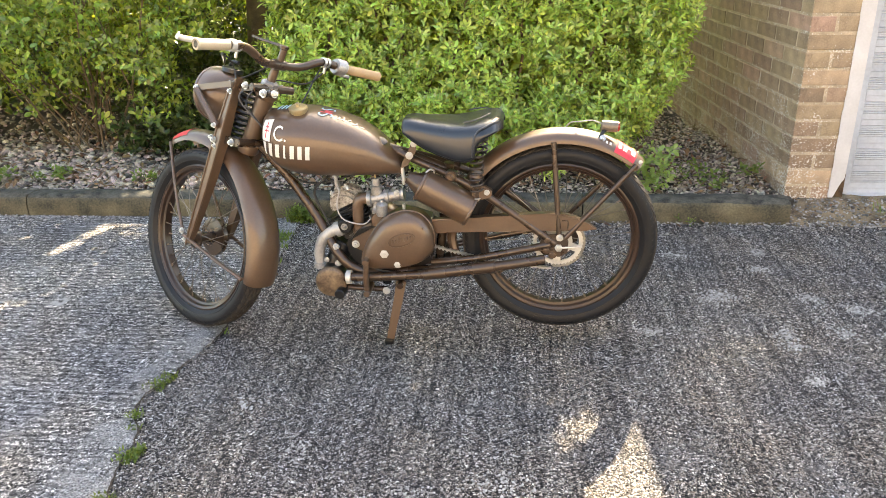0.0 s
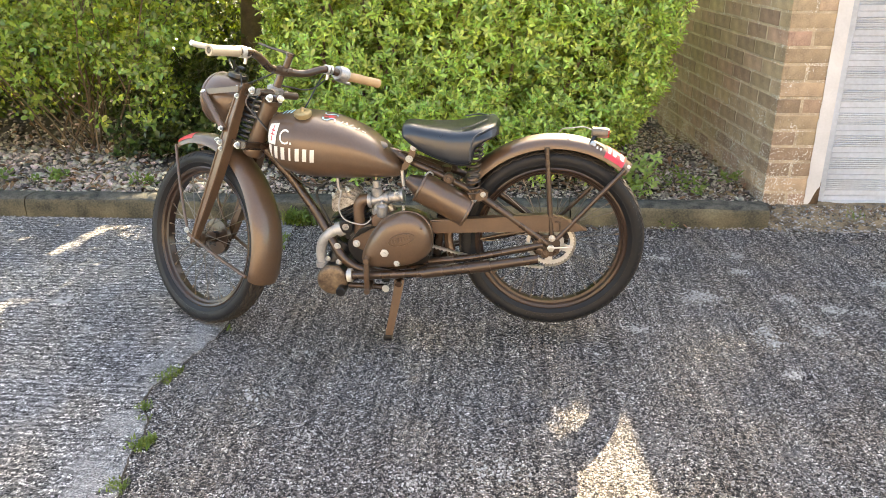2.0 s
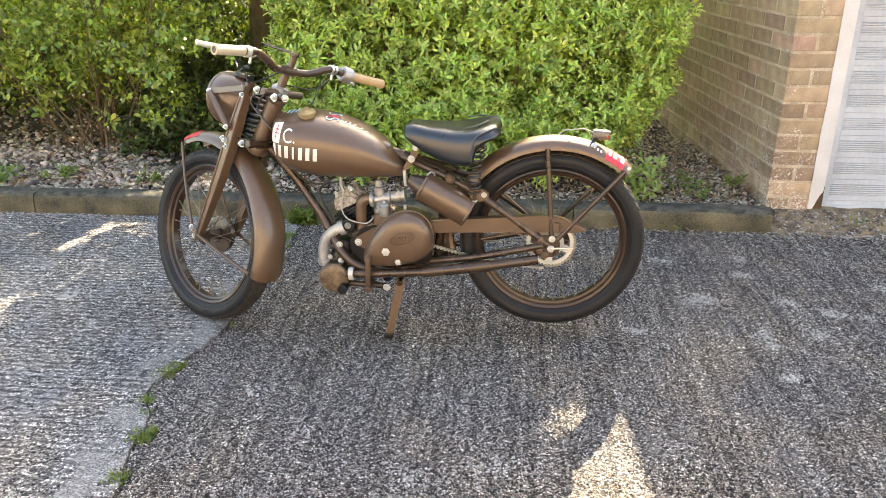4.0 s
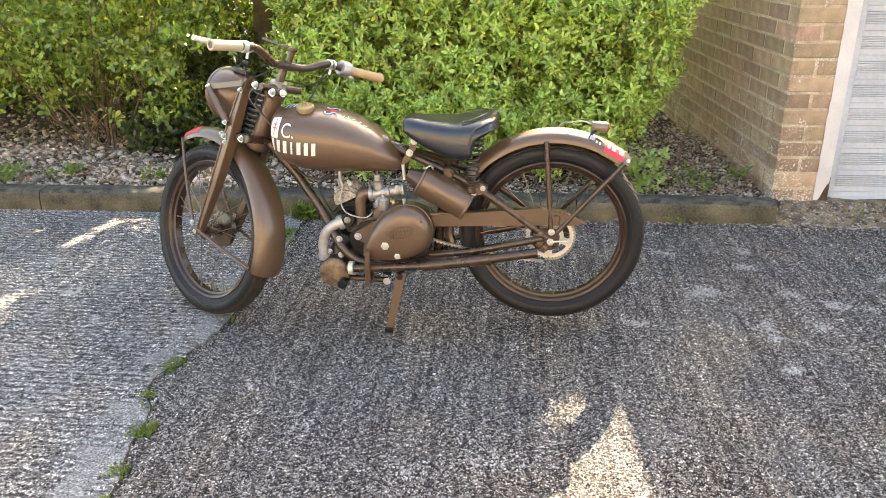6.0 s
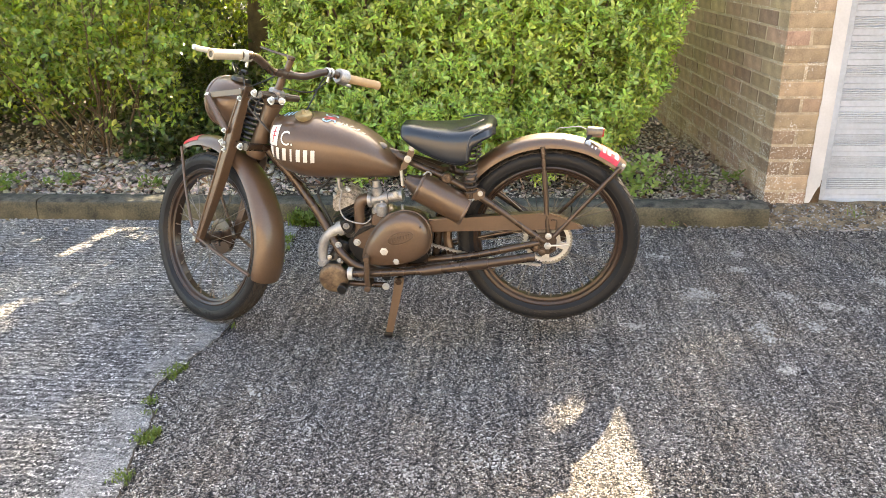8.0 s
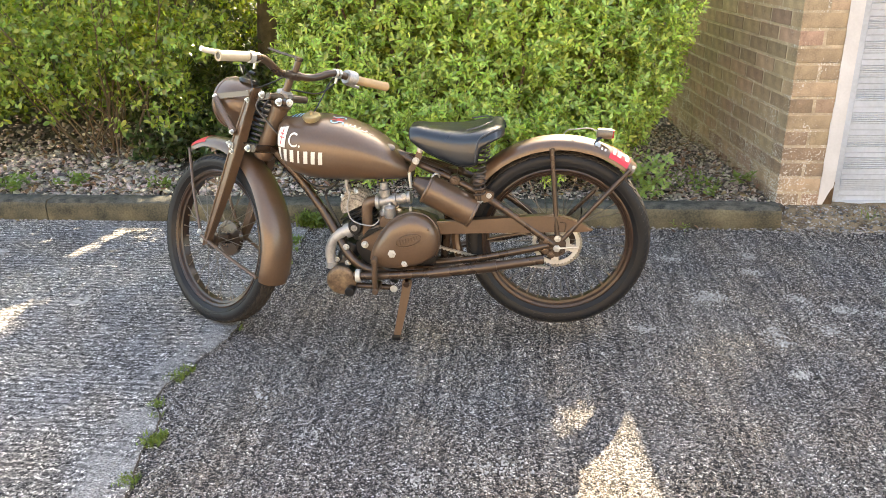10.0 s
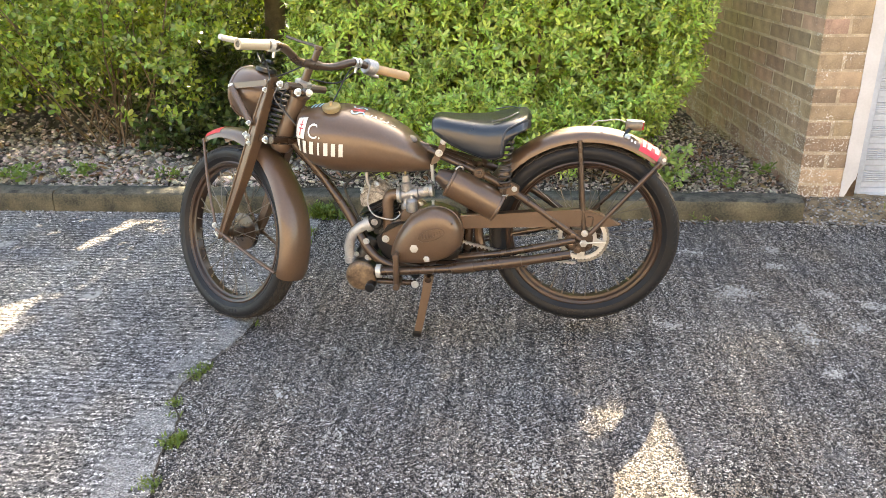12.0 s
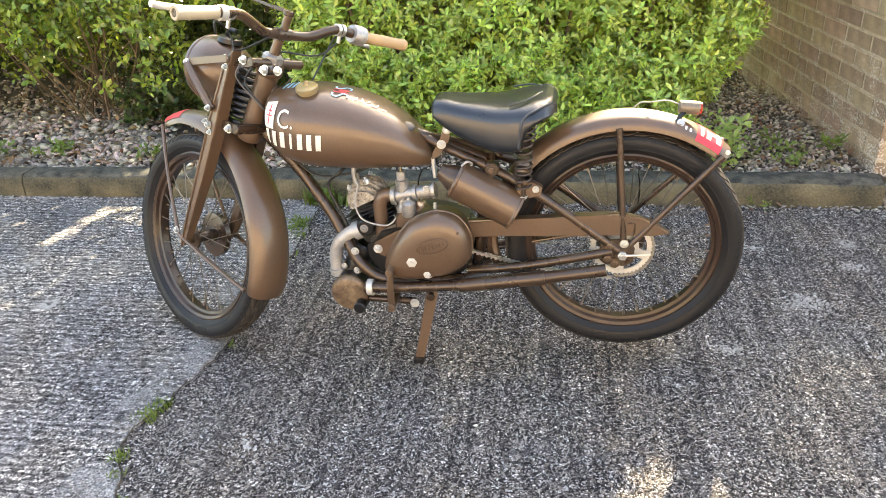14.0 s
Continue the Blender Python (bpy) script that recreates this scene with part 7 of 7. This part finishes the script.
part("hanger_bolt", hexbolt((-0.556, -0.115, 0.196), (0, -1, 0), 0.0095, 0.011), M_LEVER, fo)
part("bracket", rod((-0.56, -0.09, 0.215), (-0.555, -0.05, 0.24), 0.016), M_BLACK, fo)
st = part("stand", rod((-0.515, -0.100, 0.205), (-0.515, 0.100, 0.205), 0.011), M_PAINT_FRAME, BIKE, "brown prop stand with flat leg and black foot")
for s in (-1,):
    bm = bmesh.new()
    secs = []
    for x, y, z, w in ((-0.513, 0.080, 0.215, 0.017), (-0.520, 0.087, 0.17, 0.0155), (-0.552, 0.112, 0.014, 0.0125)):
        secs.append([(x - w, s * (y - 0.004), z), (x + w, s * (y - 0.004), z), (x + w, s * (y + 0.004), z), (x - w, s * (y + 0.004), z)])
    leg = part("leg", loft(secs), M_PAINT, st, smooth=False)
    bm = bmesh.new()
    box(bm, (0.030, 0.022, 0.018), pose(-0.555, s * 0.114, 0.008), 0.003, 2)
    part("rubber_foot", bm, M_BLACK, leg, "black foot")
guard = part("chain_guard", plate([(-0.41, 0.436), (-0.30, 0.444), (-0.05, 0.466), (-0.005, 0.467), (0.045, 0.456), (0.085, 0.436), (0.115, 0.415), (0.075, 0.412), (-0.02, 0.410), (-0.20, 0.402), (-0.41, 0.388)], -0.089, -0.062, 0.005), M_PAINT, BIKE, "long brown chain guard")
part("guard_tab", tube([(0.020, -0.0895, 0.412), (0.023, -0.0895, 0.438), (0.016, -0.0895, 0.445), (0.004, -0.0895, 0.444)], 0.0022, 6), M_PAINT_FRAME, guard)


SPROCKET_AT = AXLE + Vector((-0.006, 0, 0.011))


def sprocket():
    bm = bmesh.new()
    teeth = 44
    ro, ri = 0.083, 0.076
    front_, back_ = [], []
    outer = []
    for k in range(teeth * 4):
        a = 2 * math.pi * k / (teeth * 4)
        r = (ri, ri + 0.003, ro, ri + 0.003)[k % 4]
        outer.append((math.cos(a) * r, math.sin(a) * r))
    # outer band, inner hub ring and five arms
    def band(r0s, r1, y0, y1):
        n = len(r0s)
        lay = []
        for y in (y0, y1):
            lay.append(([bm.verts.new(SPROCKET_AT + Vector((x, y, z))) for x, z in r0s], [bm.verts.new(SPROCKET_AT + Vector((r1 * math.cos(2 * math.pi * k / n), y, r1 * math.sin(2 * math.pi * k / n)))) for k in range(n)]))
        (a0, b0), (a1, b1) = lay
        for k in range(n):
            j = (k + 1) % n
            bm.faces.new((a0[k], a0[j], b0[j], b0[k]))
            bm.faces.new((a1[k], b1[k], b1[j], a1[j]))
            bm.faces.new((a0[k], a1[k], a1[j], a0[j]))
            bm.faces.new((b0[k], b0[j], b1[j], b1[k]))
    band(outer, 0.066, -0.053, -0.047)
    band([(0.046 * math.cos(2 * math.pi * k / 48), 0.046 * math.sin(2 * math.pi * k / 48)) for k in range(48)], 0.014, -0.053, -0.047)
    for k in range(5):
        box(bm, (0.030, 0.006, 0.024), Matrix.Translation(SPROCKET_AT + Vector((0, -0.050, 0))) @ Matrix.Rotation(2 * math.pi * k / 5 + 0.35, 4, "Y") @ pose(0.0545, 0, 0))
    return bm


part("sprocket", sprocket(), M_SPROCKET, BIKE, "cream rear sprocket with oval holes", smooth=False)
runs = [((-0.43, 0.338), (-0.03, 0.266)), ((-0.43, 0.425), (-0.02, 0.432))]
for (xa, za), (xb, zb) in runs:
    ch = bmesh.new()
    n = int(math.hypot(xb - xa, zb - za) / 0.0127)
    for k in range(n):
        t = (k + 0.5) / n
        c = Vector((xa + (xb - xa) * t, -0.050, za + (zb - za) * t - 0.012 * math.sin(math.pi * t)))
        ring_profile(ch, c - Vector((0, 0.006, 0)), (0, 1, 0), [(0, 0), (0, 0.0048), (0.012, 0.0048), (0.012, 0)], 8)
        box(ch, (0.0135, 0.003, 0.0040), Matrix.Translation(c + Vector((0.006, -0.0055 if k % 2 else -0.004, 0))))
        box(ch, (0.0135, 0.003, 0.0040), Matrix.Translation(c + Vector((0.006, 0.0055 if k % 2 else 0.004, 0))))
    part("chain_run", ch, M_ZINC, BIKE, "bright steel roller chain", smooth=False)
wrap = bmesh.new()
for k in range(20):
    a = radians(-100 + 190 * (k + 0.5) / 20)
    c = SPROCKET_AT + Vector((math.cos(a) * 0.0825, -0.050, math.sin(a) * 0.0825))
    ring_profile(wrap, c - Vector((0, 0.006, 0)), (0, 1, 0), [(0, 0), (0, 0.0046), (0.012, 0.0046), (0.012, 0)], 8)
    box(wrap, (0.0135, 0.0025, 0.0050), Matrix.Translation(c + Vector((0, -0.0068 if k % 2 else -0.0045, 0))) @ Matrix.Rotation(math.pi / 2 - a, 4, "Y"))
part("chain_wrap", wrap, M_CHAIN, BIKE, "dull steel chain round the sprocket", smooth=False)
part("brake_rod", tube([(-0.40, 0.02, 0.29), (-0.2, -0.02, 0.36), (-0.03, -0.04, 0.40)], 0.0045, 8), M_PAINT_FRAME, BIKE)

# ---- control cables
def fork_point(p):
    return tuple(FORK @ Vector(p))


for line, mtl in (([fork_point((-0.872, -0.205, 0.915)), fork_point((-0.935, -0.16, 0.895)), fork_point((-1.03, -0.10, 0.93)), fork_point((-1.08, -0.02, 0.90)), (-1.03, 0.02, 0.80), (-0.985, 0.02, 0.70)], M_CABLE),
                  ([fork_point((-0.868, 0.20, 0.915)), fork_point((-0.93, 0.16, 0.86)), fork_point((-0.98, 0.05, 0.86)), (-0.99, -0.03, 0.80), (-0.955, -0.04, 0.735), (-0.925, -0.03, 0.70)], M_CABLE),
                  ([fork_point((-0.862, 0.19, 0.92)), (-0.82, 0.22, 0.85), (-0.86, 0.12, 0.76), (-0.90, 0.06, 0.70)], M_CABLE),
                  ([fork_point((-0.90, -0.02, 0.90)), fork_point((-0.99, 0.0, 0.88)), fork_point((-1.05, -0.01, 0.86)), fork_point((-1.10, 0.0, 0.86))], M_CABLE),
                  ([fork_point((-0.945, -0.085, 0.825)), fork_point((-0.95, -0.09, 0.79)), (-0.955, -0.06, 0.745), (-0.925, -0.05, 0.705), (-0.90, -0.03, 0.68)], M_GREYCABLE)):
    part("control_cable", tube(line, 0.0026 if mtl is M_CABLE else 0.0020, 7), mtl, BIKE, "thin black control cable" if mtl is M_CABLE else "thin grey control cable")


# ---------------------------------------------------------------- planting, stones and bricks
build_hedge()
build_bush()
build_far_shrubs()
build_tree()
build_weeds()
build_loose_stones()
build_worn_patches()
build_pebbles(bed)
build_bricks(side_wall)
